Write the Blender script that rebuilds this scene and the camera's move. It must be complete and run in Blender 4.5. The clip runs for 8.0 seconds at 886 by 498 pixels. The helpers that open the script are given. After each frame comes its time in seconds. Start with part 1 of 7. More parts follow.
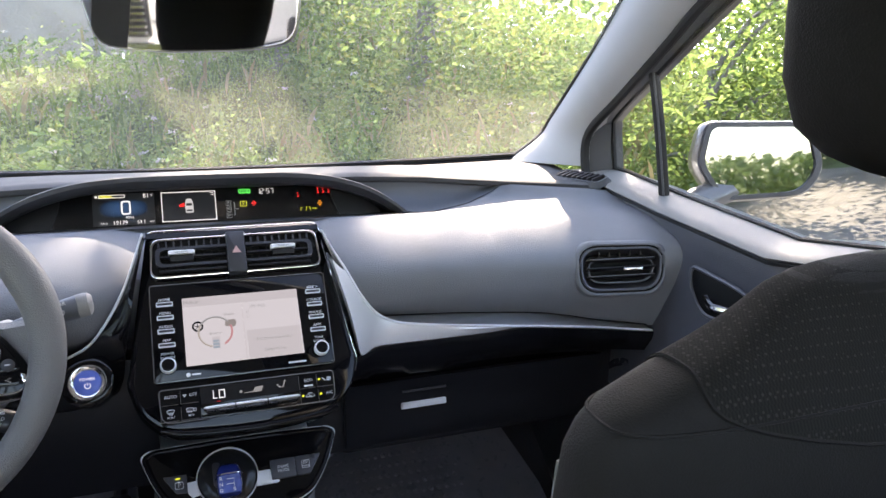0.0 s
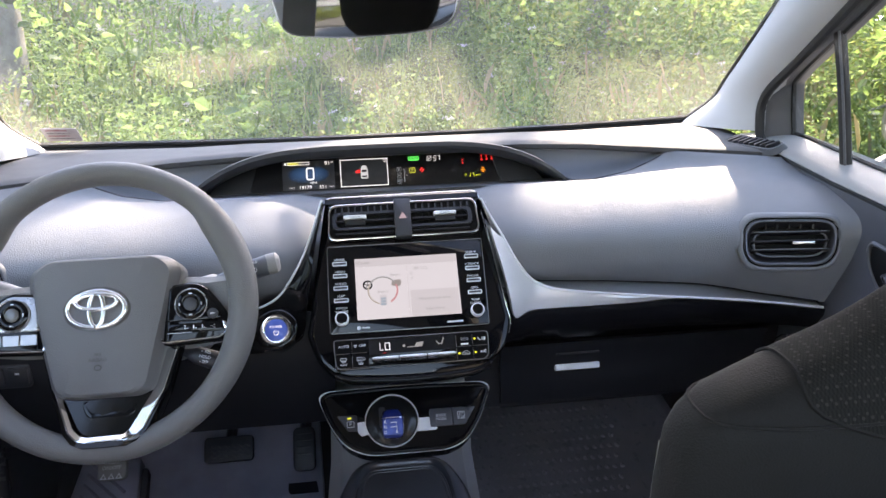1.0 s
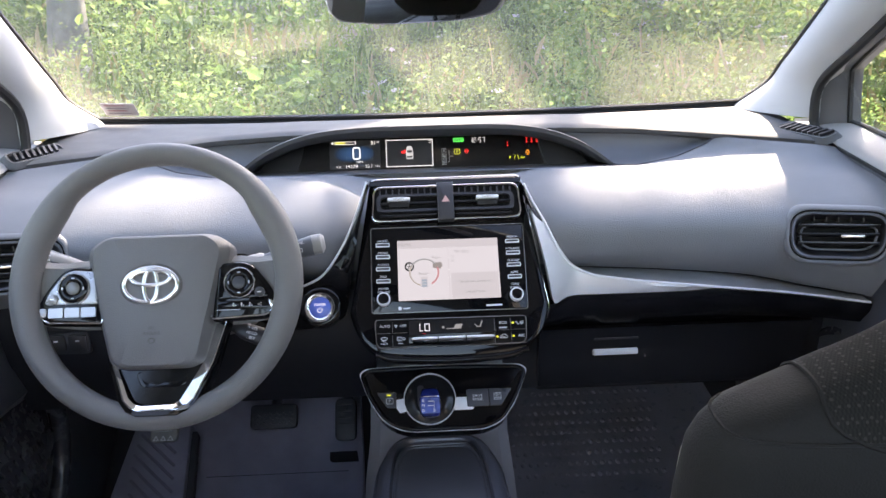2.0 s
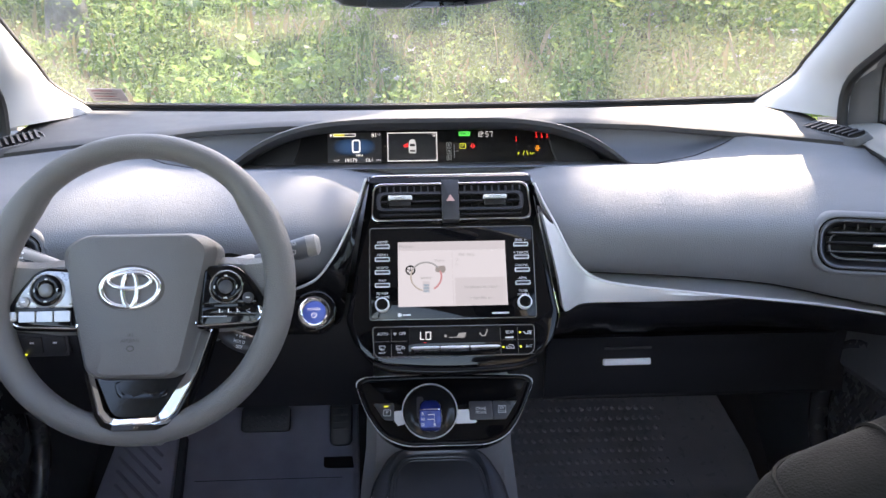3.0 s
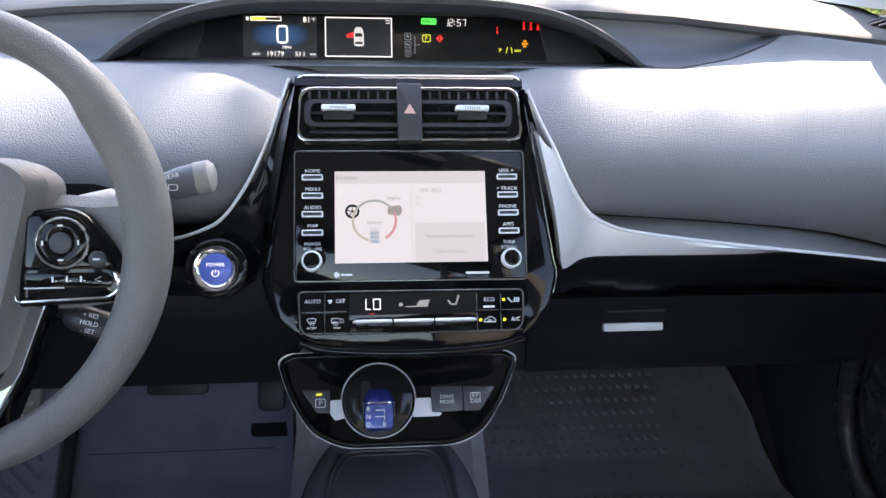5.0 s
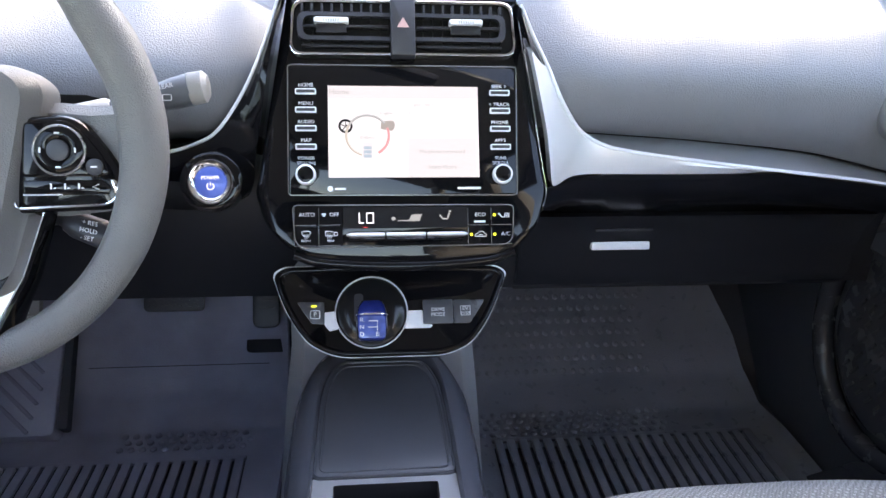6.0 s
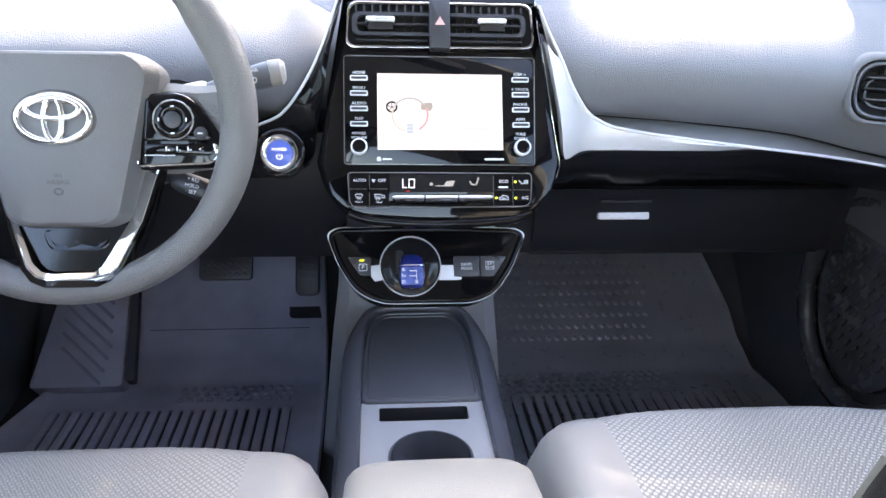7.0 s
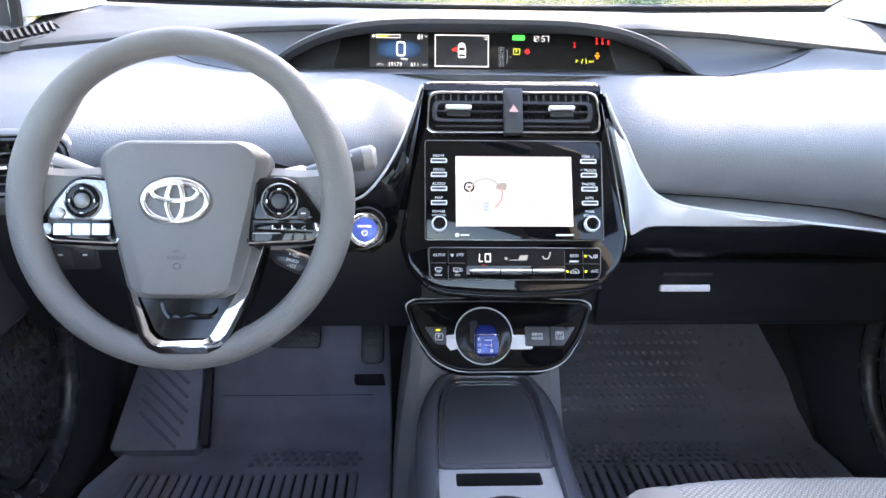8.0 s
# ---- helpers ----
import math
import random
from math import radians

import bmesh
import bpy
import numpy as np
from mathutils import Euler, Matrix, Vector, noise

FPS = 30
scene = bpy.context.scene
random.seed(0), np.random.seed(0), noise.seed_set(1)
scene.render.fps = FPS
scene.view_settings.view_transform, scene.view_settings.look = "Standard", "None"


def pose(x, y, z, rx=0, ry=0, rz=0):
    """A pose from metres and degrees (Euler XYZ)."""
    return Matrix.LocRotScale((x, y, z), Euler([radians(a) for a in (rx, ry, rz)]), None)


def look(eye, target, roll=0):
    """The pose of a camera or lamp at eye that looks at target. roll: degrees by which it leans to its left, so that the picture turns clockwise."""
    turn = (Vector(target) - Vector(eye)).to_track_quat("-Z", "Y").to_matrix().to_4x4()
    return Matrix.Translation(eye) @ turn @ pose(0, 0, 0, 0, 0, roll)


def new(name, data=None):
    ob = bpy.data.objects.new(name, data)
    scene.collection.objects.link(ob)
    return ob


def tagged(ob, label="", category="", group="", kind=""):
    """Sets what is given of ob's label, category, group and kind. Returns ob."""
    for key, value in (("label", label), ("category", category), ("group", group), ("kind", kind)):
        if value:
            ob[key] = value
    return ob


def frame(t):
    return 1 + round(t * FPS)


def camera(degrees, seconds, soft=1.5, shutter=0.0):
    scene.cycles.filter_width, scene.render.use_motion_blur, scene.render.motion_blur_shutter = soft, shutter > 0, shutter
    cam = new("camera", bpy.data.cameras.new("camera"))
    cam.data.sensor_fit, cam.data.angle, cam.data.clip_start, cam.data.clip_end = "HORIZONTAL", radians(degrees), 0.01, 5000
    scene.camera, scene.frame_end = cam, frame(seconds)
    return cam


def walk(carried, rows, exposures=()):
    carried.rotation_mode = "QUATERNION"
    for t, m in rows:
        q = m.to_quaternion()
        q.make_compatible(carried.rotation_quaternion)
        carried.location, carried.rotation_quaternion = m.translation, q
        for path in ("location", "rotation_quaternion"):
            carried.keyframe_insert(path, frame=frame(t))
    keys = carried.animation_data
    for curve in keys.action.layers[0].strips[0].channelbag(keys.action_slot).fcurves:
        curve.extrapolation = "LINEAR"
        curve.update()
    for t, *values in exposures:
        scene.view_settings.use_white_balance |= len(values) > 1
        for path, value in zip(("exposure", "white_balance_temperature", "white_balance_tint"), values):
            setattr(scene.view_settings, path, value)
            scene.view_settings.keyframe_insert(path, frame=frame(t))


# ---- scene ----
CLIP = 8.0
cam = camera(62.6, CLIP)
PATH = [
    (0, (-0.077, 0.015, 0.96), (0.605, 1.888, 0.808), -2.7),
    (0.5, (-0.062, -0.013, 0.971), (0.321, 1.938, 0.761), -2.7),
    (1, (-0.056, -0.036, 0.984), (0.149, 1.937, 0.728), -2.7),
    (1.5, (-0.048, -0.052, 0.997), (0.056, 1.923, 0.695), -2.6),
    (3, (-0.051, 0.026, 1.015), (0.023, 1.991, 0.65), -0.7),
    (3.5, (-0.05, 0.151, 1.008), (0.062, 2.111, 0.628), -0.0),
    (4, (-0.048, 0.248, 1.0), (0.095, 2.199, 0.585), 0.4),
    (4.5, (-0.045, 0.312, 0.992), (0.134, 2.242, 0.502), 0.7),
    (5, (-0.04, 0.32, 0.986), (0.153, 2.215, 0.379), 1.0),
    (6.3, (-0.044, 0.279, 0.975), (0.171, 2.094, 0.163), 1.9),
    (6.5, (-0.053, 0.245, 0.98), (0.156, 2.057, 0.16), 2.0),
    (7, (-0.079, 0.15, 0.983), (0.102, 1.986, 0.209), 1.7),
    (7.5, (-0.108, 0.102, 0.997), (0.027, 1.972, 0.303), 1.4),
    (8, (-0.134, 0.103, 1.006), (-0.049, 2.009, 0.406), 0.8),
]
walk(cam, [(t, look(eye, target, roll)) for t, eye, target, roll in PATH],
     exposures=[(0, 2.97, 7600, 20), (1.5, 3.22, 7600, 20), (3.5, 3.20, 7500, 20), (5, 3.36, 7500, 18), (6.4, 3.99, 7650, 18), (7.2, 4.06, 7600, 18), (8, 4.10, 7400, 18)])

# ---- daylight: sun ahead and to the right, half-way up ----
SUN = Vector((0.345, 0.653, 0.675)).normalized()
world = bpy.data.worlds.new("sky")
scene.world = world
world.use_nodes = True
wn = world.node_tree
sky = wn.nodes.new("ShaderNodeTexSky")
sky.sky_type, sky.sun_disc = "NISHITA", False
sky.sun_elevation, sky.sun_rotation = math.asin(SUN.z), math.atan2(SUN.x, SUN.y)
wn.links.new(sky.outputs[0], wn.nodes["Background"].inputs[0])
wn.nodes["Background"].inputs[1].default_value = 0.15
sun = new("sun", bpy.data.lights.new("sun", "SUN"))
sun.data.energy, sun.data.angle, sun.data.color = 2.3, radians(0.6), (1.0, 0.95, 0.82)
sun.matrix_world = look(SUN * 30, (0, 0, 0))

# ---- materials ----
def nodes_of(m):
    m.use_nodes = True
    return m.node_tree.nodes, m.node_tree.links, m.node_tree.nodes["Principled BSDF"]


def mat(name, col, rough=0.5, metal=0.0, grain=0.0, size=300.0, var=0.12, blotch=5.0, coat=0.0, spec=0.5, smudge=0.1, kind="noise"):
    """A surface with grain (bump at size per metre), slow colour blotches and uneven gloss."""
    m = bpy.data.materials.new(name)
    n, l, b = nodes_of(m)
    tc = n.new("ShaderNodeTexCoord")
    big = n.new("ShaderNodeTexNoise")
    big.inputs["Scale"].default_value, big.inputs["Detail"].default_value = blotch, 6
    l.new(tc.outputs["Object"], big.inputs["Vector"])
    ramp = n.new("ShaderNodeMapRange")
    ramp.inputs["From Min"].default_value, ramp.inputs["From Max"].default_value = 0.3, 0.7
    ramp.inputs["To Min"].default_value, ramp.inputs["To Max"].default_value = 1 - var, 1 + var
    l.new(big.outputs["Fac"], ramp.inputs["Value"])
    mul = n.new("ShaderNodeVectorMath")
    mul.operation = "SCALE"
    mul.inputs[0].default_value = col
    l.new(ramp.outputs[0], mul.inputs["Scale"])
    l.new(mul.outputs[0], b.inputs["Base Color"])
    rr = n.new("ShaderNodeMapRange")
    rr.inputs["To Min"].default_value, rr.inputs["To Max"].default_value = max(0.02, rough - smudge), min(1, rough + smudge)
    fine = n.new("ShaderNodeTexNoise")
    fine.inputs["Scale"].default_value, fine.inputs["Detail"].default_value = blotch * 7, 5
    l.new(tc.outputs["Object"], fine.inputs["Vector"])
    l.new(fine.outputs["Fac"], rr.inputs["Value"])
    l.new(rr.outputs[0], b.inputs["Roughness"])
    b.inputs["Metallic"].default_value = metal
    b.inputs["Coat Weight"].default_value = coat
    b.inputs["Coat Roughness"].default_value = 0.03
    b.inputs["Specular IOR Level"].default_value = spec
    if grain:
        g = n.new("ShaderNodeTexVoronoi" if kind == "cell" else "ShaderNodeTexNoise")
        g.inputs["Scale"].default_value = size
        l.new(tc.outputs["Object"], g.inputs["Vector"])
        bump = n.new("ShaderNodeBump")
        bump.inputs["Strength"].default_value, bump.inputs["Distance"].default_value = grain, 0.4 / size
        l.new(g.outputs[0], bump.inputs["Height"])
        l.new(bump.outputs[0], b.inputs["Normal"])
    return m


def emit(name, col, strength=1.0, base=(0.01, 0.01, 0.01)):
    m = bpy.data.materials.new(name)
    n, l, b = nodes_of(m)
    b.inputs["Base Color"].default_value = (*base, 1)
    b.inputs["Roughness"].default_value = 0.3
    b.inputs["Emission Color"].default_value = (*col, 1)
    b.inputs["Emission Strength"].default_value = strength
    return m


def glass(name, tint=(0.97, 0.99, 0.97), gloss=1.0, veil=0.0):
    m = bpy.data.materials.new(name)
    n, l, b = nodes_of(m)
    out = n["Material Output"]
    t, g, mix, f, pw, ad = (n.new("ShaderNode" + k) for k in ("BsdfTransparent", "BsdfGlossy", "MixShader", "LayerWeight", "Math", "Math"))
    t.inputs[0].default_value = (*tint, 1)
    g.inputs["Roughness"].default_value = 0.02
    f.inputs["Blend"].default_value = 0.5
    pw.operation, pw.inputs[1].default_value = "POWER", 5.0
    ad.operation, ad.inputs[1].default_value, ad.inputs[2].default_value = "MULTIPLY_ADD", 0.9 * gloss, 0.04 * gloss
    l.new(f.outputs["Facing"], pw.inputs[0])
    l.new(pw.outputs[0], ad.inputs[0])
    l.new(ad.outputs[0], mix.inputs[0])
    l.new(t.outputs[0], mix.inputs[1])
    l.new(g.outputs[0], mix.inputs[2])
    if veil:
        # a thin uneven film that scatters the sun, added to imitate veiling glare
        tc, nz, rg, tl, mx = (n.new("ShaderNode" + k) for k in ("TexCoord", "TexNoise", "MapRange", "BsdfTranslucent", "MixShader"))
        nz.inputs["Scale"].default_value, nz.inputs["Detail"].default_value = 2.2, 6
        l.new(tc.outputs["Object"], nz.inputs["Vector"])
        rg.inputs["From Min"].default_value, rg.inputs["From Max"].default_value = 0.35, 0.7
        rg.inputs["To Min"].default_value, rg.inputs["To Max"].default_value = veil * 0.7, veil
        l.new(nz.outputs["Fac"], rg.inputs["Value"])
        tl.inputs[0].default_value = (0.86, 0.84, 0.74, 1)
        l.new(rg.outputs[0], mx.inputs[0])
        l.new(mix.outputs[0], mx.inputs[1])
        l.new(tl.outputs[0], mx.inputs[2])
        mix = mx
    l.new(mix.outputs[0], out.inputs[0])
    return m


def fabric(name, col, dot, pitch=105.0, cx=0.0, lo=0.16, hi=0.40, upright=False):
    """Woven cloth with a staggered dot pattern; the dots grow away from the seat's middle line."""
    m = mat(name, col, 0.9, grain=0.5, size=900, var=0.10, spec=0.2)
    n, l, b = nodes_of(m)
    tc = next(k for k in n if k.type == "TEX_COORD")
    mp = n.new("ShaderNodeMapping")
    mp.inputs["Rotation"].default_value = (radians(-90) if upright else 0, 0, radians(45))
    l.new(tc.outputs["Object"], mp.inputs["Vector"])
    vo = n.new("ShaderNodeTexVoronoi")
    vo.voronoi_dimensions = "3D" if upright else "2D"
    vo.inputs["Scale"].default_value, vo.inputs["Randomness"].default_value = pitch, 0.12
    l.new(mp.outputs[0], vo.inputs["Vector"])
    sep = n.new("ShaderNodeSeparateXYZ")
    l.new(tc.outputs["Object"], sep.inputs[0])
    away = n.new("ShaderNodeMath")
    away.operation = "ABSOLUTE"
    off = n.new("ShaderNodeMath")
    off.operation, off.inputs[1].default_value = "SUBTRACT", cx
    l.new(sep.outputs[0], off.inputs[0])
    l.new(off.outputs[0], away.inputs[0])
    thr = n.new("ShaderNodeMapRange")
    thr.inputs["From Max"].default_value = 0.2
    thr.inputs["To Min"].default_value, thr.inputs["To Max"].default_value = lo, hi
    l.new(away.outputs[0], thr.inputs["Value"])
    less = n.new("ShaderNodeMath")
    less.operation = "LESS_THAN"
    l.new(vo.outputs["Distance"], less.inputs[0])
    l.new(thr.outputs[0], less.inputs[1])
    # over-and-under weave of light and dark threads
    flat, weave, shade = n.new("ShaderNodeMapping"), n.new("ShaderNodeTexChecker"), n.new("ShaderNodeMix")
    flat.inputs["Rotation"].default_value = (radians(-90) if upright else 0, 0, 0)
    flat.inputs["Scale"].default_value = (1, 0.7, 0.001)
    l.new(tc.outputs["Object"], flat.inputs["Vector"])
    weave.inputs["Scale"].default_value = pitch * 3.2
    l.new(flat.outputs[0], weave.inputs["Vector"])
    shade.data_type, shade.blend_type = "RGBA", "MULTIPLY"
    shade.inputs["Factor"].default_value = 1
    weave.inputs["Color1"].default_value, weave.inputs["Color2"].default_value = (1.12, 1.12, 1.12, 1), (0.78, 0.78, 0.79, 1)
    old = b.inputs["Base Color"].links[0].from_socket
    l.new(old, shade.inputs["A"])
    l.new(weave.outputs["Color"], shade.inputs["B"])
    mix = n.new("ShaderNodeMix")
    mix.data_type = "RGBA"
    l.new(less.outputs[0], mix.inputs["Factor"])
    l.new(shade.outputs["Result"], mix.inputs["A"])
    mix.inputs["B"].default_value = (*dot, 1)
    l.new(mix.outputs["Result"], b.inputs["Base Color"])
    # raised dots and threads
    high, relief = n.new("ShaderNodeMath"), n.new("ShaderNodeBump")
    high.operation = "ADD"
    l.new(less.outputs[0], high.inputs[0])
    l.new(weave.outputs["Fac"], high.inputs[1])
    relief.inputs["Strength"].default_value, relief.inputs["Distance"].default_value = 0.5, 0.0006
    l.new(high.outputs[0], relief.inputs["Height"])
    l.new(relief.outputs[0], b.inputs["Normal"])
    return m


def leafy(name, lo, mid, hi, through_col, share=0.45):
    """Leaves: one hue per leaf out of three, lit partly from behind."""
    m = bpy.data.materials.new(name)
    n, l, b = nodes_of(m)
    geo, ramp, tr, mix = n.new("ShaderNodeNewGeometry"), n.new("ShaderNodeValToRGB"), n.new("ShaderNodeBsdfTranslucent"), n.new("ShaderNodeMixShader")
    e = ramp.color_ramp.elements
    e[0].color, e[1].color = (*lo, 1), (*hi, 1)
    e.new(0.55).color = (*mid, 1)
    # plants stand in patches: each leaf's hue is drawn towards its neighbours'
    tc, patch, blend = n.new("ShaderNodeTexCoord"), n.new("ShaderNodeTexNoise"), n.new("ShaderNodeMix")
    patch.inputs["Scale"].default_value, patch.inputs["Detail"].default_value = 2.6, 3
    l.new(tc.outputs["Object"], patch.inputs["Vector"])
    spread = n.new("ShaderNodeMapRange")
    spread.inputs["From Min"].default_value, spread.inputs["From Max"].default_value = 0.33, 0.67
    l.new(patch.outputs["Fac"], spread.inputs["Value"])
    blend.inputs["Factor"].default_value = 0.55
    l.new(geo.outputs["Random Per Island"], blend.inputs["A"])
    l.new(spread.outputs[0], blend.inputs["B"])
    l.new(blend.outputs["Result"], ramp.inputs[0])
    l.new(ramp.outputs[0], b.inputs["Base Color"])
    b.inputs["Roughness"].default_value = 0.65
    sc = n.new("ShaderNodeMix")
    sc.data_type, sc.blend_type = "RGBA", "MULTIPLY"
    sc.inputs["Factor"].default_value = 1
    l.new(ramp.outputs[0], sc.inputs["A"])
    sc.inputs["B"].default_value = (*through_col, 1)
    l.new(sc.outputs["Result"], tr.inputs[0])
    mix.inputs[0].default_value = share
    l.new(b.outputs[0], mix.inputs[1])
    l.new(tr.outputs[0], mix.inputs[2])
    l.new(mix.outputs[0], n["Material Output"].inputs[0])
    return m


M_PAD = mat("dash pad leather grain", (0.186, 0.195, 0.215), 0.60, grain=0.75, size=620, kind="cell", var=0.08, spec=0.35)
M_SHELF = mat("soft dash plastic", (0.082, 0.084, 0.088), 0.72, grain=0.25, size=900, var=0.06)
M_RECESS = mat("smooth dash panel", (0.11, 0.118, 0.135), 0.40, grain=0.2, size=1200, var=0.06)
M_DARK = mat("dark moulded plastic", (0.034, 0.036, 0.044), 0.42, grain=0.3, size=800)
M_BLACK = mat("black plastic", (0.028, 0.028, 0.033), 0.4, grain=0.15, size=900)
M_GLOSS = mat("piano black", (0.005, 0.005, 0.006), 0.04, var=0.2, spec=0.25, smudge=0.03)
M_LOWER = mat("lower panel black", (0.008, 0.008, 0.010), 0.17, var=0.2, spec=0.5, grain=0.15, size=600, smudge=0.06)
M_GLOVE = mat("glove box plastic", (0.014, 0.0145, 0.018), 0.45, grain=0.3, size=800, spec=0.3)
# Near-black puts the shade of vents, pockets and gaps into the colour.
M_VOID = mat("black vent and gap shade", (0.003, 0.003, 0.003), 0.6, spec=0.2)
M_VENT = mat("vent slat plastic", (0.010, 0.010, 0.012), 0.45)
M_LENS = mat("smoked display cover", (0.014, 0.014, 0.015), 0.16, var=0.1, spec=0.3, smudge=0.04)
M_PANEL = mat("charcoal cluster panel", (0.026, 0.026, 0.029), 0.4, var=0.1, spec=0.3)
# Pale non-metal; on chrome parts the bright reflection is put into the colour.
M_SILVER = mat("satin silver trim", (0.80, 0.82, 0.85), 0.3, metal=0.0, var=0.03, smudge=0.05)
M_TRIM = mat("satin silver sweep", (0.72, 0.73, 0.75), 0.30, metal=0.25, var=0.03, smudge=0.05)
M_CHROME = mat("chrome", (0.85, 0.85, 0.86), 0.08, metal=1.0, var=0.04, smudge=0.04)
M_DARKCHROME = mat("dark chrome", (0.42, 0.42, 0.43), 0.12, metal=1.0, var=0.05, smudge=0.04)
M_INSERT = mat("deep black insert", (0.005, 0.005, 0.005), 0.10, var=0.1, spec=0.4, smudge=0.03)
M_SPEAKER = mat("door speaker plastic", (0.046, 0.048, 0.057), 0.26, grain=0.2, size=800, var=0.08)
M_SATIN = mat("brushed satin metal", (0.38, 0.38, 0.39), 0.28, metal=0.7, var=0.05)
M_KEYDARK = mat("dark grey key plastic", (0.055, 0.057, 0.066), 0.3, grain=0.15, size=900, var=0.06)
M_KEY = mat("silver key plastic", (0.38, 0.38, 0.39), 0.25, metal=0.4, var=0.05)
M_WHEEL = mat("wheel urethane", (0.150, 0.150, 0.150), 0.46, grain=0.7, size=700, kind="cell", var=0.06)
M_AIRBAG = mat("airbag cover plastic", (0.138, 0.138, 0.141), 0.45, grain=0.5, size=760, kind="cell", var=0.05)
# Darker than the cover: the relief's shade is put into the colour.
M_EMBOSS = mat("relief shade grey", (0.085, 0.083, 0.08), 0.6)
M_CONSOLE = mat("console plastic", (0.25, 0.258, 0.28), 0.4, grain=0.25, size=900, var=0.06)
M_RIM = mat("soft hood rim", (0.060, 0.061, 0.066), 0.6, grain=0.3, size=800, var=0.06)
M_DECK = mat("console deck plastic", (0.30, 0.305, 0.32), 0.4, grain=0.25, size=900, var=0.05)
M_RAIL = mat("console rail plastic", (0.072, 0.076, 0.092), 0.17, grain=0.2, size=900, var=0.06)
M_TRAY = mat("tray mat", (0.068, 0.071, 0.083), 0.22, grain=0.2, size=700)
# One rubber in two copies: driver's-side daylight and passenger-side shade put into the colour.
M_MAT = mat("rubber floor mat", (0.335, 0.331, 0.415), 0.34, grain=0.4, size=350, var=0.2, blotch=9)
M_SHADEMAT = mat("shaded copy of rubber mat", (0.192, 0.200, 0.232), 0.30, grain=0.4, size=350, var=0.15, blotch=9)
# Darker rubber puts the shade of the foot rest's grooves into the colour.
M_GROOVE = mat("mat groove shade", (0.26, 0.257, 0.32), 0.5, var=0.15)
M_CARPET = mat("footwell carpet", (0.075, 0.075, 0.085), 0.95, grain=0.8, size=500, spec=0.1)
M_VINYL = mat("seat side vinyl", (0.29, 0.284, 0.275), 0.55, grain=0.4, size=800, kind="cell", var=0.05)
# Near-black: the shade behind the seats is put into the vinyl's colour.
M_SEATBACK = mat("shade-darkened seat vinyl", (0.023, 0.0214, 0.0206), 0.7, spec=0.15, grain=0.4, size=800, kind="cell", var=0.08)
M_CLOTH = fabric("seat cloth", (0.275, 0.27, 0.26), (0.44, 0.435, 0.42), pitch=165.0, cx=0.345)
M_CLOTH_L = fabric("driver seat cloth", (0.275, 0.27, 0.26), (0.37, 0.365, 0.35), pitch=190.0, cx=-0.385)
# Shoulder cloth darkened likewise, for the shade on the seat's rear.
M_CLOTH_B = fabric("shade-darkened shoulder cloth", (0.021, 0.0194, 0.0178), (0.044, 0.041, 0.037), pitch=280, cx=0.345, lo=0.16, hi=0.30, upright=True)
M_ARM = mat("armrest vinyl", (0.27, 0.265, 0.25), 0.6, grain=0.4, size=700, kind="cell", var=0.05)
M_PILLAR = mat("pillar trim", (0.45, 0.45, 0.44), 0.7, grain=0.3, size=700, var=0.04)
M_HEAD = mat("headliner cloth", (0.72, 0.72, 0.70), 0.95, grain=0.5, size=900, var=0.04)
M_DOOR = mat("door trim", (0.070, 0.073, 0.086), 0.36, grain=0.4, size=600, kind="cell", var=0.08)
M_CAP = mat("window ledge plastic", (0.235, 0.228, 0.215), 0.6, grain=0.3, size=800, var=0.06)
M_FRAME = mat("satin window frame", (0.085, 0.087, 0.092), 0.35, var=0.06)
M_SEAL = mat("rubber seal", (0.012, 0.012, 0.012), 0.55)
M_MIRROR = mat("mirror glass", (0.34, 0.35, 0.36), 0.02, metal=1.0, var=0.0, smudge=0.005)
M_PAINT = mat("pearl white paint", (0.70, 0.71, 0.72), 0.25, coat=0.8, var=0.03)
M_GREYPAINT = mat("grey mirror shell", (0.11, 0.105, 0.10), 0.3, coat=0.6)
M_BLUE = mat("blue translucent shift knob", (0.015, 0.028, 0.17), 0.14, coat=1.0, var=0.2, blotch=60)
M_PALEBLUE = mat("pale blue lettered plastic", (0.07, 0.11, 0.34), 0.2, coat=0.6, var=0.3, blotch=120)
M_GLASS = glass("window glass")
# The windscreen's glare haze is put into its glass.
M_SCREENGLASS = glass("veiled windscreen glass", veil=0.062)
M_SCREEN = emit("lit touch screen", (0.84, 0.88, 1.0), 0.089)
M_WHITE = emit("white markings", (0.9, 0.92, 0.95), 0.13, (0.6, 0.6, 0.6))
M_PRINT = mat("white print", (0.75, 0.76, 0.78), 0.5, var=0.02)
M_GREYPRINT = emit("grey screen print", (0.62, 0.68, 0.74), 0.056)
M_PALE = emit("pale screen panel", (0.80, 0.83, 0.94), 0.080)
M_RED = emit("red lamp", (1.0, 0.03, 0.03), 0.15)
M_GREEN = emit("green lamp", (0.05, 0.8, 0.12), 0.15)
M_YELLOW = emit("yellow lamp", (0.75, 0.85, 0.05), 0.15)
M_AMBER = emit("amber lamp", (1.0, 0.35, 0.02), 0.17)
M_CYANBLUE = emit("blue display glow", (0.04, 0.14, 0.36), 0.07)
M_POWERBLUE = emit("blue power button", (0.09, 0.17, 0.62), 0.030, (0.05, 0.1, 0.40))


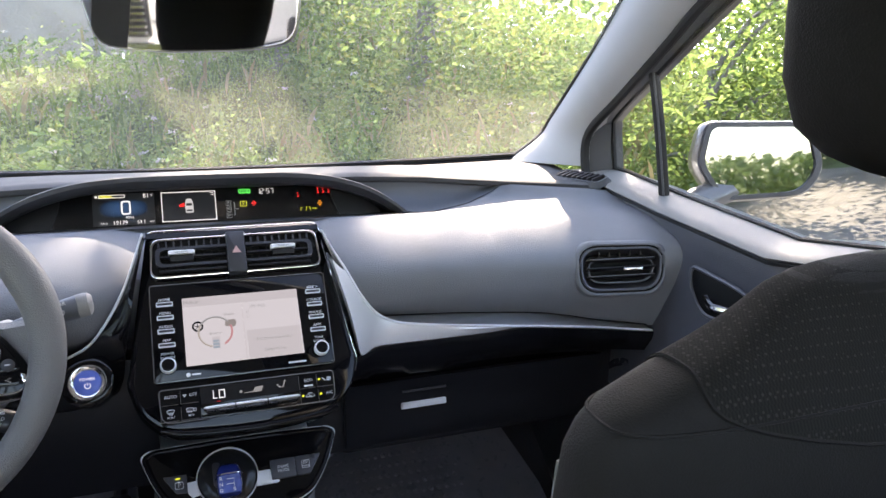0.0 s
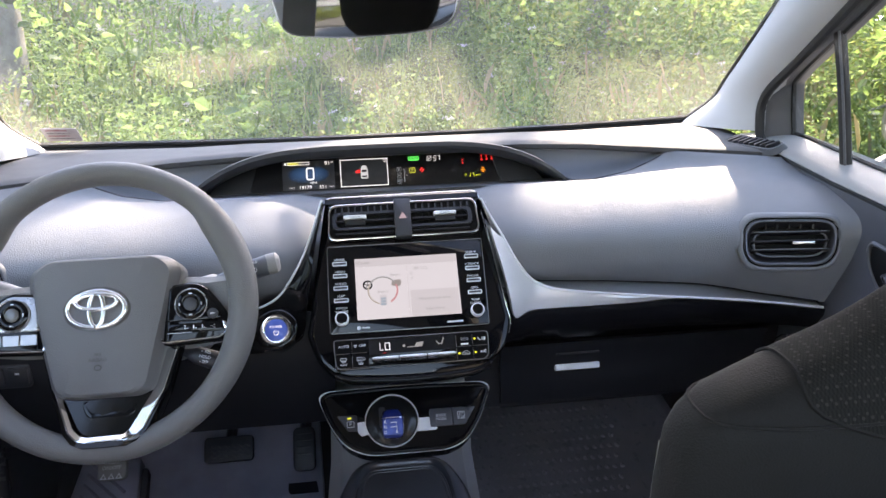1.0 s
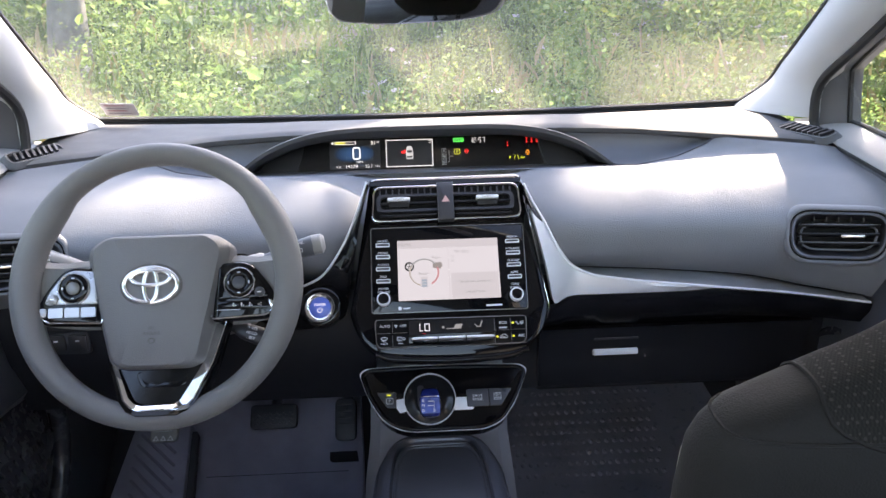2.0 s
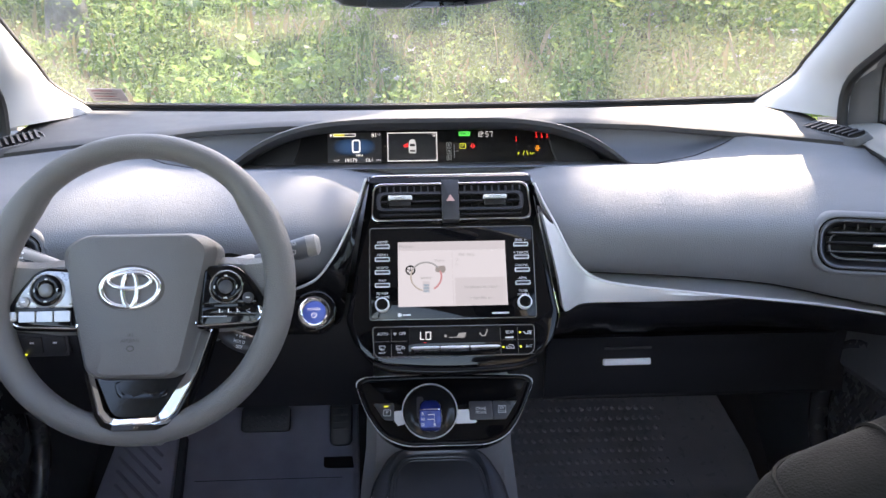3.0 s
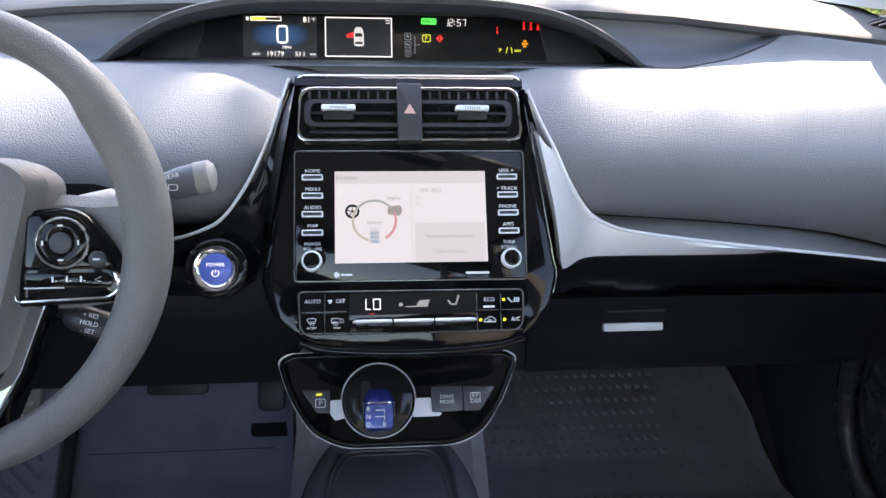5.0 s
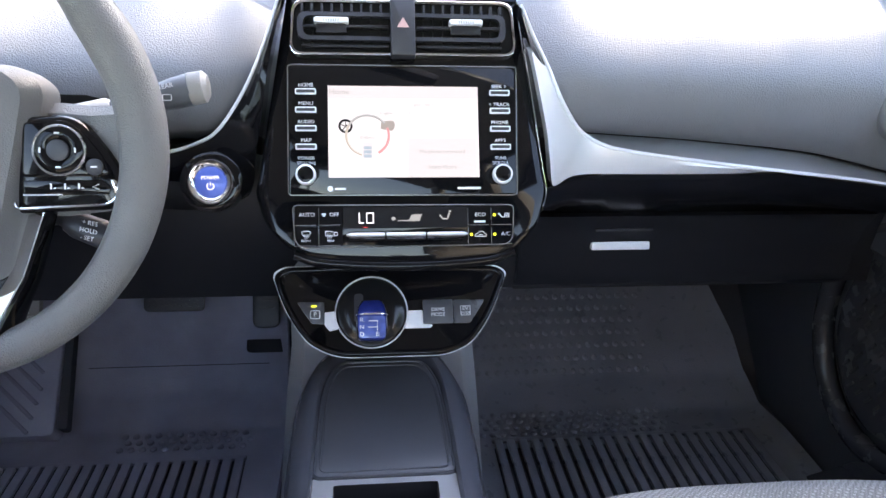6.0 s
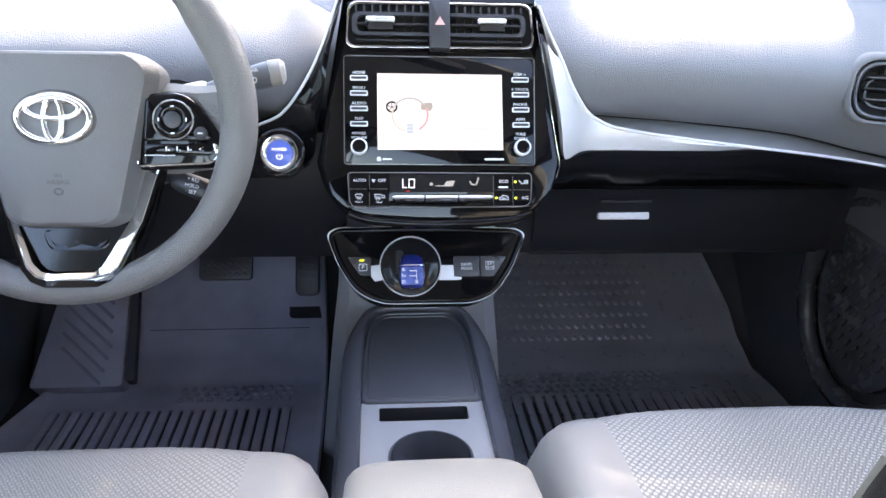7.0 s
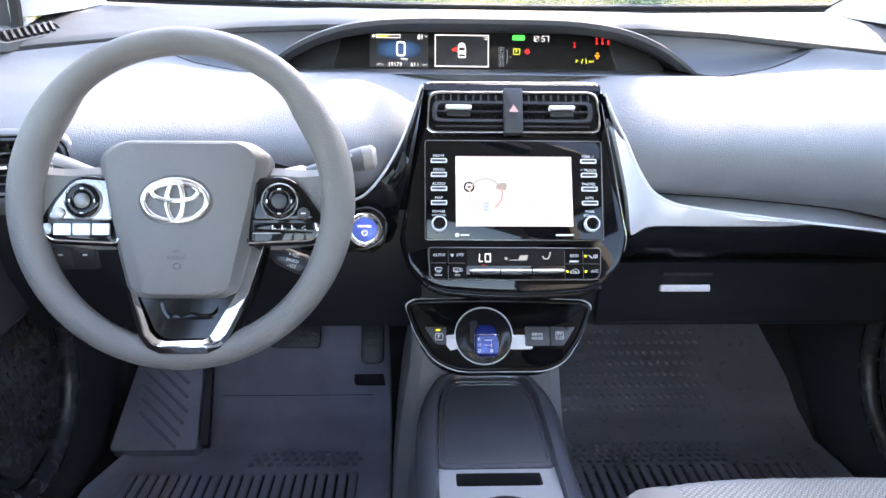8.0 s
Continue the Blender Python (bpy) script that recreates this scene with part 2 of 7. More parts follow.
# ---- mesh helpers ----
def mesh_of(bm, name, smooth=True):
    bmesh.ops.recalc_face_normals(bm, faces=bm.faces)
    me = bpy.data.meshes.new(name)
    bm.to_mesh(me)
    bm.free()
    if smooth:
        me.polygons.foreach_set("use_smooth", [True] * len(me.polygons))
        me.set_sharp_from_angle(angle=radians(40))
    return me


def part(name, bm, material, parent=None, label="", smooth=True, crease=0):
    me = bm if isinstance(bm, bpy.types.Mesh) else mesh_of(bm, name, smooth)
    if crease:
        me.set_sharp_from_angle(angle=radians(crease))
    if not me.materials:
        me.materials.append(material)
    ob = new(name, me)
    if parent is not None:
        ob.parent = parent
        if parent.type == "EMPTY":
            ob.matrix_parent_inverse = Matrix.Translation(-parent.location)
    return tagged(ob, label) if label else ob


def thing(name, at, label, category, group="", kind=""):
    ob = new(name)
    ob.location, ob.empty_display_size = at, 0.02
    return tagged(ob, label, category, group, kind)


def grid(fn, us, vs, close_u=False):
    """A sheet through fn(u, v)."""
    bm = bmesh.new()
    rows = [[bm.verts.new(fn(u, v)) for v in vs] for u in us]
    m = len(rows)
    for i in range(m if close_u else m - 1):
        a, b = rows[i], rows[(i + 1) % m]
        for j in range(len(vs) - 1):
            bm.faces.new((a[j], a[j + 1], b[j + 1], b[j]))
    return bm


def loft(secs, closed=True, caps=True, ring=False):
    """A skin through sections of the same number of points."""
    bm = bmesh.new()
    rows = [[bm.verts.new(p) for p in s] for s in secs]
    k = len(rows[0])
    for i in range(len(rows) if ring else len(rows) - 1):
        a, b = rows[i], rows[(i + 1) % len(rows)]
        for j in range(k if closed else k - 1):
            q = (j + 1) % k
            bm.faces.new((a[j], a[q], b[q], b[j]))
    if caps and closed and not ring:
        bm.faces.new(rows[0][::-1])
        bm.faces.new(rows[-1])
    return bm


def thick(bm, d):
    """Gives a sheet the thickness d."""
    bmesh.ops.recalc_face_normals(bm, faces=bm.faces)
    bmesh.ops.solidify(bm, geom=bm.faces[:], thickness=d)
    return bm


def spline(pts, n):
    """n + 1 points on a smooth curve through pts."""
    p = [Vector(q) for q in pts]
    p = [p[0] * 2 - p[1]] + p + [p[-1] * 2 - p[-2]]
    out = []
    for i in range(n + 1):
        s = i / n * (len(p) - 3)
        k = min(int(s), len(p) - 4)
        t = s - k
        a, b, c, d = p[k:k + 4]
        out.append(0.5 * ((2 * b) + (c - a) * t + (2 * a - 5 * b + 4 * c - d) * t * t + (3 * b - a - 3 * c + d) * t ** 3))
    return out


def tube(pts, r, sides=8, closed=False, flat=1.0):
    """A rod of radius r (a number or one per point) along pts."""
    p = [Vector(q) for q in pts]
    rs = r if isinstance(r, (list, tuple)) else [r] * len(p)
    secs, up = [], None
    for i, q in enumerate(p):
        a = p[i - 1] if (i or closed) else p[i]
        b = p[(i + 1) % len(p)] if (i < len(p) - 1 or closed) else p[i]
        d = (b - a).normalized()
        if up is None:
            up = d.orthogonal().normalized()
        up = (up - d * up.dot(d)).normalized()
        s = d.cross(up)
        secs.append([q + rs[i] * (math.cos(w) * up + flat * math.sin(w) * s) for w in [2 * math.pi * j / sides for j in range(sides)]])
    return loft(secs, True, not closed, closed)


def box(sx, sy, sz, m=Matrix(), bevel=0.0, seg=2):
    bm = bmesh.new()
    bmesh.ops.create_cube(bm, size=1.0, matrix=Matrix.Diagonal((sx, sy, sz, 1)))
    if bevel:
        bmesh.ops.bevel(bm, geom=bm.edges[:], offset=bevel, segments=seg, affect="EDGES", profile=0.6)
    bm.transform(m)
    return bm


def at(x, y, z):
    return Matrix.Translation((x, y, z))


def rounded(pts, r, n=4):
    """A polygon with its corners rounded; r: one radius or one per corner."""
    out, k = [], len(pts)
    for i in range(k):
        p, a, b = (Vector((*pts[j % k][:2], 0)).to_2d() for j in (i, i - 1, i + 1))
        q = r[i] if isinstance(r, (list, tuple)) else r
        da, db = (a - p), (b - p)
        q = min(q, da.length * 0.45, db.length * 0.45)
        s, e = p + da.normalized() * q, p + db.normalized() * q
        for j in range(n + 1):
            t = j / n
            out.append(s * (1 - t) ** 2 + p * 2 * t * (1 - t) + e * t * t)
    return out


def rect(u0, v0, u1, v1):
    return [(u0, v0), (u1, v0), (u1, v1), (u0, v1)]


def slab(outline, w0, w1, m=Matrix(), bevel=0.0, dome=0.0):
    """A plate of that outline from depth w0 to w1, its front edge bevelled."""
    bm = bmesh.new()
    pts = [Vector((p[0], p[1])) for p in outline]
    c = sum(pts, Vector((0, 0))) / len(pts)
    rings = [(1.0, w0)]
    if bevel:
        rings += [(1.0, w1 - bevel), (1 - bevel * 0.3 / max(0.004, min((p - c).length for p in pts)), w1 - bevel * 0.3), (1 - bevel / max(0.004, min((p - c).length for p in pts)), w1)]
    else:
        rings.append((1.0, w1))
    loops = [[bm.verts.new((c.x + (p.x - c.x) * s, c.y + (p.y - c.y) * s, w)) for p in pts] for s, w in rings]
    for a, b in zip(loops, loops[1:]):
        for j in range(len(pts)):
            q = (j + 1) % len(pts)
            bm.faces.new((a[j], a[q], b[q], b[j]))
    bm.faces.new(loops[0][::-1])
    bm.faces.new(loops[-1])
    bm.transform(m)
    return bm


def ring_slab(outer, inner, w0, w1, m=Matrix()):
    """A flat frame between two outlines of the same number of points."""
    bm = bmesh.new()
    loops = [[bm.verts.new((p[0], p[1], w)) for p in o] for o, w in ((outer, w0), (outer, w1), (inner, w1), (inner, w0))]
    k = len(outer)
    for i in range(4):
        a, b = loops[i], loops[(i + 1) % 4]
        for j in range(k):
            q = (j + 1) % k
            bm.faces.new((a[j], a[q], b[q], b[j]))
    bm.transform(m)
    return bm


def turned(profile, m=Matrix(), n=32):
    """A body of revolution about local z from (radius, height) pairs."""
    bm = bmesh.new()
    rings = [[bm.verts.new((r * math.cos(2 * math.pi * j / n), r * math.sin(2 * math.pi * j / n), h)) for j in range(n)] for r, h in profile]
    for a, b in zip(rings, rings[1:]):
        for j in range(n):
            q = (j + 1) % n
            bm.faces.new((a[j], a[q], b[q], b[j]))
    bm.faces.new(rings[0][::-1])
    bm.faces.new(rings[-1])
    bm.transform(m)
    return bm


def ellipse(u, v, a, b, n=24):
    return [(u + a * math.cos(2 * math.pi * j / n), v + b * math.sin(2 * math.pi * j / n)) for j in range(n)]


def text(s, size, m, align="CENTER", wide=1.0):
    """Lettering as a thin mesh, its middle at m's origin."""
    c = bpy.data.curves.new("lettering", "FONT")
    c.body, c.size, c.extrude, c.align_x, c.align_y = s, size, 0.0001, align, "CENTER"
    c.resolution_u = 2
    tmp = bpy.data.objects.new("lettering", c)
    me = bpy.data.meshes.new_from_object(tmp)
    bpy.data.objects.remove(tmp)
    me.transform(m @ Matrix.Diagonal((wide, 1, 1, 1)))
    return me


def leaning(x, y, z, lean):
    """A plane's frame: u to the right, v up along the lean, w towards the cabin."""
    return Matrix.Translation((x, y, z)) @ Matrix.Rotation(radians(90 - lean), 4, "X")


XC = -0.02          # the car's middle line
# ---- outside: ground, bank, sky-lit greenery ----
def outdoors():
    asphalt = mat("sunlit asphalt", (0.14, 0.135, 0.128), 0.9, grain=0.8, size=90, var=0.25, blotch=1.5, spec=0.2)
    soil = mat("bank soil and moss", (0.065, 0.088, 0.032), 0.95, grain=0.8, size=30, var=0.4, blotch=3)

    def set_back(x):
        """How far the foot of the bank draws back to the right."""
        return 0.9 * max(0.0, x - 2.0)

    def height(x, y):
        edge = min(y - 3.4 - set_back(x), 60)
        side = x - 9.0
        h = max(0, edge, side * 0.8)
        steep = 0.55 * min(max(0, h - 2.6), 3.2) * (1 - 0.6 * math.exp(-((x + 1.2) / 1.6) ** 2))
        rise = 0.15 * min(max(0, x - 2.5), 7.0)
        return rise + 0.36 * min(h, 3.5) + steep + 0.12 * noise.noise((x * 0.6, y * 0.6, 0)) * min(1, h)

    xs = [-400, -60, -20] + [-10 + 0.6 * i for i in range(34)] + [16, 25, 60, 400]
    ys = [-400, -60, -20, -8, -3, 0] + [1.2 + 0.5 * i for i in range(18)] + [14, 25, 60, 400]
    g = part("ground", grid(lambda x, y: (x, y, height(x, y)), xs, ys), asphalt)
    g.data.materials.append(soil)
    for p in g.data.polygons:
        if p.center.y > 3.7 + set_back(p.center.x) or p.center.x > 9.4:
            p.material_index = 1
    tagged(g, "grey asphalt lot rising into a weedy bank", "ground", kind="structure")

    rng = np.random.default_rng(3)

    def leaves(name, count, place, size, material, label, shape=0.6, droop=0.5, rise=0.2):
        """Many small bent six-cornered leaves in one mesh."""
        pts = place(count)
        n = len(pts)
        s = rng.uniform(size[0], size[1], n)
        yaw = rng.uniform(0, 2 * np.pi, n)
        pitch = rng.normal(rise, droop, n)
        roll = rng.normal(0, 0.6, n)
        tip = np.stack([np.cos(yaw) * np.cos(pitch), np.sin(yaw) * np.cos(pitch), np.sin(pitch)], 1)
        side = np.stack([-np.sin(yaw), np.cos(yaw), np.zeros(n)], 1)
        up = np.cross(tip, side)
        side = side * np.cos(roll)[:, None] + up * np.sin(roll)[:, None]
        up = np.cross(tip, side)
        s3 = s[:, None]
        v = np.stack([pts,
                      pts + (tip * 0.32 + side * shape * 0.50 + up * 0.10) * s3, pts + (tip * 0.72 + side * shape * 0.34 + up * 0.08) * s3,
                      pts + (tip - up * 0.06) * s3,
                      pts + (tip * 0.72 - side * shape * 0.34 + up * 0.08) * s3, pts + (tip * 0.32 - side * shape * 0.50 + up * 0.10) * s3], 1).reshape(-1, 3)
        i = np.arange(n)[:, None] * 6
        f = np.concatenate([i + [0, 1, 2], i + [0, 2, 3], i + [0, 3, 4], i + [0, 4, 5]], 1).reshape(-1, 3)
        me = bpy.data.meshes.new(name)
        me.from_pydata(v.tolist(), [], f.tolist())
        return tagged(part(name, me, material), label, "plants", kind="stuff")

    def bank(lo, hi, x0=-7.0, x1=9.0):
        def place(n):
            x = rng.uniform(x0, x1, n)
            y = np.where(rng.random(n) < 0.62, 3.3 + rng.gamma(2.0, 0.8, n), rng.uniform(5.5, 9.0, n)) + 0.9 * np.maximum(0, x - 2.0)
            clump = np.array([noise.noise((a * 1.3, b * 1.3, 7)) for a, b in zip(x, y)])
            z = np.array([height(a, b) for a, b in zip(x, y)]) + rng.uniform(lo, hi, n) * (0.82 + 0.6 * clump) * np.clip((y - 0.9 * np.maximum(0, x - 2.0) - 3.0) * 1.6, 0.3, 1)
            return np.stack([x, y, z], 1)
        return place

    def side_bank(lo, hi):
        def place(n):
            x = 9.2 + rng.gamma(2.0, 0.9, n)
            y = rng.uniform(-8, 10, n)
            z = np.array([height(a, b) for a, b in zip(x, y)]) + rng.uniform(lo, hi, n) * rng.uniform(0.6, 1, n)
            return np.stack([x, y, z], 1)
        return place

    def clumped(base, per, spread, lift):
        """Places in small groups round the places that base gives."""
        def place(n):
            c = np.repeat(base(max(1, n // per)), per, axis=0)
            return c + np.stack([rng.normal(0, spread, len(c)), rng.normal(0, spread, len(c)), rng.uniform(0, lift, len(c))], 1)
        return place

    def left_bank(lo, hi):
        def place(n):
            x = -4.6 - rng.gamma(2.0, 0.6, n)
            y = rng.uniform(-5.0, 6.0, n)
            crest = 1 + 0.65 * np.exp(-((y + 0.4) / 1.4) ** 2)
            return np.stack([x, y, rng.uniform(lo, hi, n) * crest * np.clip((-4.2 - x) * 0.9, 0.25, 1)], 1)
        return place

    green = leafy("weed leaves", (0.068, 0.108, 0.042), (0.152, 0.218, 0.090), (0.285, 0.345, 0.175), (1.35, 1.38, 0.95), 0.62)
    broad = leafy("broad grey-green leaves", (0.088, 0.142, 0.062), (0.145, 0.205, 0.098), (0.205, 0.265, 0.145), (1.3, 1.38, 0.95), 0.6)
    yellow = leafy("yellowing leaves", (0.135, 0.182, 0.066), (0.188, 0.224, 0.100), (0.260, 0.268, 0.155), (1.3, 1.25, 0.75), 0.6)
    dry = leafy("dry stalks", (0.203, 0.178, 0.107), (0.291, 0.264, 0.173), (0.381, 0.351, 0.254), (1.2, 1.15, 0.8), 0.6)
    white = leafy("white blossoms", (0.364, 0.351, 0.325), (0.468, 0.461, 0.442), (0.546, 0.546, 0.533), (1, 1, 1), 0.3)
    leaves("weed_foliage", 290000, bank(0.0, 1.0), (0.012, 0.036), green, "dense green weeds covering the bank in sunlight")
    leaves("broad_leaf_foliage", 1500, clumped(bank(0.35, 0.95, -6.0, -0.6), 9, 0.09, 0.16), (0.06, 0.13), broad, "broad pale green leaves among the weeds", 0.9, 0.35, -0.1)
    leaves("heart_leaf_foliage", 22000, clumped(bank(0.2, 1.0), 14, 0.07, 0.22), (0.016, 0.036), broad, "rounded leaves of low shrubs on the bank", 0.95, 0.4, 0.0)
    leaves("yellow_foliage", 17000, clumped(bank(0.3, 1.1), 20, 0.12, 0.25), (0.012, 0.028), yellow, "yellow-green leaves scattered over the bank")
    leaves("grass_blades", 12000, bank(0.1, 0.75), (0.10, 0.24), green, "thin pale grass blades standing on the bank", 0.014, 0.22, 1.3)
    leaves("grass_stalks", 2600, clumped(bank(0.1, 0.8), 14, 0.30, 0.1), (0.12, 0.32), dry, "thin straw-coloured grass stalks on the bank", 0.010, 0.18, 1.35)
    leaves("seed_heads", 2600, clumped(bank(0.55, 1.05), 12, 0.012, 0.05), (0.008, 0.016), dry, "pale dry seed heads above the grass", 0.5, 0.9)
    leaves("white_blossom", 9000, clumped(bank(0.5, 1.05), 30, 0.016, 0.02), (0.008, 0.019), white, "small white blossom heads dotted over the weeds", 0.9)
    leaves("left_foliage", 40000, left_bank(0.0, 4.2), (0.05, 0.13), yellow, "sunlit yellow-green hedge beside the lot")
    def tall(n):
        x = rng.uniform(1.0, 8.0, n)
        y = rng.uniform(5.2, 8.0, n) + 0.5 * np.maximum(0, x - 2.0)
        return np.stack([x, y, np.array([height(a, b) for a, b in zip(x, y)]) + rng.uniform(0.2, 1.9, n) * np.clip(x - 0.4, 0.3, 1)], 1)

    def far_line(n):
        x = rng.uniform(-16, 20, n)
        y = rng.uniform(11, 15, n)
        top = 4.0 + 0.8 * np.array([noise.noise((a * 0.5, 3, 1)) for a in x]) + 0.06 * x
        return np.stack([x, y, 1.0 + (top - 0.4) * rng.uniform(0, 1, n)], 1)

    leaves("shrub_foliage", 20000, tall, (0.03, 0.08), green, "tall green shrubs at the top of the bank")
    leaves("shrub_yellow_foliage", 9000, tall, (0.03, 0.08), yellow, "yellow leaves on the tall shrubs")
    leaves("far_foliage", 40000, far_line, (0.08, 0.24), green, "line of leafy trees beyond the bank", 0.8)
    def rear_line(n):
        x, y = rng.uniform(-22, 30, n), rng.uniform(-27, -22, n)
        top = 1.9 + 0.8 * np.array([noise.noise((a * 0.35, 8, 2)) for a in x])
        return np.stack([x, y, top * rng.uniform(0, 1, n)], 1)

    leaves("rear_foliage", 22000, rear_line, (0.15, 0.4), green, "line of leafy trees beyond the far side of the lot", 0.8)
    leaves("side_foliage", 80000, side_bank(0.0, 5.2), (0.06, 0.18), green, "green shrubs beyond the asphalt")
    leaves("side_yellow_foliage", 12000, side_bank(0.8, 4.4), (0.05, 0.14), yellow, "yellowing shrub leaves beyond the asphalt")

    bark = mat("grey bark", (0.16, 0.15, 0.135), 0.9, grain=0.9, size=40, var=0.3, blotch=8)

    def tree(x, y, r, tall, crown_n, spread, lean=(0.1, -0.1), bough=()):
        t = thing("tree", (x, y, height(x, y)), "leafy tree with a grey trunk above the bank", "tree", "trees on the bank")
        z = height(x, y)
        stem = spline([(x, y, z - 0.1), (x + lean[0] * 0.4, y + lean[1] * 0.4, z + tall * 0.4), (x + lean[0], y + lean[1], z + tall)], 10)
        part("trunk", tube(stem, [r * (1.25 - 0.9 * i / 10) for i in range(11)], 10), bark, t)
        tips = []
        for i in range(7):
            base = stem[4 + i % 6]
            a = rng.uniform(0, 6.28)
            end = base + Vector((math.cos(a) * spread, math.sin(a) * spread, rng.uniform(0.2, 0.9)))
            mid = (base + end) / 2 + Vector((0, 0, 0.15))
            part("limb", tube(spline([base, mid, end], 6), [r * 0.4 * (1 - 0.12 * k) for k in range(7)], 6), bark, t)
            tips += [mid, end]
        c = np.array([list(tips[k]) for k in rng.integers(0, len(tips), crown_n)])
        pts = c + rng.normal(0, spread * 0.33, (crown_n, 3))
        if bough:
            # one low bough over the lot, unseen, added to block the sun
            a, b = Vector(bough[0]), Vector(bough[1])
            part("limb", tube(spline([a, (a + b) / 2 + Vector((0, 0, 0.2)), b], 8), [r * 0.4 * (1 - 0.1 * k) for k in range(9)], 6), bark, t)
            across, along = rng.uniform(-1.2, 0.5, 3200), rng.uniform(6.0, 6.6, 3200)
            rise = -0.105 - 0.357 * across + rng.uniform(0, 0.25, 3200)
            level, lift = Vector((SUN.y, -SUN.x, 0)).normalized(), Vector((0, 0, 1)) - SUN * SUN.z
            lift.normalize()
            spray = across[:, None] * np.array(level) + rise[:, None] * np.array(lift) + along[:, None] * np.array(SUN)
            # its ragged lower edge and a thin tuft, added to soften the pad's sun
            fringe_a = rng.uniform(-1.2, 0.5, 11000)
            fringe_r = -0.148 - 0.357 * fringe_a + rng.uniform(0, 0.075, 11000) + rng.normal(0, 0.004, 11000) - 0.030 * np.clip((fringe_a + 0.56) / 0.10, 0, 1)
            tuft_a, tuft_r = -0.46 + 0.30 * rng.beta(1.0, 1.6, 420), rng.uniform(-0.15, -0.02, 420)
            # a second, denser unseen spray, added to shade the driver's shelf end
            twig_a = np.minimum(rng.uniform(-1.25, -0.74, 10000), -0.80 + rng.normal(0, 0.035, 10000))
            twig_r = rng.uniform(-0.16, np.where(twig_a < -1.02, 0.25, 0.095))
            # small unseen clusters, added to stop sun leaking onto the seats
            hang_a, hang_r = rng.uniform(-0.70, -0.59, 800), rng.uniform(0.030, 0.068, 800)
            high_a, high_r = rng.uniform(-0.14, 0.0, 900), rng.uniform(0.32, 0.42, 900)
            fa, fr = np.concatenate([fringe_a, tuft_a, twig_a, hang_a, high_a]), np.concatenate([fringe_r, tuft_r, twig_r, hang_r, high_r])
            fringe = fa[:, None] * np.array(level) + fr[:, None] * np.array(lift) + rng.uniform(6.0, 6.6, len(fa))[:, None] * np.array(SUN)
            for name, where, size in (("shade_spray", spray, (0.03, 0.07)), ("shade_fringe", fringe, (0.012, 0.024))):
                sp = leaves(name, 1, lambda n: where, size, green, "unseen leaves added to shade the cabin")
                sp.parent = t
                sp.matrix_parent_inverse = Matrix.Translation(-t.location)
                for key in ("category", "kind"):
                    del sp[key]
        crown = leaves("crown", 1, lambda n: pts, (0.05, 0.13), green, "sunlit green leaves")
        crown.parent = t
        crown.matrix_parent_inverse = Matrix.Translation(-t.location)
        for key in ("category", "kind"):
            del crown[key]

    tree(1.1, 8.2, 0.10, 1.6, 2000, 0.8)
    tree(5.2, 6.4, 0.09, 1.8, 2800, 0.9)
    tree(-2.86, 6.3, 0.17, 2.8, 700, 0.9)
    tree(8.2, 6.2, 0.10, 2.6, 2200, 1.1)
    # Tall tree whose unseen bough is added to shape the cabin's sun.
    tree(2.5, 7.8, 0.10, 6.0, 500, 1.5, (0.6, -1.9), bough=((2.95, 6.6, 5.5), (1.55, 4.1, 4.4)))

    wall_m = mat("weathered concrete", (0.32, 0.29, 0.25), 0.9, grain=0.6, size=25, var=0.2, blotch=2)
    w = thing("retaining_wall", (-2.5, 9.1, 1.25), "beige weathered concrete wall above the bank", "wall")
    for i in range(6):
        part("wall_panel", box(1.98, 0.2, 2.4, at(-7.5 + 2 * i, 9.1, 2.45), 0.02), wall_m, w)
    part("coping", box(12.2, 0.34, 0.12, at(-2.5, 9.1, 3.70), 0.02), wall_m, w)


# ---- parked vehicle behind, seen in the mirror ----
def parked_truck():
    t = thing("parked_truck", (-4.35, -5.8, 0.0), "silver pickup truck with a wide chrome grille parked behind", "truck")
    x, y = -4.35, -5.8
    part("body", box(1.9, 4.6, 0.75, at(x, y - 2.3, 0.78), 0.1, 3), M_PAINT, t)
    part("cab", box(1.7, 1.7, 0.7, at(x, y - 2.4, 1.45), 0.18, 3), M_PAINT, t)
    part("windscreen", box(1.45, 0.06, 0.5, at(x, y - 1.55, 1.48) @ Matrix.Rotation(radians(-25), 4, "X"), 0.02), M_GLOSS, t)
    gr = part("grille", box(1.3, 0.08, 0.42, at(x, y + 0.02, 0.92), 0.03), M_DARK, t)
    for i in range(6):
        part("grille_bar", box(1.26, 0.06, 0.03, at(x, y + 0.06, 0.75 + 0.065 * i), 0.01), M_CHROME, gr)
    for s in (-1, 1):
        part("headlight", box(0.26, 0.1, 0.22, at(x + s * 0.8, y + 0.0, 0.98), 0.04), M_SILVER, t)
        for d in (-0.9, -3.7):
            part("wheel", turned([(0.37, -0.11), (0.38, -0.09), (0.38, 0.09), (0.37, 0.11)], at(x + s * 0.85, y + d, 0.38) @ Matrix.Rotation(radians(90), 4, "Y")), M_BLACK, t)
    part("bumper", box(1.9, 0.2, 0.22, at(x, y + 0.05, 0.55), 0.05), M_CHROME, t)


# ---- the car's shell ----
def lip_y(x):
    return float(np.interp(abs(x - XC), [0, 0.45, 0.55, 0.62, 0.72], [1.29, 1.288, 1.268, 1.235, 1.17]))


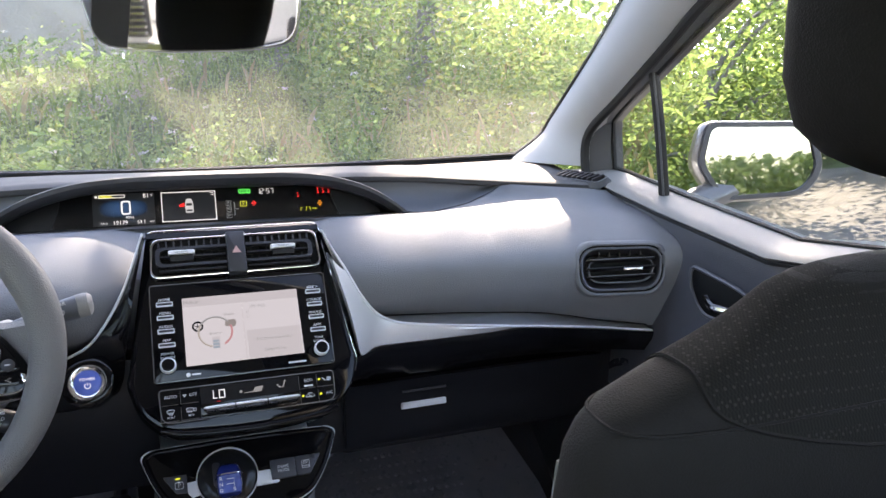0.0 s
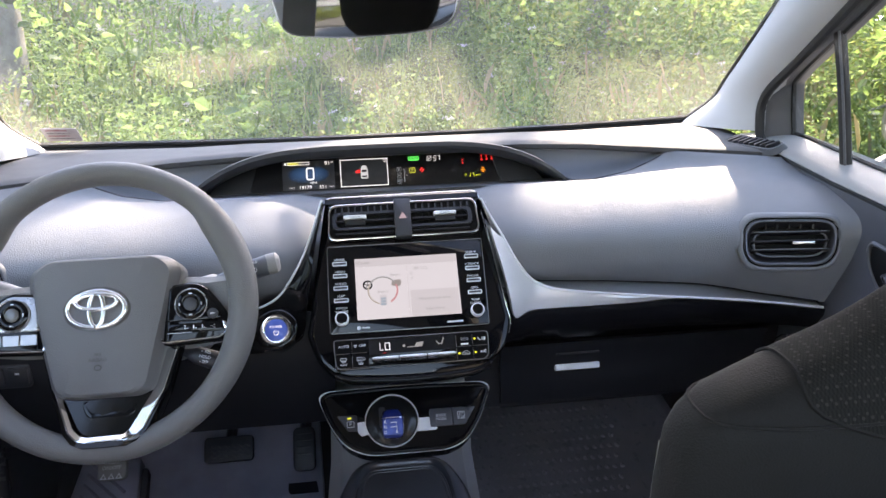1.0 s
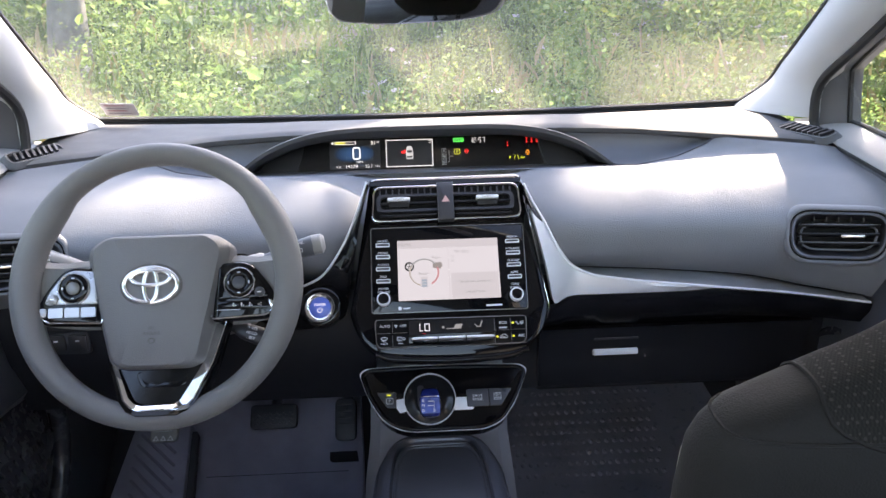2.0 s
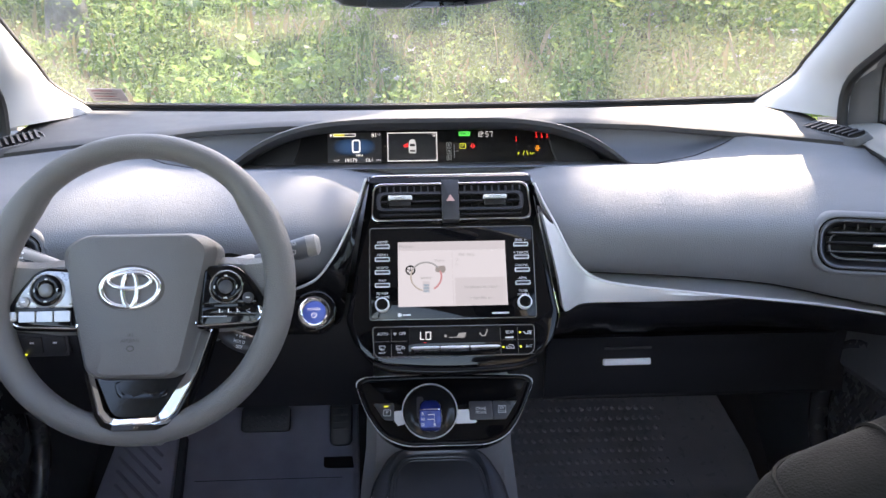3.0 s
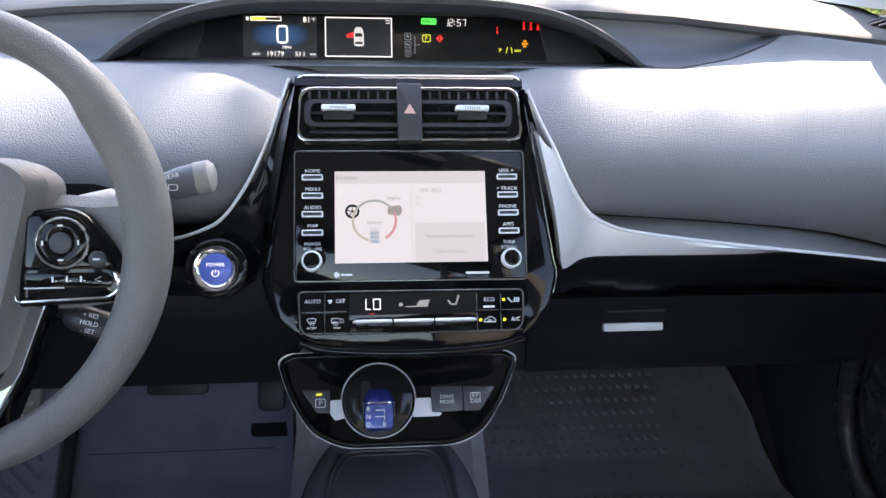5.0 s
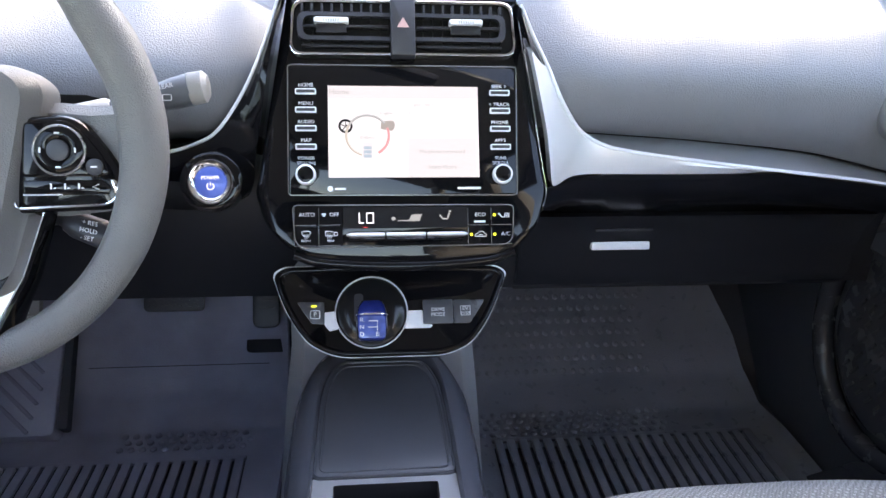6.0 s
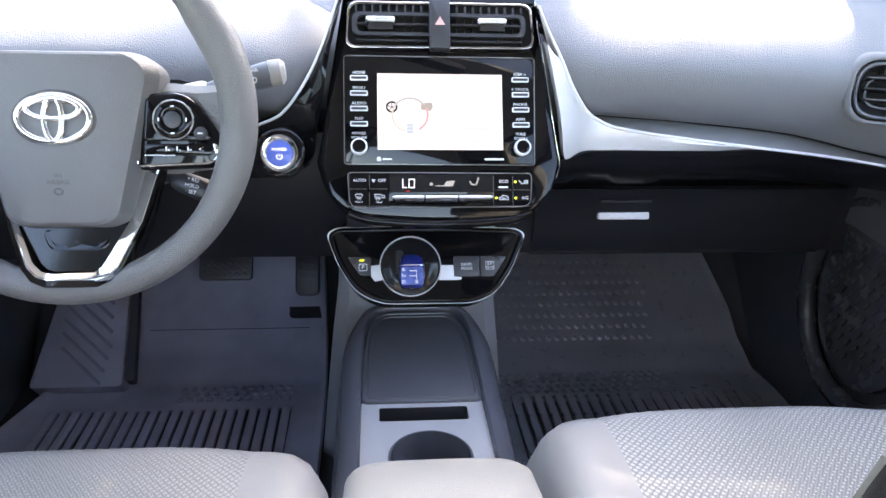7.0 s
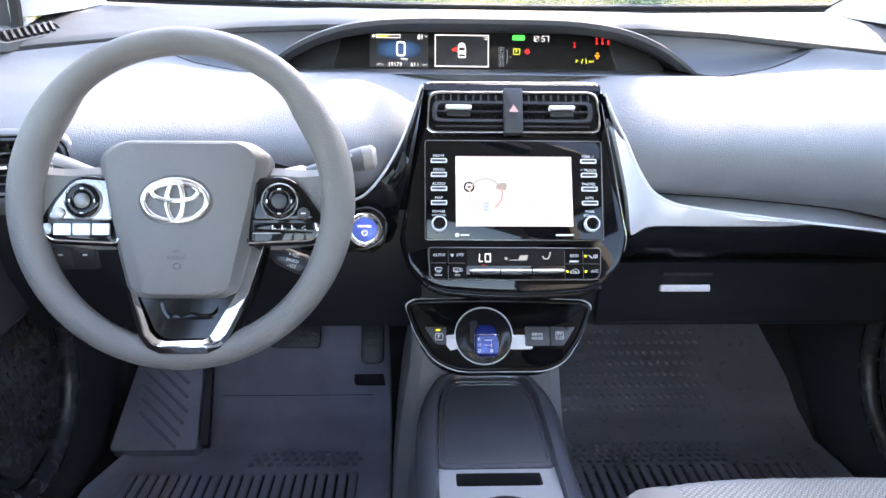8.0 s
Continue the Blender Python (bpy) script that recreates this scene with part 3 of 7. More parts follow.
def lip_z(x):
    return float(np.interp(abs(x - XC), [0, 0.25, 0.38, 0.53, 0.66, 0.74], [1.004, 1.003, 0.997, 0.983, 0.970, 0.955]))


def glass_base(x):
    d = (x - XC) / 0.68
    return Vector((x, 1.63 - 0.085 * d * d, 1.027 + 0.008 * d * d))


BELT_Y = [1.30, 1.216, 1.034, 0.795, 0.65, 0.3, -0.3, -1.2]
BELT_Z = [1.00, 0.985, 0.932, 0.869, 0.862, 0.885, 0.92, 0.97]
RAIL = [(0.68, 1.262, 1.00), (0.68, 1.245, 1.062), (0.68, 1.132, 1.117), (0.665, 0.975, 1.179), (0.65, 0.86, 1.222), (0.61, 0.55, 1.31), (0.585, 0.1, 1.355), (0.585, -0.4, 1.35), (0.61, -0.9, 1.28)]
GLASSEDGE = [(0.655, 1.56, 1.030), (0.690, 1.47, 1.075), (0.684, 1.40, 1.108), (0.680, 1.329, 1.145), (0.670, 1.204, 1.21), (0.655, 1.086, 1.271), (0.61, 0.86, 1.385)]


def side(s, pts):
    """Mirrors points about the car's middle line for the driver's side."""
    return [Vector(p) if s > 0 else Vector((2 * XC - p[0], p[1], p[2])) for p in pts]


def shell():
    floor = part("floor", box(1.42, 3.2, 0.04, at(XC, 0.1, 0.185)), M_CARPET)
    tagged(floor, "black carpeted car floor", "floor", kind="structure")
    toe = part("wall_front", loft([[(x, 1.36, 0.2), (x, 1.60, 0.42), (x, 1.66, 1.02), (x, 1.70, 1.02), (x, 1.70, 0.16), (x, 1.36, 0.16)] for x in (XC - 0.74, XC + 0.74)]), M_CARPET)
    tagged(toe, "black carpeted toe board and bulkhead", "wall", kind="structure")
    # roof lining
    def roof(x, v):
        d = (x - XC) / 0.6
        y = 0.86 - 0.05 * d * d - v * 1.9
        return (x, y, 1.415 + 0.03 * math.sin(min(1, v * 1.6) * math.pi / 2) - 0.09 * max(0, v - 0.6) - 0.055 * d * d)
    rf = part("ceiling", thick(grid(roof, [XC + 0.6 * (i / 10 - 1) for i in range(21)], [i / 12 for i in range(13)]), 0.03), M_HEAD)
    tagged(rf, "pale grey cloth roof lining", "ceiling", kind="structure")
    # windscreen
    ws = thing("window_1", (XC, 1.6, 1.02), "clear curved windscreen with a black edge band", "windscreen", kind="structure")
    def pane(u, v):
        x = XC + u * (0.75 - 0.06 * v)
        b = glass_base(x)
        top = Vector((x, 0.84 - 0.05 * u * u, 1.415 - 0.05 * u * u))
        p = b.lerp(top, v)
        p.z += 0.035 * math.sin(v * math.pi) * (1 - 0.5 * u * u)
        return p
    us, vs = [i / 12 - 1 for i in range(25)], [i / 12 for i in range(13)]
    g = part("pane", grid(pane, us, vs), M_SCREENGLASS, ws)
    g.visible_shadow = False
    base = [glass_base(XC + u * 0.69) + Vector((0, -0.006, 0.006)) for u in us]
    part("edge_band", tube(base, 0.006, 6), M_SEAL, ws)
    part("edge_band", tube([p + Vector((0, 0.004, -0.011)) for p in base], 0.009, 6), M_SEAL, ws)
    for s in (1, -1):
        part("edge_band", tube(spline(side(s, GLASSEDGE), 24), 0.0055, 6), M_SEAL, ws)
        # pillar trim between windscreen and side window
        a, b = spline(side(s, GLASSEDGE), 24), spline(side(s, RAIL[:6]), 24)
        lead = side(s, [(0.665, 1.30, 0.965), (0.665, 1.54, 1.0)])
        secs = []
        for i in range(25):
            p, q = a[i], b[i]
            m = (p + q) / 2
            inn = Vector((-s * 0.018, -0.012, 0.0))
            secs.append([p, p.lerp(q, 0.2) + inn, m + inn * 1.5, p.lerp(q, 0.8) + inn, q, q + Vector((s * 0.05, 0.02, 0)), p + Vector((s * 0.05, 0.05, 0.0))])
        pl = part("trim", loft(secs), M_PILLAR)
        tagged(pl, "pale grey windscreen pillar trim", "pillar trim", kind="structure")
        seal = part("trim", tube(spline(side(s, [(0.683, 1.255, 0.975)] + RAIL), 40), 0.0085, 8), M_SEAL)
        tagged(seal, "black rubber seal round the side window", "window seal", kind="structure")
        rail = part("trim", loft([[p, p + Vector((-s * 0.03, 0, 0.03)), p + Vector((-s * 0.06, 0, 0.09)), p + Vector((s * 0.06, 0, 0.09)), p + Vector((s * 0.06, 0, 0))] for p in spline(side(s, RAIL[4:]), 16)]), M_HEAD)
        tagged(rail, "pale grey roof rail lining", "roof rail", kind="structure")


def side_wall(s, name):
    """A car's side: door panel below the window line, glass, posts and the outer skin."""
    d = thing(name, tuple(side(s, [(0.69, 0.6, 0.2)])[0]), "dark grey moulded car door with a light window line", "car door", kind="structure")
    back = -1.5
    ys = [1.62, 1.45, 1.32, 1.262, 1.2, 1.12, 1.034, 0.95, 0.87, 0.795, 0.72, 0.65, 0.5, 0.3, 0.1, 0, -0.3, -0.7, -1.2, -1.5]
    ys = [y for y in ys if y > back] + [back]
    def belt(y):
        return float(np.interp(-y, [-k for k in BELT_Y], BELT_Z))
    secs = []
    for y in ys:
        z = belt(y)
        bulge = 0.03 * math.exp(-((y - 0.75) / 0.4) ** 2)
        sec = [(0.735, y, z - 0.006), (0.70, y, z - 0.014), (0.684, y, z - 0.020), (0.679, y, z - 0.030), (0.684, y, z - 0.055), (0.675, y, z - 0.12), (0.672 - bulge, y, 0.66), (0.668 - bulge * 1.5, y, 0.60),
               (0.69, y, 0.55), (0.695, y, 0.40), (0.685, y, 0.2), (0.76, y, 0.16)]
        secs.append(side(s, sec))
    part("door_panel", loft(secs), M_DOOR, d)
    # window ledge strip, lighter
    strip = [side(s, [(0.741, y, belt(y) + 0.002), (0.715, y, belt(y) - 0.001), (0.690, y, belt(y) - 0.006), (0.676, y, belt(y) - 0.011), (0.671, y, belt(y) - 0.017), (0.676, y, belt(y) - 0.020), (0.741, y, belt(y) - 0.014)]) for y in ys[3:]]
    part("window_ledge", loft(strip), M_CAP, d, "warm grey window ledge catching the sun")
    part("ledge_gap", tube([side(s, [(0.678, y, belt(y) - 0.0235)])[0] for y in ys[3:]], 0.0042, 6), M_SEAL, d, "black gap under the window ledge")
    part("glass_wiper", tube([side(s, [(0.738, y, belt(y) + 0.004)])[0] for y in ys[3:]], 0.0035, 6), M_SEAL, d)
    # the door's own window frame, outboard of the seal
    seat_edge = [(0.692, 1.268, 0.975), (0.692, 1.258, 1.055), (0.688, 1.212, 1.088), (0.676, 1.03, 1.155), (0.660, 0.86, 1.226), (0.62, 0.55, 1.314), (0.595, 0.1, 1.358)]
    glass_edge = [(0.738, 1.246, 0.975), (0.728, 1.232, 1.068), (0.716, 1.196, 1.092), (0.694, 1.045, 1.142), (0.676, 0.86, 1.208), (0.64, 0.55, 1.296), (0.615, 0.1, 1.340)]
    inner, outer = spline(side(s, seat_edge), 42), spline(side(s, glass_edge), 42)
    part("window_frame", loft([[a, a.lerp(b, 0.35) + Vector((-s * 0.004, 0, 0)), a.lerp(b, 0.8), b, b + Vector((s * 0.02, 0, 0)), a + Vector((s * 0.02, 0.01, 0))] for a, b in zip(inner, outer)]), M_FRAME, d, "satin grey window frame")
    part("frame_seal", tube(outer, 0.0045, 6), M_SEAL, d)
    # glass
    gl = part("pane", grid(lambda y, v: side(s, [(0.735 - 0.10 * v - 0.02 * v * v, y, belt(y) - 0.01 + v * (1.36 - belt(y)))])[0], [1.28 - 0.1 * i for i in range(26)], [i / 6 for i in range(7)]), M_GLASS, d)
    gl.visible_shadow = False
    post = spline(side(s, [(0.716, 1.066, 0.935), (0.704, 1.058, 1.05), (0.688, 1.050, 1.162)]), 8)
    part("window_post", tube(post, 0.0074, 10, flat=1.25), M_SEAL, d, "black quarter window post")
    part("post_channel", tube([p + Vector((-s * 0.006, -0.006, 0)) for p in post], 0.0022, 6), M_FRAME, d)
    for y, w in ((0.0, 0.09), (-0.95, 0.12)):
        part("door_post", loft([side(s, [(0.71, y - w, 0.85), (0.71, y + w, 0.85), (0.76, y + w, 0.85), (0.76, y - w, 0.85)]), side(s, [(0.58, y - w, 1.38), (0.58, y + w * 0.8, 1.38), (0.66, y + w * 0.8, 1.38), (0.66, y - w, 1.38)])]), M_PILLAR, d)
    # inner handle in its pocket
    hx = 0.668
    pk = rounded([(0.935, 0.832), (0.84, 0.806), (0.775, 0.775), (0.775, 0.742), (0.915, 0.757), (0.94, 0.80)], [0.02, 0.02, 0.012, 0.012, 0.022, 0.02], 5)
    mside = Matrix(((0, 0, -s, side(s, [(hx, 0, 0)])[0].x), (1, 0, 0, 0), (0, 1, 0, 0), (0, 0, 0, 1)))
    # Black sheet stands for the shade inside the pocket.
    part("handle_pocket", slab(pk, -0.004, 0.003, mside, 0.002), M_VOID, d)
    part("pocket_rim", tube([mside @ Vector((p.x, p.y, 0.003)) for p in pk], 0.0035, 8, True), M_DOOR, d, "rounded pocket edge")
    lv = part("door_handle", tube(spline(side(s, [(hx - 0.006, 0.90, 0.785), (hx - 0.016, 0.875, 0.775), (hx - 0.012, 0.845, 0.772)]), 6), 0.006, 8), M_CHROME, d, "chrome door lever")
    # speaker cover low in front, with slots
    spx = 0.678
    sp = part("speaker_grille", slab(ellipse(1.09, 0.48, 0.115, 0.135, 32), -0.004, 0.012, Matrix(((0, 0, -s, side(s, [(spx, 0, 0)])[0].x), (1, 0, 0, 0), (0, 1, 0, 0), (0, 0, 0, 1))), 0.006), M_SPEAKER, d)
    for i in range(8):
        for j in range(8):
            yy, zz = 1.02 + 0.02 * i, 0.39 + 0.025 * j
            if ((yy - 1.09) / 0.09) ** 2 + ((zz - 0.48) / 0.11) ** 2 < 1:
                p = side(s, [(spx - 0.013, yy, zz)])[0]
                part("slot", box(0.003, 0.004, 0.016, at(*p) @ Matrix.Rotation(radians(35), 4, "X")), M_BLACK, sp)
    rim = [side(s, [(spx - 0.008, 1.09 + 0.15 * math.cos(a), 0.48 + 0.165 * math.sin(a))])[0] for a in [2 * math.pi * k / 36 for k in range(36)]]
    part("speaker_rim", tube(rim, 0.016, 10, True), M_SPEAKER, d)
    # bin at the foot of the door
    part("door_bin", loft([side(s, [(0.69, y, 0.2), (0.63, y, 0.22), (0.62, y, h), (0.635, y, h + 0.005), (0.69, y, h)]) for y, h in ((1.12, 0.24), (1.06, 0.31), (0.9, 0.34), (0.6, 0.35), (0.45, 0.33))]), M_DARK, d)
    part("armrest", loft([side(s, [(0.68, y, z - 0.05), (w, y, z - 0.035), (w - 0.006, y, z - 0.008), (w + 0.01, y, z + 0.004), (0.68, y, z + 0.006)]) for y, z, w in ((0.93, 0.63, 0.655), (0.8, 0.645, 0.61), (0.6, 0.65, 0.6), (0.35, 0.65, 0.6), (0.28, 0.65, 0.63))]), M_DOOR, d)
    # outer skin
    part("outer_skin", loft([side(s, [(0.77, y, belt(y) + 0.0), (0.80, y, belt(y) - 0.02), (0.87, y, belt(y) - 0.18), (0.865, y, 0.5), (0.83, y, 0.25), (0.77, y, 0.25)]) for y in (1.5, 1.3, 1.1, 0.8, 0.4, 0, -0.6, -1.2, -1.7)]), M_PAINT, d, "pearl white outer door skin")


def rear_end():
    w = part("wall_rear", loft([[(x, -1.5, 0.2), (x, -1.75, 0.6), (x, -1.75, 0.98), (x, -1.8, 0.98), (x, -1.8, 0.2)] for x in (XC - 0.72, XC + 0.72)]), M_DARK)
    tagged(w, "dark tailgate trim behind the rear seat", "wall", kind="structure")
    hatch = thing("window_2", (XC, -1.4, 1.1), "sloping clear tailgate window", "rear window", kind="structure")
    g = part("pane", grid(lambda x, v: (x, -1.02 - 0.73 * v, 1.36 - 0.36 * v), [XC - 0.62 + 0.124 * i for i in range(11)], [0, 0.5, 1]), M_GLASS, hatch)
    g.visible_shadow = False
    b = thing("rear_bench", (XC, -0.7, 0.2), "dark cloth rear bench seat", "seat")
    part("seat", loft([[(x, -0.95, 0.22), (x, -0.42, 0.22), (x, -0.36, 0.40), (x, -0.40, 0.47), (x, -0.95, 0.44)] for x in (XC - 0.62, XC - 0.56, XC + 0.56, XC + 0.62)]), M_SEATBACK, b)
    part("backrest", loft([[(x, -0.82, 0.42), (x, -0.96, 0.88), (x, -1.02, 0.91), (x, -1.08, 0.88), (x, -0.98, 0.42)] for x in (XC - 0.62, XC - 0.56, XC + 0.56, XC + 0.62)]), M_SEATBACK, b)


# ---- mirrors ----
def rear_mirror():
    c = Vector((-0.042, 0.90, 1.173))
    nrm = Vector((-0.240, -0.962, -0.138)).normalized()
    xax = Vector((0, 0, 1)).cross(nrm).normalized()
    yax = nrm.cross(xax)
    m = Matrix((( xax.x, yax.x, nrm.x, c.x), (xax.y, yax.y, nrm.y, c.y), (xax.z, yax.z, nrm.z, c.z), (0, 0, 0, 1)))
    t = thing("rear_view_mirror", tuple(c), "frameless rear-view mirror with a black housing hung from the windscreen", "mirror")
    o = rounded([(-0.122, 0.034), (-0.108, -0.030), (-0.04, -0.038), (0.06, -0.038), (0.112, -0.030), (0.122, 0.034)], [0.02, 0.022, 0.02, 0.02, 0.022, 0.02], 5)
    part("housing", slab(o, -0.028, 0.0, m, 0.004), M_BLACK, t)
    part("rim", ring_slab(o, [(p.x * 0.985, p.y * 0.96) for p in o], -0.002, 0.0035, m), M_CHROME, t, "bright glass edge")
    part("mirror_glass", slab([(p.x * 0.985, p.y * 0.96) for p in o], 0.0, 0.003, m), M_MIRROR, t, "mirror glass")
    part("stem", tube([c + Vector((0, 0.02, 0.0)), c + Vector((0.01, 0.06, 0.06)), c + Vector((0.012, 0.05, 0.16))], [0.014, 0.012, 0.02], 10), M_BLACK, t)


def door_mirror():
    c = Vector((0.955, 1.11, 0.993))
    nrm = Vector((-0.366, -0.93, 0.004)).normalized()
    xax = Vector((0, 0, 1)).cross(nrm).normalized()
    yax = nrm.cross(xax)
    m = Matrix((( xax.x, yax.x, nrm.x, c.x), (xax.y, yax.y, nrm.y, c.y), (xax.z, yax.z, nrm.z, c.z), (0, 0, 0, 1)))
    t = thing("door_mirror", (0.86, 1.12, 0.92), "grey door mirror with a black rim outside the window", "mirror")
    o = rounded([(-0.084, 0.070), (-0.102, 0.0), (-0.064, -0.066), (0.082, -0.062), (0.116, -0.020), (0.098, 0.062)], [0.018, 0.02, 0.022, 0.03, 0.03, 0.03], 5)
    back = [[m @ Vector((p.x * k, p.y * k + dy, w)) for p in o] for k, w, dy in ((1.0, 0.004, 0), (1.10, 0.006, 0), (1.15, -0.004, 0), (1.14, -0.03, 0), (1.03, -0.075, 0.0), (0.8, -0.115, -0.004), (0.45, -0.14, -0.008), (0.1, -0.145, -0.01))]
    part("shell", loft(back), M_GREYPAINT, t)
    part("rim", ring_slab([(p.x * 1.07, p.y * 1.08) for p in o], [(p.x * 0.97, p.y * 0.96) for p in o], 0.0, 0.012, m), M_BLACK, t, "black mirror rim")
    part("mirror_glass", slab([(p.x * 0.97, p.y * 0.96) for p in o], 0.003, 0.007, m), M_MIRROR, t, "mirror glass")
    part("arm", tube([(0.79, 1.13, 0.90), (0.85, 1.14, 0.925), (0.92, 1.14, 0.945)], [0.03, 0.028, 0.03], 10, flat=0.7), M_GREYPAINT, t)
# ---- dashboard ----
def seam_z(x):
    return float(np.interp(abs(x - XC), [0, 0.34, 0.372, 0.446, 0.507, 0.528, 0.72], [0.928, 0.928, 0.927, 0.939, 0.961, 0.973, 0.950]))


def seam_y(x):
    return float(np.interp(abs(x - XC), [0, 0.36, 0.48, 0.528, 0.62, 0.72], [1.245, 1.245, 1.265, 1.280, 1.228, 1.165]))


def crease_z(x):
    return float(np.interp(x, [-0.74, -0.3, 0.2, 0.212, 0.266, 0.32, 0.376, 0.43, 0.486, 0.54, 0.57, 0.68], [0.75, 0.775, 0.778, 0.778, 0.7745, 0.771, 0.766, 0.761, 0.7545, 0.744, 0.737, 0.72]))


def pad_profile(x, n=14):
    """The padded face from the seam down to the crease, as (y, z) along a smooth curve."""
    r = -1.1 * max(0.0, abs(x - XC) - 0.46) ** 2 + 0.08 * max(0.0, 1 - (x / 0.2) ** 2)
    zs, zc = seam_z(x), crease_z(x)
    pts = [(0, seam_y(x), zs), (0, seam_y(x) - 0.022, 0.928 + 0.45 * (zs - 0.928)), (0, 1.19 + r, 0.9255), (0, 1.125 + r, 0.905), (0, 1.068 + r, 0.874), (0, 1.041 + r, 0.844), (0, 1.046 + r, 0.808), (0, 1.064 + r, 0.5 * (0.79 + zc) + 0.005), (0, 1.090 + r, zc)]
    return [(p.y, p.z) for p in spline(pts, n)]


VENT_X = 0.611


def vent_dent(x, z):
    u, v = (abs(x - XC) - VENT_X) / 0.064, (z - 0.826) / 0.037
    return 0.034 if u ** 4 + v ** 4 < 1 else 0.0


def gauge_arc(v, grow=0.0, low=0.930):
    """The hood's arc: v from -1 (left foot) to 1 (right foot)."""
    x = -0.0255 + v * (0.3405 + grow)
    return x, low + (0.081 + grow) * (1 - abs(v) ** 4.0)


def dashboard():
    d = thing("dashboard", (XC, 1.25, 0.6), "dark grey grained dashboard with silver and black trim in dappled sun", "dashboard")
    xs = [XC - 0.705 + 1.395 * i / 70 for i in range(71)]
    # upper shelf with a rounded lip
    secs = []
    for x in xs:
        b, y, z = glass_base(x), lip_y(x), lip_z(x)
        secs.append([Vector((x, b.y + 0.03, b.z - 0.012)), Vector((x, b.y - 0.02, b.z - 0.005)), Vector((x, (b.y + y) / 2, (b.z + z) / 2 + 0.008)), Vector((x, y + 0.03, z + 0.004)), Vector((x, y + 0.008, z)),
                     Vector((x, y, z - 0.006)), Vector((x, y + 0.004, z - 0.013)), Vector((x, y + 0.016, z - 0.016)), Vector((x, b.y + 0.03, z - 0.03))])
    part("upper_shelf", loft(secs), M_SHELF, d, "smooth grey shelf under the windscreen")
    # padded face, sunk behind the side vents
    secs = []
    for x in sorted(xs + [side(s, [(0.512 + 0.004 * i, 0, 0)])[0].x + 0.0007 for s in (1, -1) for i in range(44)]):
        p = [Vector((x, y + vent_dent(x, z), z)) for y, z in pad_profile(x, 60)]
        zc = crease_z(x)
        p += [Vector((x, 1.115, zc - 0.012)), Vector((x, 1.40, 0.70)), Vector((x, 1.42, seam_z(x) - 0.03)), Vector((x, seam_y(x) + 0.01, seam_z(x) - 0.012))]
        secs.append(p)
    part("pad", loft(secs), M_PAD, d, "padded face with leather grain")
    # recessed panel between the pad's seam and the shelf's lip
    for s in (-1, 1):
        us = [XC + s * (0.20 + 0.333 * i / 30) for i in range(31)]
        def panel(x, k):
            y0, z0, y1, z1 = seam_y(x) - 0.001, seam_z(x) - 0.002, lip_y(x) + 0.014, lip_z(x) - 0.008
            # inside the hood's arch only the part above the arch is there
            arch = 0.927 + 0.081 * (1 - min(1.0, abs(x + 0.0255) / 0.3405) ** 4)
            low = min(0.98, max(0.0, (arch - z0) / (z1 - z0)) ** (1 / 1.5)) if abs(x + 0.0255) < 0.3405 else 0.0
            v = low + (1 - low) * k
            return (x, y0 + (y1 - y0) * (1 - (1 - v) ** 1.6) + 0.012 * math.sin(v * math.pi), z0 + (z1 - z0) * v ** 1.5)
        part("recess_panel", thick(grid(panel, us, [i / 8 for i in range(9)]), 0.003), M_RECESS, d, "smooth recessed panel")
        seam = [Vector((x, seam_y(x) - 0.001, seam_z(x) + 0.0004)) for x in us[10:]]
        part("seam", tube(seam, 0.0011, 5), M_BLACK, d)
        dish = slab(ellipse(0, 0, 0.03, 0.012, 20), 0, 0.003, at(-0.0255 + s * 0.357, 1.243, 0.9255) @ Matrix.Rotation(radians(6), 4, "X"))
        part("recess_dish", dish, M_BLACK, d)
    part("cluster_floor", loft([[(x, 1.238, 0.9265), (x, 1.33, 0.931), (x, 1.33, 0.920), (x, 1.238, 0.918)] for x in (-0.36, -0.2, 0.15, 0.31)]), M_RECESS, d)
    # gauge hood: outer skin, rounded lip, inner face
    vs = [math.sin((i / 60 - 0.5) * math.pi) for i in range(61)]
    secs = []
    for v in vs:
        x, z = gauge_arc(v)
        x1, z1 = gauge_arc(v, -0.010)
        x2, z2 = gauge_arc(v * 0.985, -0.021)
        x3, z3 = gauge_arc(v * 0.97, -0.020)
        secs.append([Vector((x, 1.44, max(0.93, z - 0.004))), Vector((x, 1.30, z)), Vector((x, 1.262, z - 0.001)), Vector((x1 * 0.3 + x * 0.7, 1.256, z * 0.7 + z1 * 0.3)), Vector((x1, 1.257, max(0.9285, z1))),
                     Vector((x2, 1.272, max(0.9285, z2))), Vector((x3, 1.322, max(0.9285, z3))), Vector((x3, 1.44, max(0.9285, z3)))])
    part("gauge_hood", loft([[s[0], s[1], s[2], s[3], s[3] + Vector((0, 0.01, -0.004)), s[0] + Vector((0, 0, -0.004))] for s in secs], True, True), M_SHELF, d, "arched grey hood over the instruments")
    part("hood_rim", loft([[s[3], s[4], s[5], s[6], s[7], s[7] + Vector((0, 0.005, 0.006)), s[3] + Vector((0, 0.012, -0.002))] for s in secs], True, True), M_RIM, d, "dark rounded hood rim")
    part("hood_lining", loft([[Vector((s[5].x, s[5].y + 0.0005, s[5].z - 0.0006)), Vector((s[6].x, s[6].y, s[6].z - 0.0008)), s[6] + Vector((0, 0.003, 0.001)), s[5] + Vector((0, 0.003, 0.001))] for s in secs[2:-2]]), M_DARK, d)
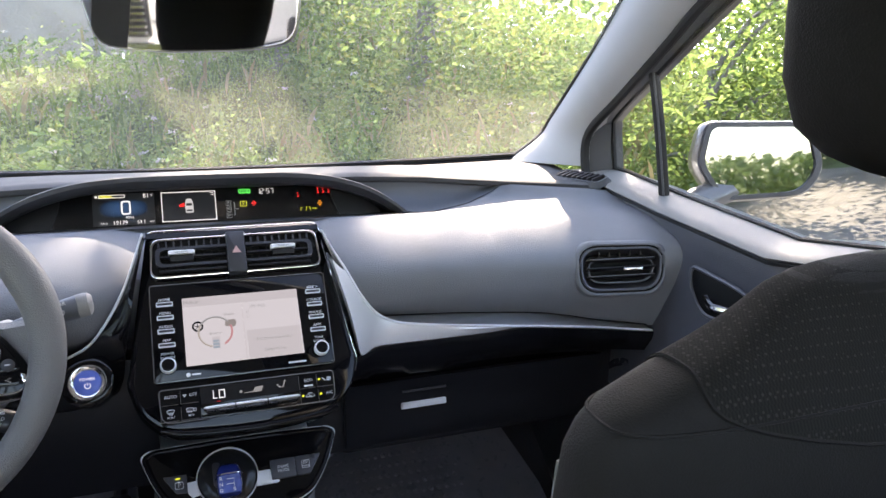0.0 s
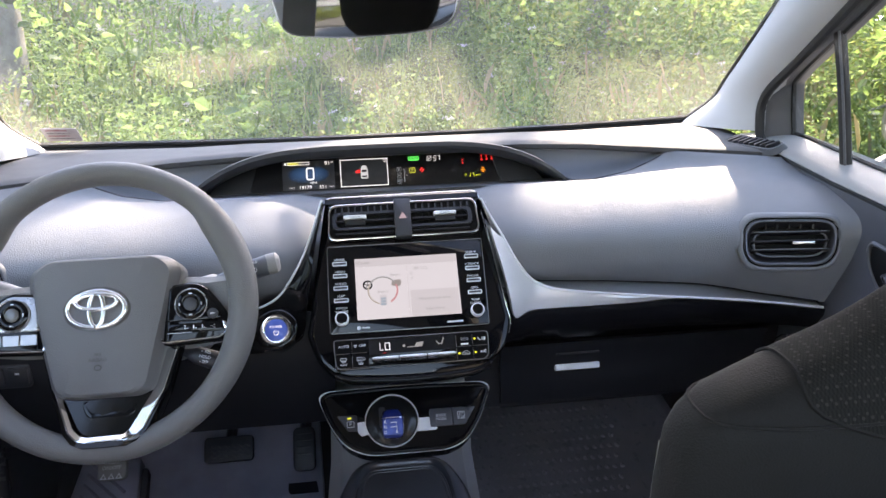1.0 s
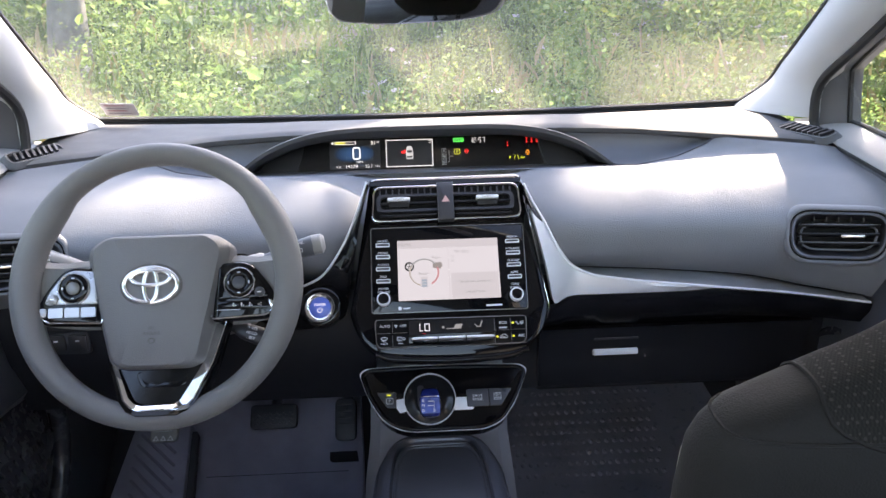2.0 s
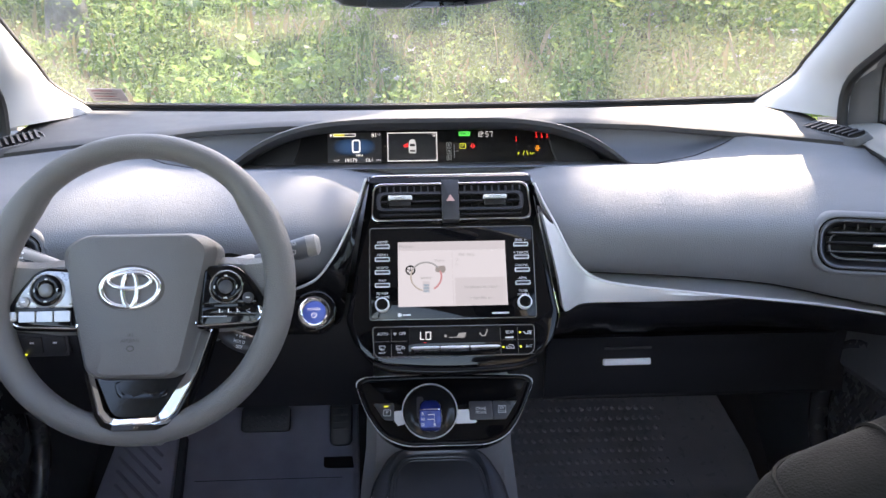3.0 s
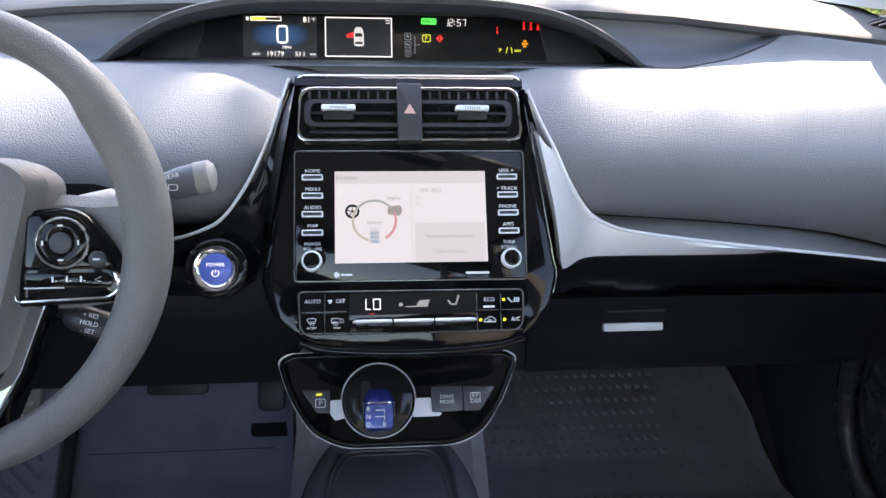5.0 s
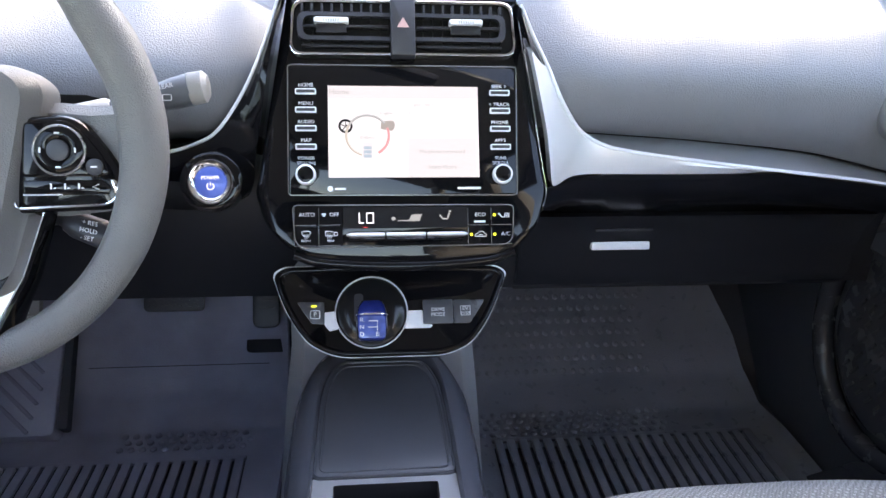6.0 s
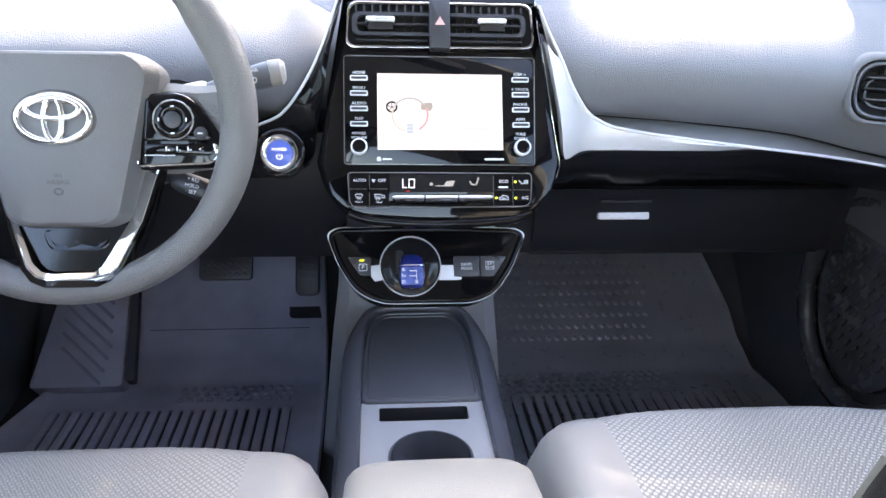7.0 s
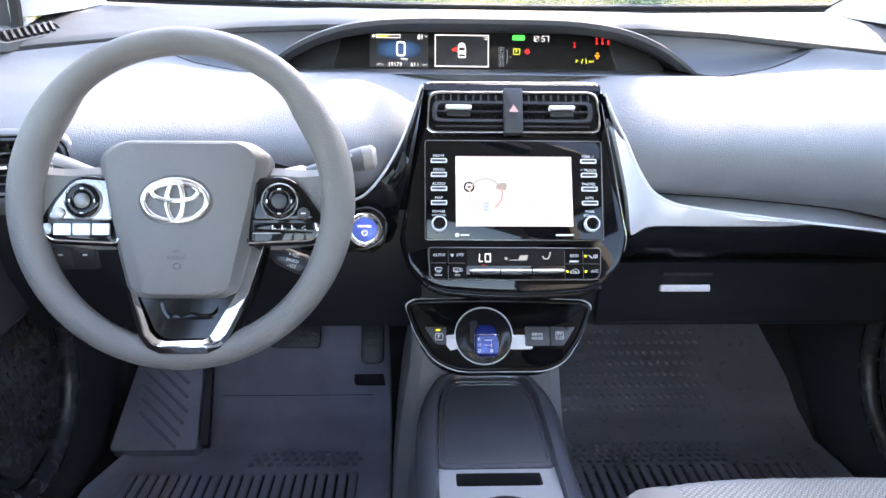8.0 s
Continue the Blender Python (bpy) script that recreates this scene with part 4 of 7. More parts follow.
    # defroster outlets at the ends of the shelf
    for s in (1, -1):
        u, n = Vector((s * 0.32, -0.935, -0.15)).normalized(), Vector((-s * 0.42, -0.30, 0.86))
        n = (n - u * n.dot(u)).normalized()
        w = n.cross(u)
        c = side(s, [(0.654, 1.238, 0.982)])[0]
        m = Matrix(((s * u.x, s * w.x, n.x, c.x), (s * u.y, s * w.y, n.y, c.y), (s * u.z, s * w.z, n.z, c.z), (0, 0, 0, 1)))
        hole = rounded([(-0.060, -0.012), (0.052, -0.014), (0.060, 0.008), (-0.050, 0.013)], 0.011)
        # Black plate paints the shade below the slats.
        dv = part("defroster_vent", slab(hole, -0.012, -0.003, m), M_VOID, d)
        for i in range(8):
            part("slat", box(0.0042, 0.024, 0.008, m @ at(-0.043 + 0.0125 * i, -0.001, -0.001) @ Matrix.Rotation(radians(-32), 4, "Z")), M_BLACK, dv)
        part("vent_rim", loft([[m @ Vector((p.x * k, p.y * q, w2)) for p in hole] for k, q, w2 in ((0.99, 0.96, -0.004), (1.0, 1.0, 0.0004), (1.06, 1.22, 0.0), (1.16, 1.6, -0.010))], True, False), M_SHELF, d)
    # round-cornered side vents
    for s in (1, -1):
        c = side(s, [(0.597, 1.011, 0.826)])[0]
        m = Matrix.Translation(c) @ Matrix.Rotation(radians(-s * 17), 4, "Z") @ Matrix.Rotation(radians(90 - 4), 4, "X")
        side_vent(d, m, s)
    # ledge under the pad and chrome line on the passenger side
    top = spline([(0.122, 1.082, 0.914), (0.136, 1.075, 0.884), (0.153, 1.068, 0.853), (0.168, 1.062, 0.822), (0.184, 1.060, 0.797), (0.194, 1.060, 0.786), (0.205, 1.060, 0.7785), (0.219, 1.060, 0.772), (0.238, 1.059, 0.7668), (0.298, 1.057, 0.758), (0.420, 1.056, 0.7435), (0.538, 1.055, 0.730), (0.655, 1.027, 0.716)], 60)
    low = spline([(0.120, 1.06, 0.905), (0.130, 1.05, 0.872), (0.139, 1.04, 0.835), (0.148, 1.03, 0.795), (0.153, 1.026, 0.765), (0.158, 1.03, 0.740), (0.167, 1.045, 0.730), (0.190, 1.056, 0.7380), (0.231, 1.062, 0.7378), (0.298, 1.063, 0.7372), (0.375, 1.061, 0.738), (0.435, 1.057, 0.7402), (0.538, 1.054, 0.7285), (0.655, 1.026, 0.7145)], 60)
    def across(a, b, k):
        return a.lerp(b, k) + Vector((0, -0.004, 0.001)) * 4 * k * (1 - k)
    silver, black = [], []
    for a, b in zip(top, low):
        k = min(0.97, max(0.0, (a.z - 0.853) / 0.037))
        if k < 0.97:
            silver.append([across(a, b, k), across(a, b, (1 + k) / 2), b, b + Vector((0, 0.02, 0.0)), a.lerp(b, k) + Vector((0, 0.03, 0))])
        if k > 0:
            black.append([a, across(a, b, k / 2), across(a, b, k), a.lerp(b, k) + Vector((0, 0.03, 0)), a + Vector((0, 0.03, 0))])
    part("trim_sweep", loft(silver), M_TRIM, d, "satin silver trim sweeping from the console")
    part("trim_tip", loft(black), M_GLOSS, d, "gloss black upper end of the trim")
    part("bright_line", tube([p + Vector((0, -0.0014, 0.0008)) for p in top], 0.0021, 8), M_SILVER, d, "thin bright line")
    part("trim_ledge", loft([[Vector((p.x, p.y, p.z + 0.001)), Vector((p.x, 1.098 - 1.1 * max(0, p.x - 0.44) ** 2, crease_z(p.x) - 0.002)), Vector((p.x, 1.12, crease_z(p.x) - 0.004)), Vector((p.x, 1.12, p.z - 0.01))] for p in top if p.x > 0.205]), M_DECK, d)
    part("crease_line", tube([Vector((p.x, 1.091 - 1.1 * max(0, p.x - 0.44) ** 2, crease_z(p.x) + 0.0005)) for p in top if p.x > 0.21], 0.0022, 6), M_VOID, d, "dark joint under the pad")
    # gloss panel and glove box below the trim
    def lower(x, n):
        z = float(np.interp(x, [0.1, 0.167, 0.19, 0.3, 0.375, 0.435, 0.538, 0.655], [0.718, 0.7285, 0.7365, 0.7358, 0.7366, 0.7385, 0.727, 0.713]))
        y = float(np.interp(x, [0.1, 0.167, 0.231, 0.3, 0.435, 0.538, 0.655], [1.045, 1.048, 1.064, 1.065, 1.059, 1.056, 1.028]))
        return [(y, z), (y + 0.004, z - 0.012), (y + 0.022, z - 0.035), (1.125, 0.668)][n]
    gx = [0.10 + 0.56 * i / 24 for i in range(25)]
    part("gloss_panel", loft([[Vector((x, *lower(x, k))) for k in range(4)] + [Vector((x, 1.16, 0.668)), Vector((x, 1.16, lower(x, 0)[1]))] for x in gx]), M_LOWER, d, "glossy black lower panel")
    gb = part("glove_box_door", loft([[Vector((x, y, z)) for y, z in ((1.122, 0.664), (1.138, 0.640), (1.150, 0.60), (1.150, 0.57), (1.165, 0.545), (1.2, 0.540), (1.3, 0.56), (1.3, 0.664))] for x in (0.155, 0.16, 0.4, 0.615, 0.62)]), M_GLOVE, d)
    part("glove_box_handle", box(0.078, 0.012, 0.011, at(0.287, 1.144, 0.6155) @ Matrix.Rotation(radians(-15), 4, "X"), 0.003), M_SILVER, gb, "pale latch catching light")
    part("glove_box_gap", box(0.075, 0.004, 0.003, at(0.286, 1.133, 0.642)), M_BLACK, gb)
    part("lower_cover", loft([[Vector((x, y, z)) for y, z in ((1.16, 0.70), (1.16, 0.55), (1.25, 0.52), (1.6, 0.50), (1.6, 0.70))] for x in (-0.70, 0.66)]), M_GLOVE, d)
    # driver side: chrome line, gloss wing with the power button, knee panel
    ltop = spline([(-0.121, 1.082, 0.924), (-0.138, 1.062, 0.876), (-0.154, 1.056, 0.841), (-0.172, 1.055, 0.811), (-0.191, 1.056, 0.787), (-0.209, 1.058, 0.775), (-0.244, 1.062, 0.763), (-0.30, 1.07, 0.755)], 40)
    llow = spline([(-0.119, 1.06, 0.915), (-0.133, 1.045, 0.86), (-0.142, 1.035, 0.81), (-0.15, 1.032, 0.77), (-0.156, 1.04, 0.735), (-0.17, 1.05, 0.715), (-0.22, 1.06, 0.70), (-0.30, 1.075, 0.70)], 40)
    part("gloss_wing", loft([[a, a.lerp(b, 0.5) + Vector((0, -0.006, 0)), b, b + Vector((0, 0.05, 0)), a + Vector((0, 0.03, 0))] for a, b in zip(ltop, llow)]), M_GLOSS, d, "gloss black wing beside the screen")
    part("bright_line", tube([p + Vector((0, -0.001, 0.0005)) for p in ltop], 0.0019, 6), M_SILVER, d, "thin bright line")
    part("knee_panel", loft([[Vector((x, y, z)) for y, z in ((1.08, 0.755), (1.07, 0.71), (1.085, 0.65), (1.13, 0.56), (1.2, 0.54), (1.3, 0.7), (1.2, 0.757))] for x in (-0.70, -0.55, -0.3, -0.16, -0.12)]), M_GLOVE, d)
    # Black sheet laid on the pad paints an opening's shade.
    part("column_gap_shade", slab(rounded([(-0.50, 0.806), (-0.265, 0.806), (-0.262, 0.814), (-0.315, 0.828), (-0.45, 0.828)], 0.004, 3), -0.004, 0.0, Matrix(((1, 0, 0, 0), (0, 0, -1, 1.0405), (0, 1, 0, 0), (0, 0, 0, 1)))), M_VOID, d, "black sheet standing for the shaded opening round the column")
    sw = part("switch_plate", slab(rounded(rect(-0.05, -0.018, 0.05, 0.018), 0.006), 0, 0.008, leaning(-0.612, 1.078, 0.69, -5), 0.002), M_DARK, d)
    for i in range(3):
        part("switch", slab(rounded(rect(-0.014, -0.013, 0.014, 0.013), 0.003), 0, 0.004, leaning(-0.645 + 0.033 * i, 1.071, 0.69, -5), 0.001), M_BLACK, sw)
        part("switch_mark", slab(rect(-0.003, -0.0012, 0.003, 0.0012), 0, 0.0006, leaning(-0.645 + 0.033 * i, 1.0665, 0.694, -5)), M_PRINT, sw)
    part("switch_lamp", slab(rect(-0.0025, -0.001, 0.0025, 0.001), 0, 0.002, leaning(-0.622, 1.066, 0.677, -5)), M_YELLOW, sw)


def side_vent(d, m, s):
    m = m @ at(-s * 0.006, 0, 0)
    o = rounded([(-0.073, 0.041), (-0.071, -0.039), (0.063, -0.041), (0.074, 0.037)], 0.034, 7)
    def inset(k):
        return [(p.x * (1 - k / 0.078), p.y * (1 - k / 0.042)) for p in o]
    v = part("side_vent", loft([[m @ Vector((*p, w)) for p in inset(k)] for k, w in ((-0.007, -0.02), (-0.006, -0.002), (-0.004, 0.002), (-0.001, 0.0035), (0.0014, 0.0028), (0.0018, -0.004))], True, False), M_PAD, d, "round-cornered air vent")
    part("vent_groove", loft([[m @ Vector((*p, w)) for p in inset(k)] for k, w in ((0.0016, 0.0), (0.0022, -0.0012), (0.0046, -0.0012))], True, False), M_VOID, v)
    part("inner_ring", loft([[m @ Vector((*p, w)) for p in inset(k)] for k, w in ((0.0042, -0.003), (0.0046, 0.0022), (0.006, 0.0036), (0.0080, 0.0030), (0.0092, 0.0))], True, False), M_RECESS, v, "smooth grey vent ring")
    part("vent_throat", loft([[m @ Vector((*p, w)) for p in inset(k)] for k, w in ((0.0090, 0.0005), (0.0100, -0.002), (0.0178, -0.02))], True, False), M_BLACK, v)
    part("vane_ring", tube([m @ Vector((p[0] * 0.97, p[1] * 0.86 - 0.003, -0.004)) for p in inset(0.0185)], 0.0015, 6, True), M_RECESS, v, "grey racetrack ring")
    for k in range(5):
        part("fin", box(0.0016, 0.010, 0.012, m @ at(-0.034 + 0.017 * k, 0.0245, -0.014)), M_VENT, v)
    # Black plate in place of the vent's shaded depth.
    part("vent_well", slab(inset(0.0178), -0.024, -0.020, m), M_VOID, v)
    for k in (-0.0135, 0.0, 0.0135):
        part("slat", box(0.112, 0.011, 0.0030, m @ at(-0.001, k, -0.005) @ Matrix.Rotation(radians(62), 4, "X"), 0.0008, 1), M_VENT, v)
    for k in (-0.0135, 0.0135):
        part("slat_edge", box(0.104, 0.0012, 0.0012, m @ at(-0.001, k + 0.0028, 0.0002)), M_RECESS, v)
    part("tab", box(0.033, 0.0048, 0.008, m @ at(s * 0.017, -0.001, 0.0015), 0.002), M_CHROME, v, "chrome vent tab")
    part("tab_edge", box(0.031, 0.0014, 0.001, m @ at(s * 0.017, 0.0006, 0.0058)), M_SILVER, v)


def instrument_cluster():
    c = thing("instrument_cluster", (XC, 1.31, 0.932), "wide black instrument display with lit blue, green and red readouts", "instrument display")
    m = leaning(XC, 1.31, 0.932, 15)
    o = [(-0.315, -0.002), (-0.28, 0.040), (-0.24, 0.058), (-0.12, 0.066), (0.0, 0.067), (0.12, 0.066), (0.225, 0.058), (0.265, 0.040), (0.30, -0.002)]
    part("cover", slab(rounded(o, 0.01, 3), -0.004, 0.0, m), M_PANEL, c, "charcoal display surround")
    mid = [(-0.240, -0.001), (-0.228, 0.056), (-0.12, 0.0645), (0.0, 0.0655), (0.12, 0.0645), (0.205, 0.056), (0.217, -0.001)]
    part("display_glass", slab(rounded(mid, 0.006, 3), -0.001, 0.0003, m), M_LENS, c, "smoked display glass")
    for s, u in ((-1, -0.229), (1, 0.206)):
        part("cover_edge", tube([m @ Vector((u + s * k * 0.014 * k, 0.056 * (1 - k), 0.001)) for k in (0, 0.25, 0.5, 0.75, 1)], 0.0012, 5), M_BLACK, c)
    f = 0.0008
    sc = part("speed_screen", slab(rounded(rect(-0.182, 0.0, -0.088, 0.054), 0.002), 0, f * 0.5, m), M_BLACK, c)
    for k in range(5):
        q = 1 - 0.13 * k
        part("glow", slab([(-0.135 + 0.036 * q * math.copysign(abs(math.cos(a)) ** 0.6, math.cos(a)), 0.0285 + 0.0145 * q * math.sin(a)) for a in [2 * math.pi * j / 28 for j in range(28)]], 0, f * (0.6 + 0.1 * k), m), emit("blue display glow", (0.04, 0.14, 0.36), 0.022 + 0.011 * k), sc)
    part("speed_figure", tube([m @ Vector((-0.132 + 0.0062 * math.copysign(abs(math.cos(a)) ** 0.35, math.cos(a)), 0.0295 + 0.0105 * math.copysign(abs(math.sin(a)) ** 0.35, math.sin(a)), 0.0018)) for a in [2 * math.pi * j / 32 for j in range(32)]], 0.0013, 6, True), M_WHITE, sc, "white speed figure")
    part("unit", text("MPH", 0.0058, m @ at(-0.1265, 0.0128, 0.0012)), M_WHITE, sc)
    part("mileage", text("19179", 0.0092, m @ at(-0.1415, 0.0045, 0.0012)), M_WHITE, sc)
    part("mileage_unit", text("ODO", 0.0042, m @ at(-0.1655, 0.0043, 0.0012)), M_WHITE, sc)
    part("economy", text("53.1", 0.0080, m @ at(-0.1095, 0.0045, 0.0012)), M_WHITE, sc)
    part("economy_unit", text("MPG", 0.0036, m @ at(-0.0935, 0.0043, 0.0012)), M_WHITE, sc)
    part("rule", tube([m @ Vector((u, v, 0.001)) for u, v in ((-0.131, 0.0075), (-0.127, 0.0095), (-0.122, 0.0065), (-0.117, 0.0068))], 0.0004, 4), M_CYANBLUE, sc)
    part("temperature", text("81", 0.0100, m @ at(-0.1005, 0.0485, 0.0012)), M_WHITE, sc)
    part("temperature_unit", text("°F", 0.0055, m @ at(-0.0925, 0.049, 0.0012)), M_WHITE, sc)
    part("fuel_bar", slab(rect(-0.171, 0.0475, -0.1525, 0.0515), 0, 0.0012, m), M_YELLOW, sc)
    part("fuel_rest", ring_slab(rect(-0.172, 0.0468, -0.133, 0.0522), rect(-0.171, 0.0476, -0.134, 0.0514), 0, 0.0013, m), M_WHITE, sc)
    part("fuel_mark", slab(ellipse(-0.176, 0.0495, 0.002, 0.0024, 10), 0, 0.001, m), M_WHITE, sc)
    bx = part("info_screen", slab(rect(-0.077, 0.0025, 0.009, 0.0525), 0, f * 0.5, m), M_BLACK, c)
    part("info_frame", ring_slab(rect(-0.0775, 0.002, 0.0095, 0.053), rect(-0.0762, 0.0033, 0.0082, 0.0517), 0, 0.0012, m), M_WHITE, bx)
    part("car_picture", slab(rounded([(-0.040, 0.016), (-0.027, 0.016), (-0.0275, 0.033), (-0.030, 0.0405), (-0.038, 0.0405), (-0.0405, 0.033)], 0.003), 0, 0.0012, m), emit("drawn car", (0.8, 0.82, 0.86), 0.07, (0.5, 0.5, 0.5)), bx, "small picture of a car from above")
    part("car_window", slab(rounded(rect(-0.0385, 0.028, -0.0295, 0.0325), 0.001), 0, 0.0016, m), M_BLACK, bx)
    part("car_window", slab(rounded(rect(-0.0385, 0.0185, -0.029, 0.0215), 0.001), 0, 0.0016, m), M_BLACK, bx)
    part("open_door_mark", slab([(-0.041, 0.034), (-0.050, 0.0305), (-0.049, 0.027), (-0.041, 0.027)], 0, 0.0014, m), M_RED, bx, "red open-door mark")
    part("return_mark", tube([m @ Vector((u, v, 0.0012)) for u, v in ((0.001, 0.0495), (0.006, 0.0495), (0.006, 0.046), (0.002, 0.046))], 0.0005, 4), M_WHITE, bx)
    rd = part("ready_lamp", slab(rounded(rect(0.0478, 0.0455, 0.068, 0.0535), 0.002), 0, f, m), M_GREEN, c, "green ready lamp")
    part("ready_word", text("READY", 0.0058, m @ at(0.0579, 0.0495, 0.0012)), M_LENS, rd)
    for s in (-1, 1):
        part("lamp_bar", slab(rect(0.0478 + (s + 1) * 0.016, 0.0575, 0.0658 + (s + 1) * 0.018, 0.0585), 0, f, m), M_GREEN if s < 0 else M_PRINT, c)
    ck = part("clock", slab(ellipse(0.0925, 0.0500, 0.0006, 0.0006, 8), 0, f, m), M_WHITE, c, "white clock figures")
    part("colon_dot", slab(ellipse(0.0920, 0.0465, 0.0006, 0.0006, 8), 0, f, m), M_WHITE, ck)
    bars = {"1": "bc", "2": "abged", "5": "afgcd", "7": "abc"}
    for n, ch in enumerate("1257"):
        u0, w2, h2 = (0.0815, 0.0875, 0.0978, 0.1045)[n], 0.0021, 0.0042
        ends = {"a": (-1, 1, 1, 1), "b": (1, 0, 1, 1), "c": (1, -1, 1, 0), "d": (-1, -1, 1, -1), "e": (-1, -1, -1, 0), "f": (-1, 0, -1, 1), "g": (-1, 0, 1, 0)}
        for q in bars[ch]:
            a0, b0, a1, b1 = ends[q]
            lean = 0.0005
            part("clock_stroke", tube([m @ Vector((u0 + a0 * w2 + b0 * lean, 0.0483 + b0 * h2, f)), m @ Vector((u0 + a1 * w2 + b1 * lean, 0.0483 + b1 * h2, f))], 0.00055, 4), M_WHITE, ck)
    for v, ch in ((0.0295, "R"), (0.0187, "N"), (0.0078, "D")):
        part("gear_frame", ring_slab(rect(0.026, v - 0.0043, 0.0343, v + 0.0043), rect(0.0264, v - 0.0039, 0.0339, v + 0.0039), 0, f, m), M_PRINT, c)
        part("gear_letter", text(ch, 0.0066, m @ at(0.0301, v, 0.0008)), M_PRINT, c)
    part("gear_line", tube([m @ Vector((u, v, 0.0008)) for u, v in ((0.0375, 0.0295), (0.0395, 0.0295), (0.0395, 0.0187), (0.046, 0.0187))], 0.0004, 4), M_PRINT, c)
    part("gear_line", tube([m @ Vector((u, v, 0.0008)) for u, v in ((0.0395, 0.0187), (0.0395, 0.0078), (0.0375, 0.0078))], 0.0004, 4), M_PRINT, c)
    part("park_frame", ring_slab(rounded(rect(0.0492, 0.0227, 0.0602, 0.0323), 0.0015), rounded(rect(0.0500, 0.0235, 0.0594, 0.0315), 0.0012), 0, f, m), M_YELLOW, c)
    part("park_letter", text("P", 0.0074, m @ at(0.0547, 0.0275, 0.0008)), M_YELLOW, c)
    def lamp(name, u, v, w, h, mt, lb=""):
        return part(name, slab(rounded([(u - w * 0.3, v + h), (u + w * 0.3, v + h), (u + w * 0.4, v + h * 0.2), (u + w, v - h), (u - w, v - h), (u - w * 0.4, v + h * 0.2)], 0.0006, 2), 0, f, m), mt, c, lb)
    # a small figure with a strap across it: head, body and belt
    def belt(u, v, k):
        lamp("seat_belt_lamp", u, v - 0.0012 * k, 0.0021 * k, 0.0034 * k, M_RED, "red seat-belt lamp")
        part("lamp_dot", slab(ellipse(u, v + 0.0042 * k, 0.0013 * k, 0.0013 * k, 10), 0, f, m), M_RED, c)
        part("lamp_strap", tube([m @ Vector((u - 0.0016 * k, v - 0.0036 * k, 0.0012)), m @ Vector((u + 0.0010 * k, v + 0.0016 * k, 0.0012))], 0.0004 * k, 4), M_LENS, c)
    belt(0.1492, 0.0390, 0.85)
    for i in range(3):
        belt(0.1852 + 0.0095 * i, 0.0455, 1.05)
        part("lamp_dot", ring_slab(ellipse(0.1852 + 0.0095 * i, 0.0565, 0.0017, 0.0017, 12), ellipse(0.1852 + 0.0095 * i, 0.0565, 0.0010, 0.0010, 12), 0, f, m), M_RED, c)
    for k in (-1, 1):
        part("door_lamp", slab(rounded(rect(0.0722 + k * 0.0024 - 0.0018, 0.0262, 0.0722 + k * 0.0024 + 0.0018, 0.0288), 0.0008, 2), 0, f, m), M_RED, c, "red open-door lamp")
    part("door_lamp", ring_slab(rounded(rect(0.0702, 0.0234, 0.0742, 0.0316), 0.0015, 3), rounded(rect(0.0710, 0.0242, 0.0734, 0.0308), 0.001, 3), 0, f, m), M_RED, c)
    for k, wd in enumerate((0.0046, 0.0092, 0.0050)):
        for n in range(int(wd / 0.0022)):
            u = 0.187 - wd / 2 + 0.0022 * n
            part("amber_word", slab(rect(u, 0.0247 - 0.0036 * k, u + 0.0016, 0.0268 - 0.0036 * k), 0, f, m), M_AMBER, c)
    part("lane_mark", tube([m @ Vector((u, v, 0.0008)) for u, v in ((0.161, 0.0095), (0.163, 0.0175))], 0.0006, 4), M_YELLOW, c)
    part("lane_mark", tube([m @ Vector((u, v, 0.0008)) for u, v in ((0.1675, 0.0175), (0.1695, 0.0095))], 0.0006, 4), M_YELLOW, c)
    part("assist_letters", text("P", 0.0074, m @ at(0.153, 0.0127, 0.0008)), M_YELLOW, c)
    part("assist_letters", text("BSM", 0.0046, m @ at(0.1765, 0.0125, 0.0008)), M_YELLOW, c)
# ---- centre stack ----
STACK = leaning(0.0, 1.032, 0.793, 26.5)


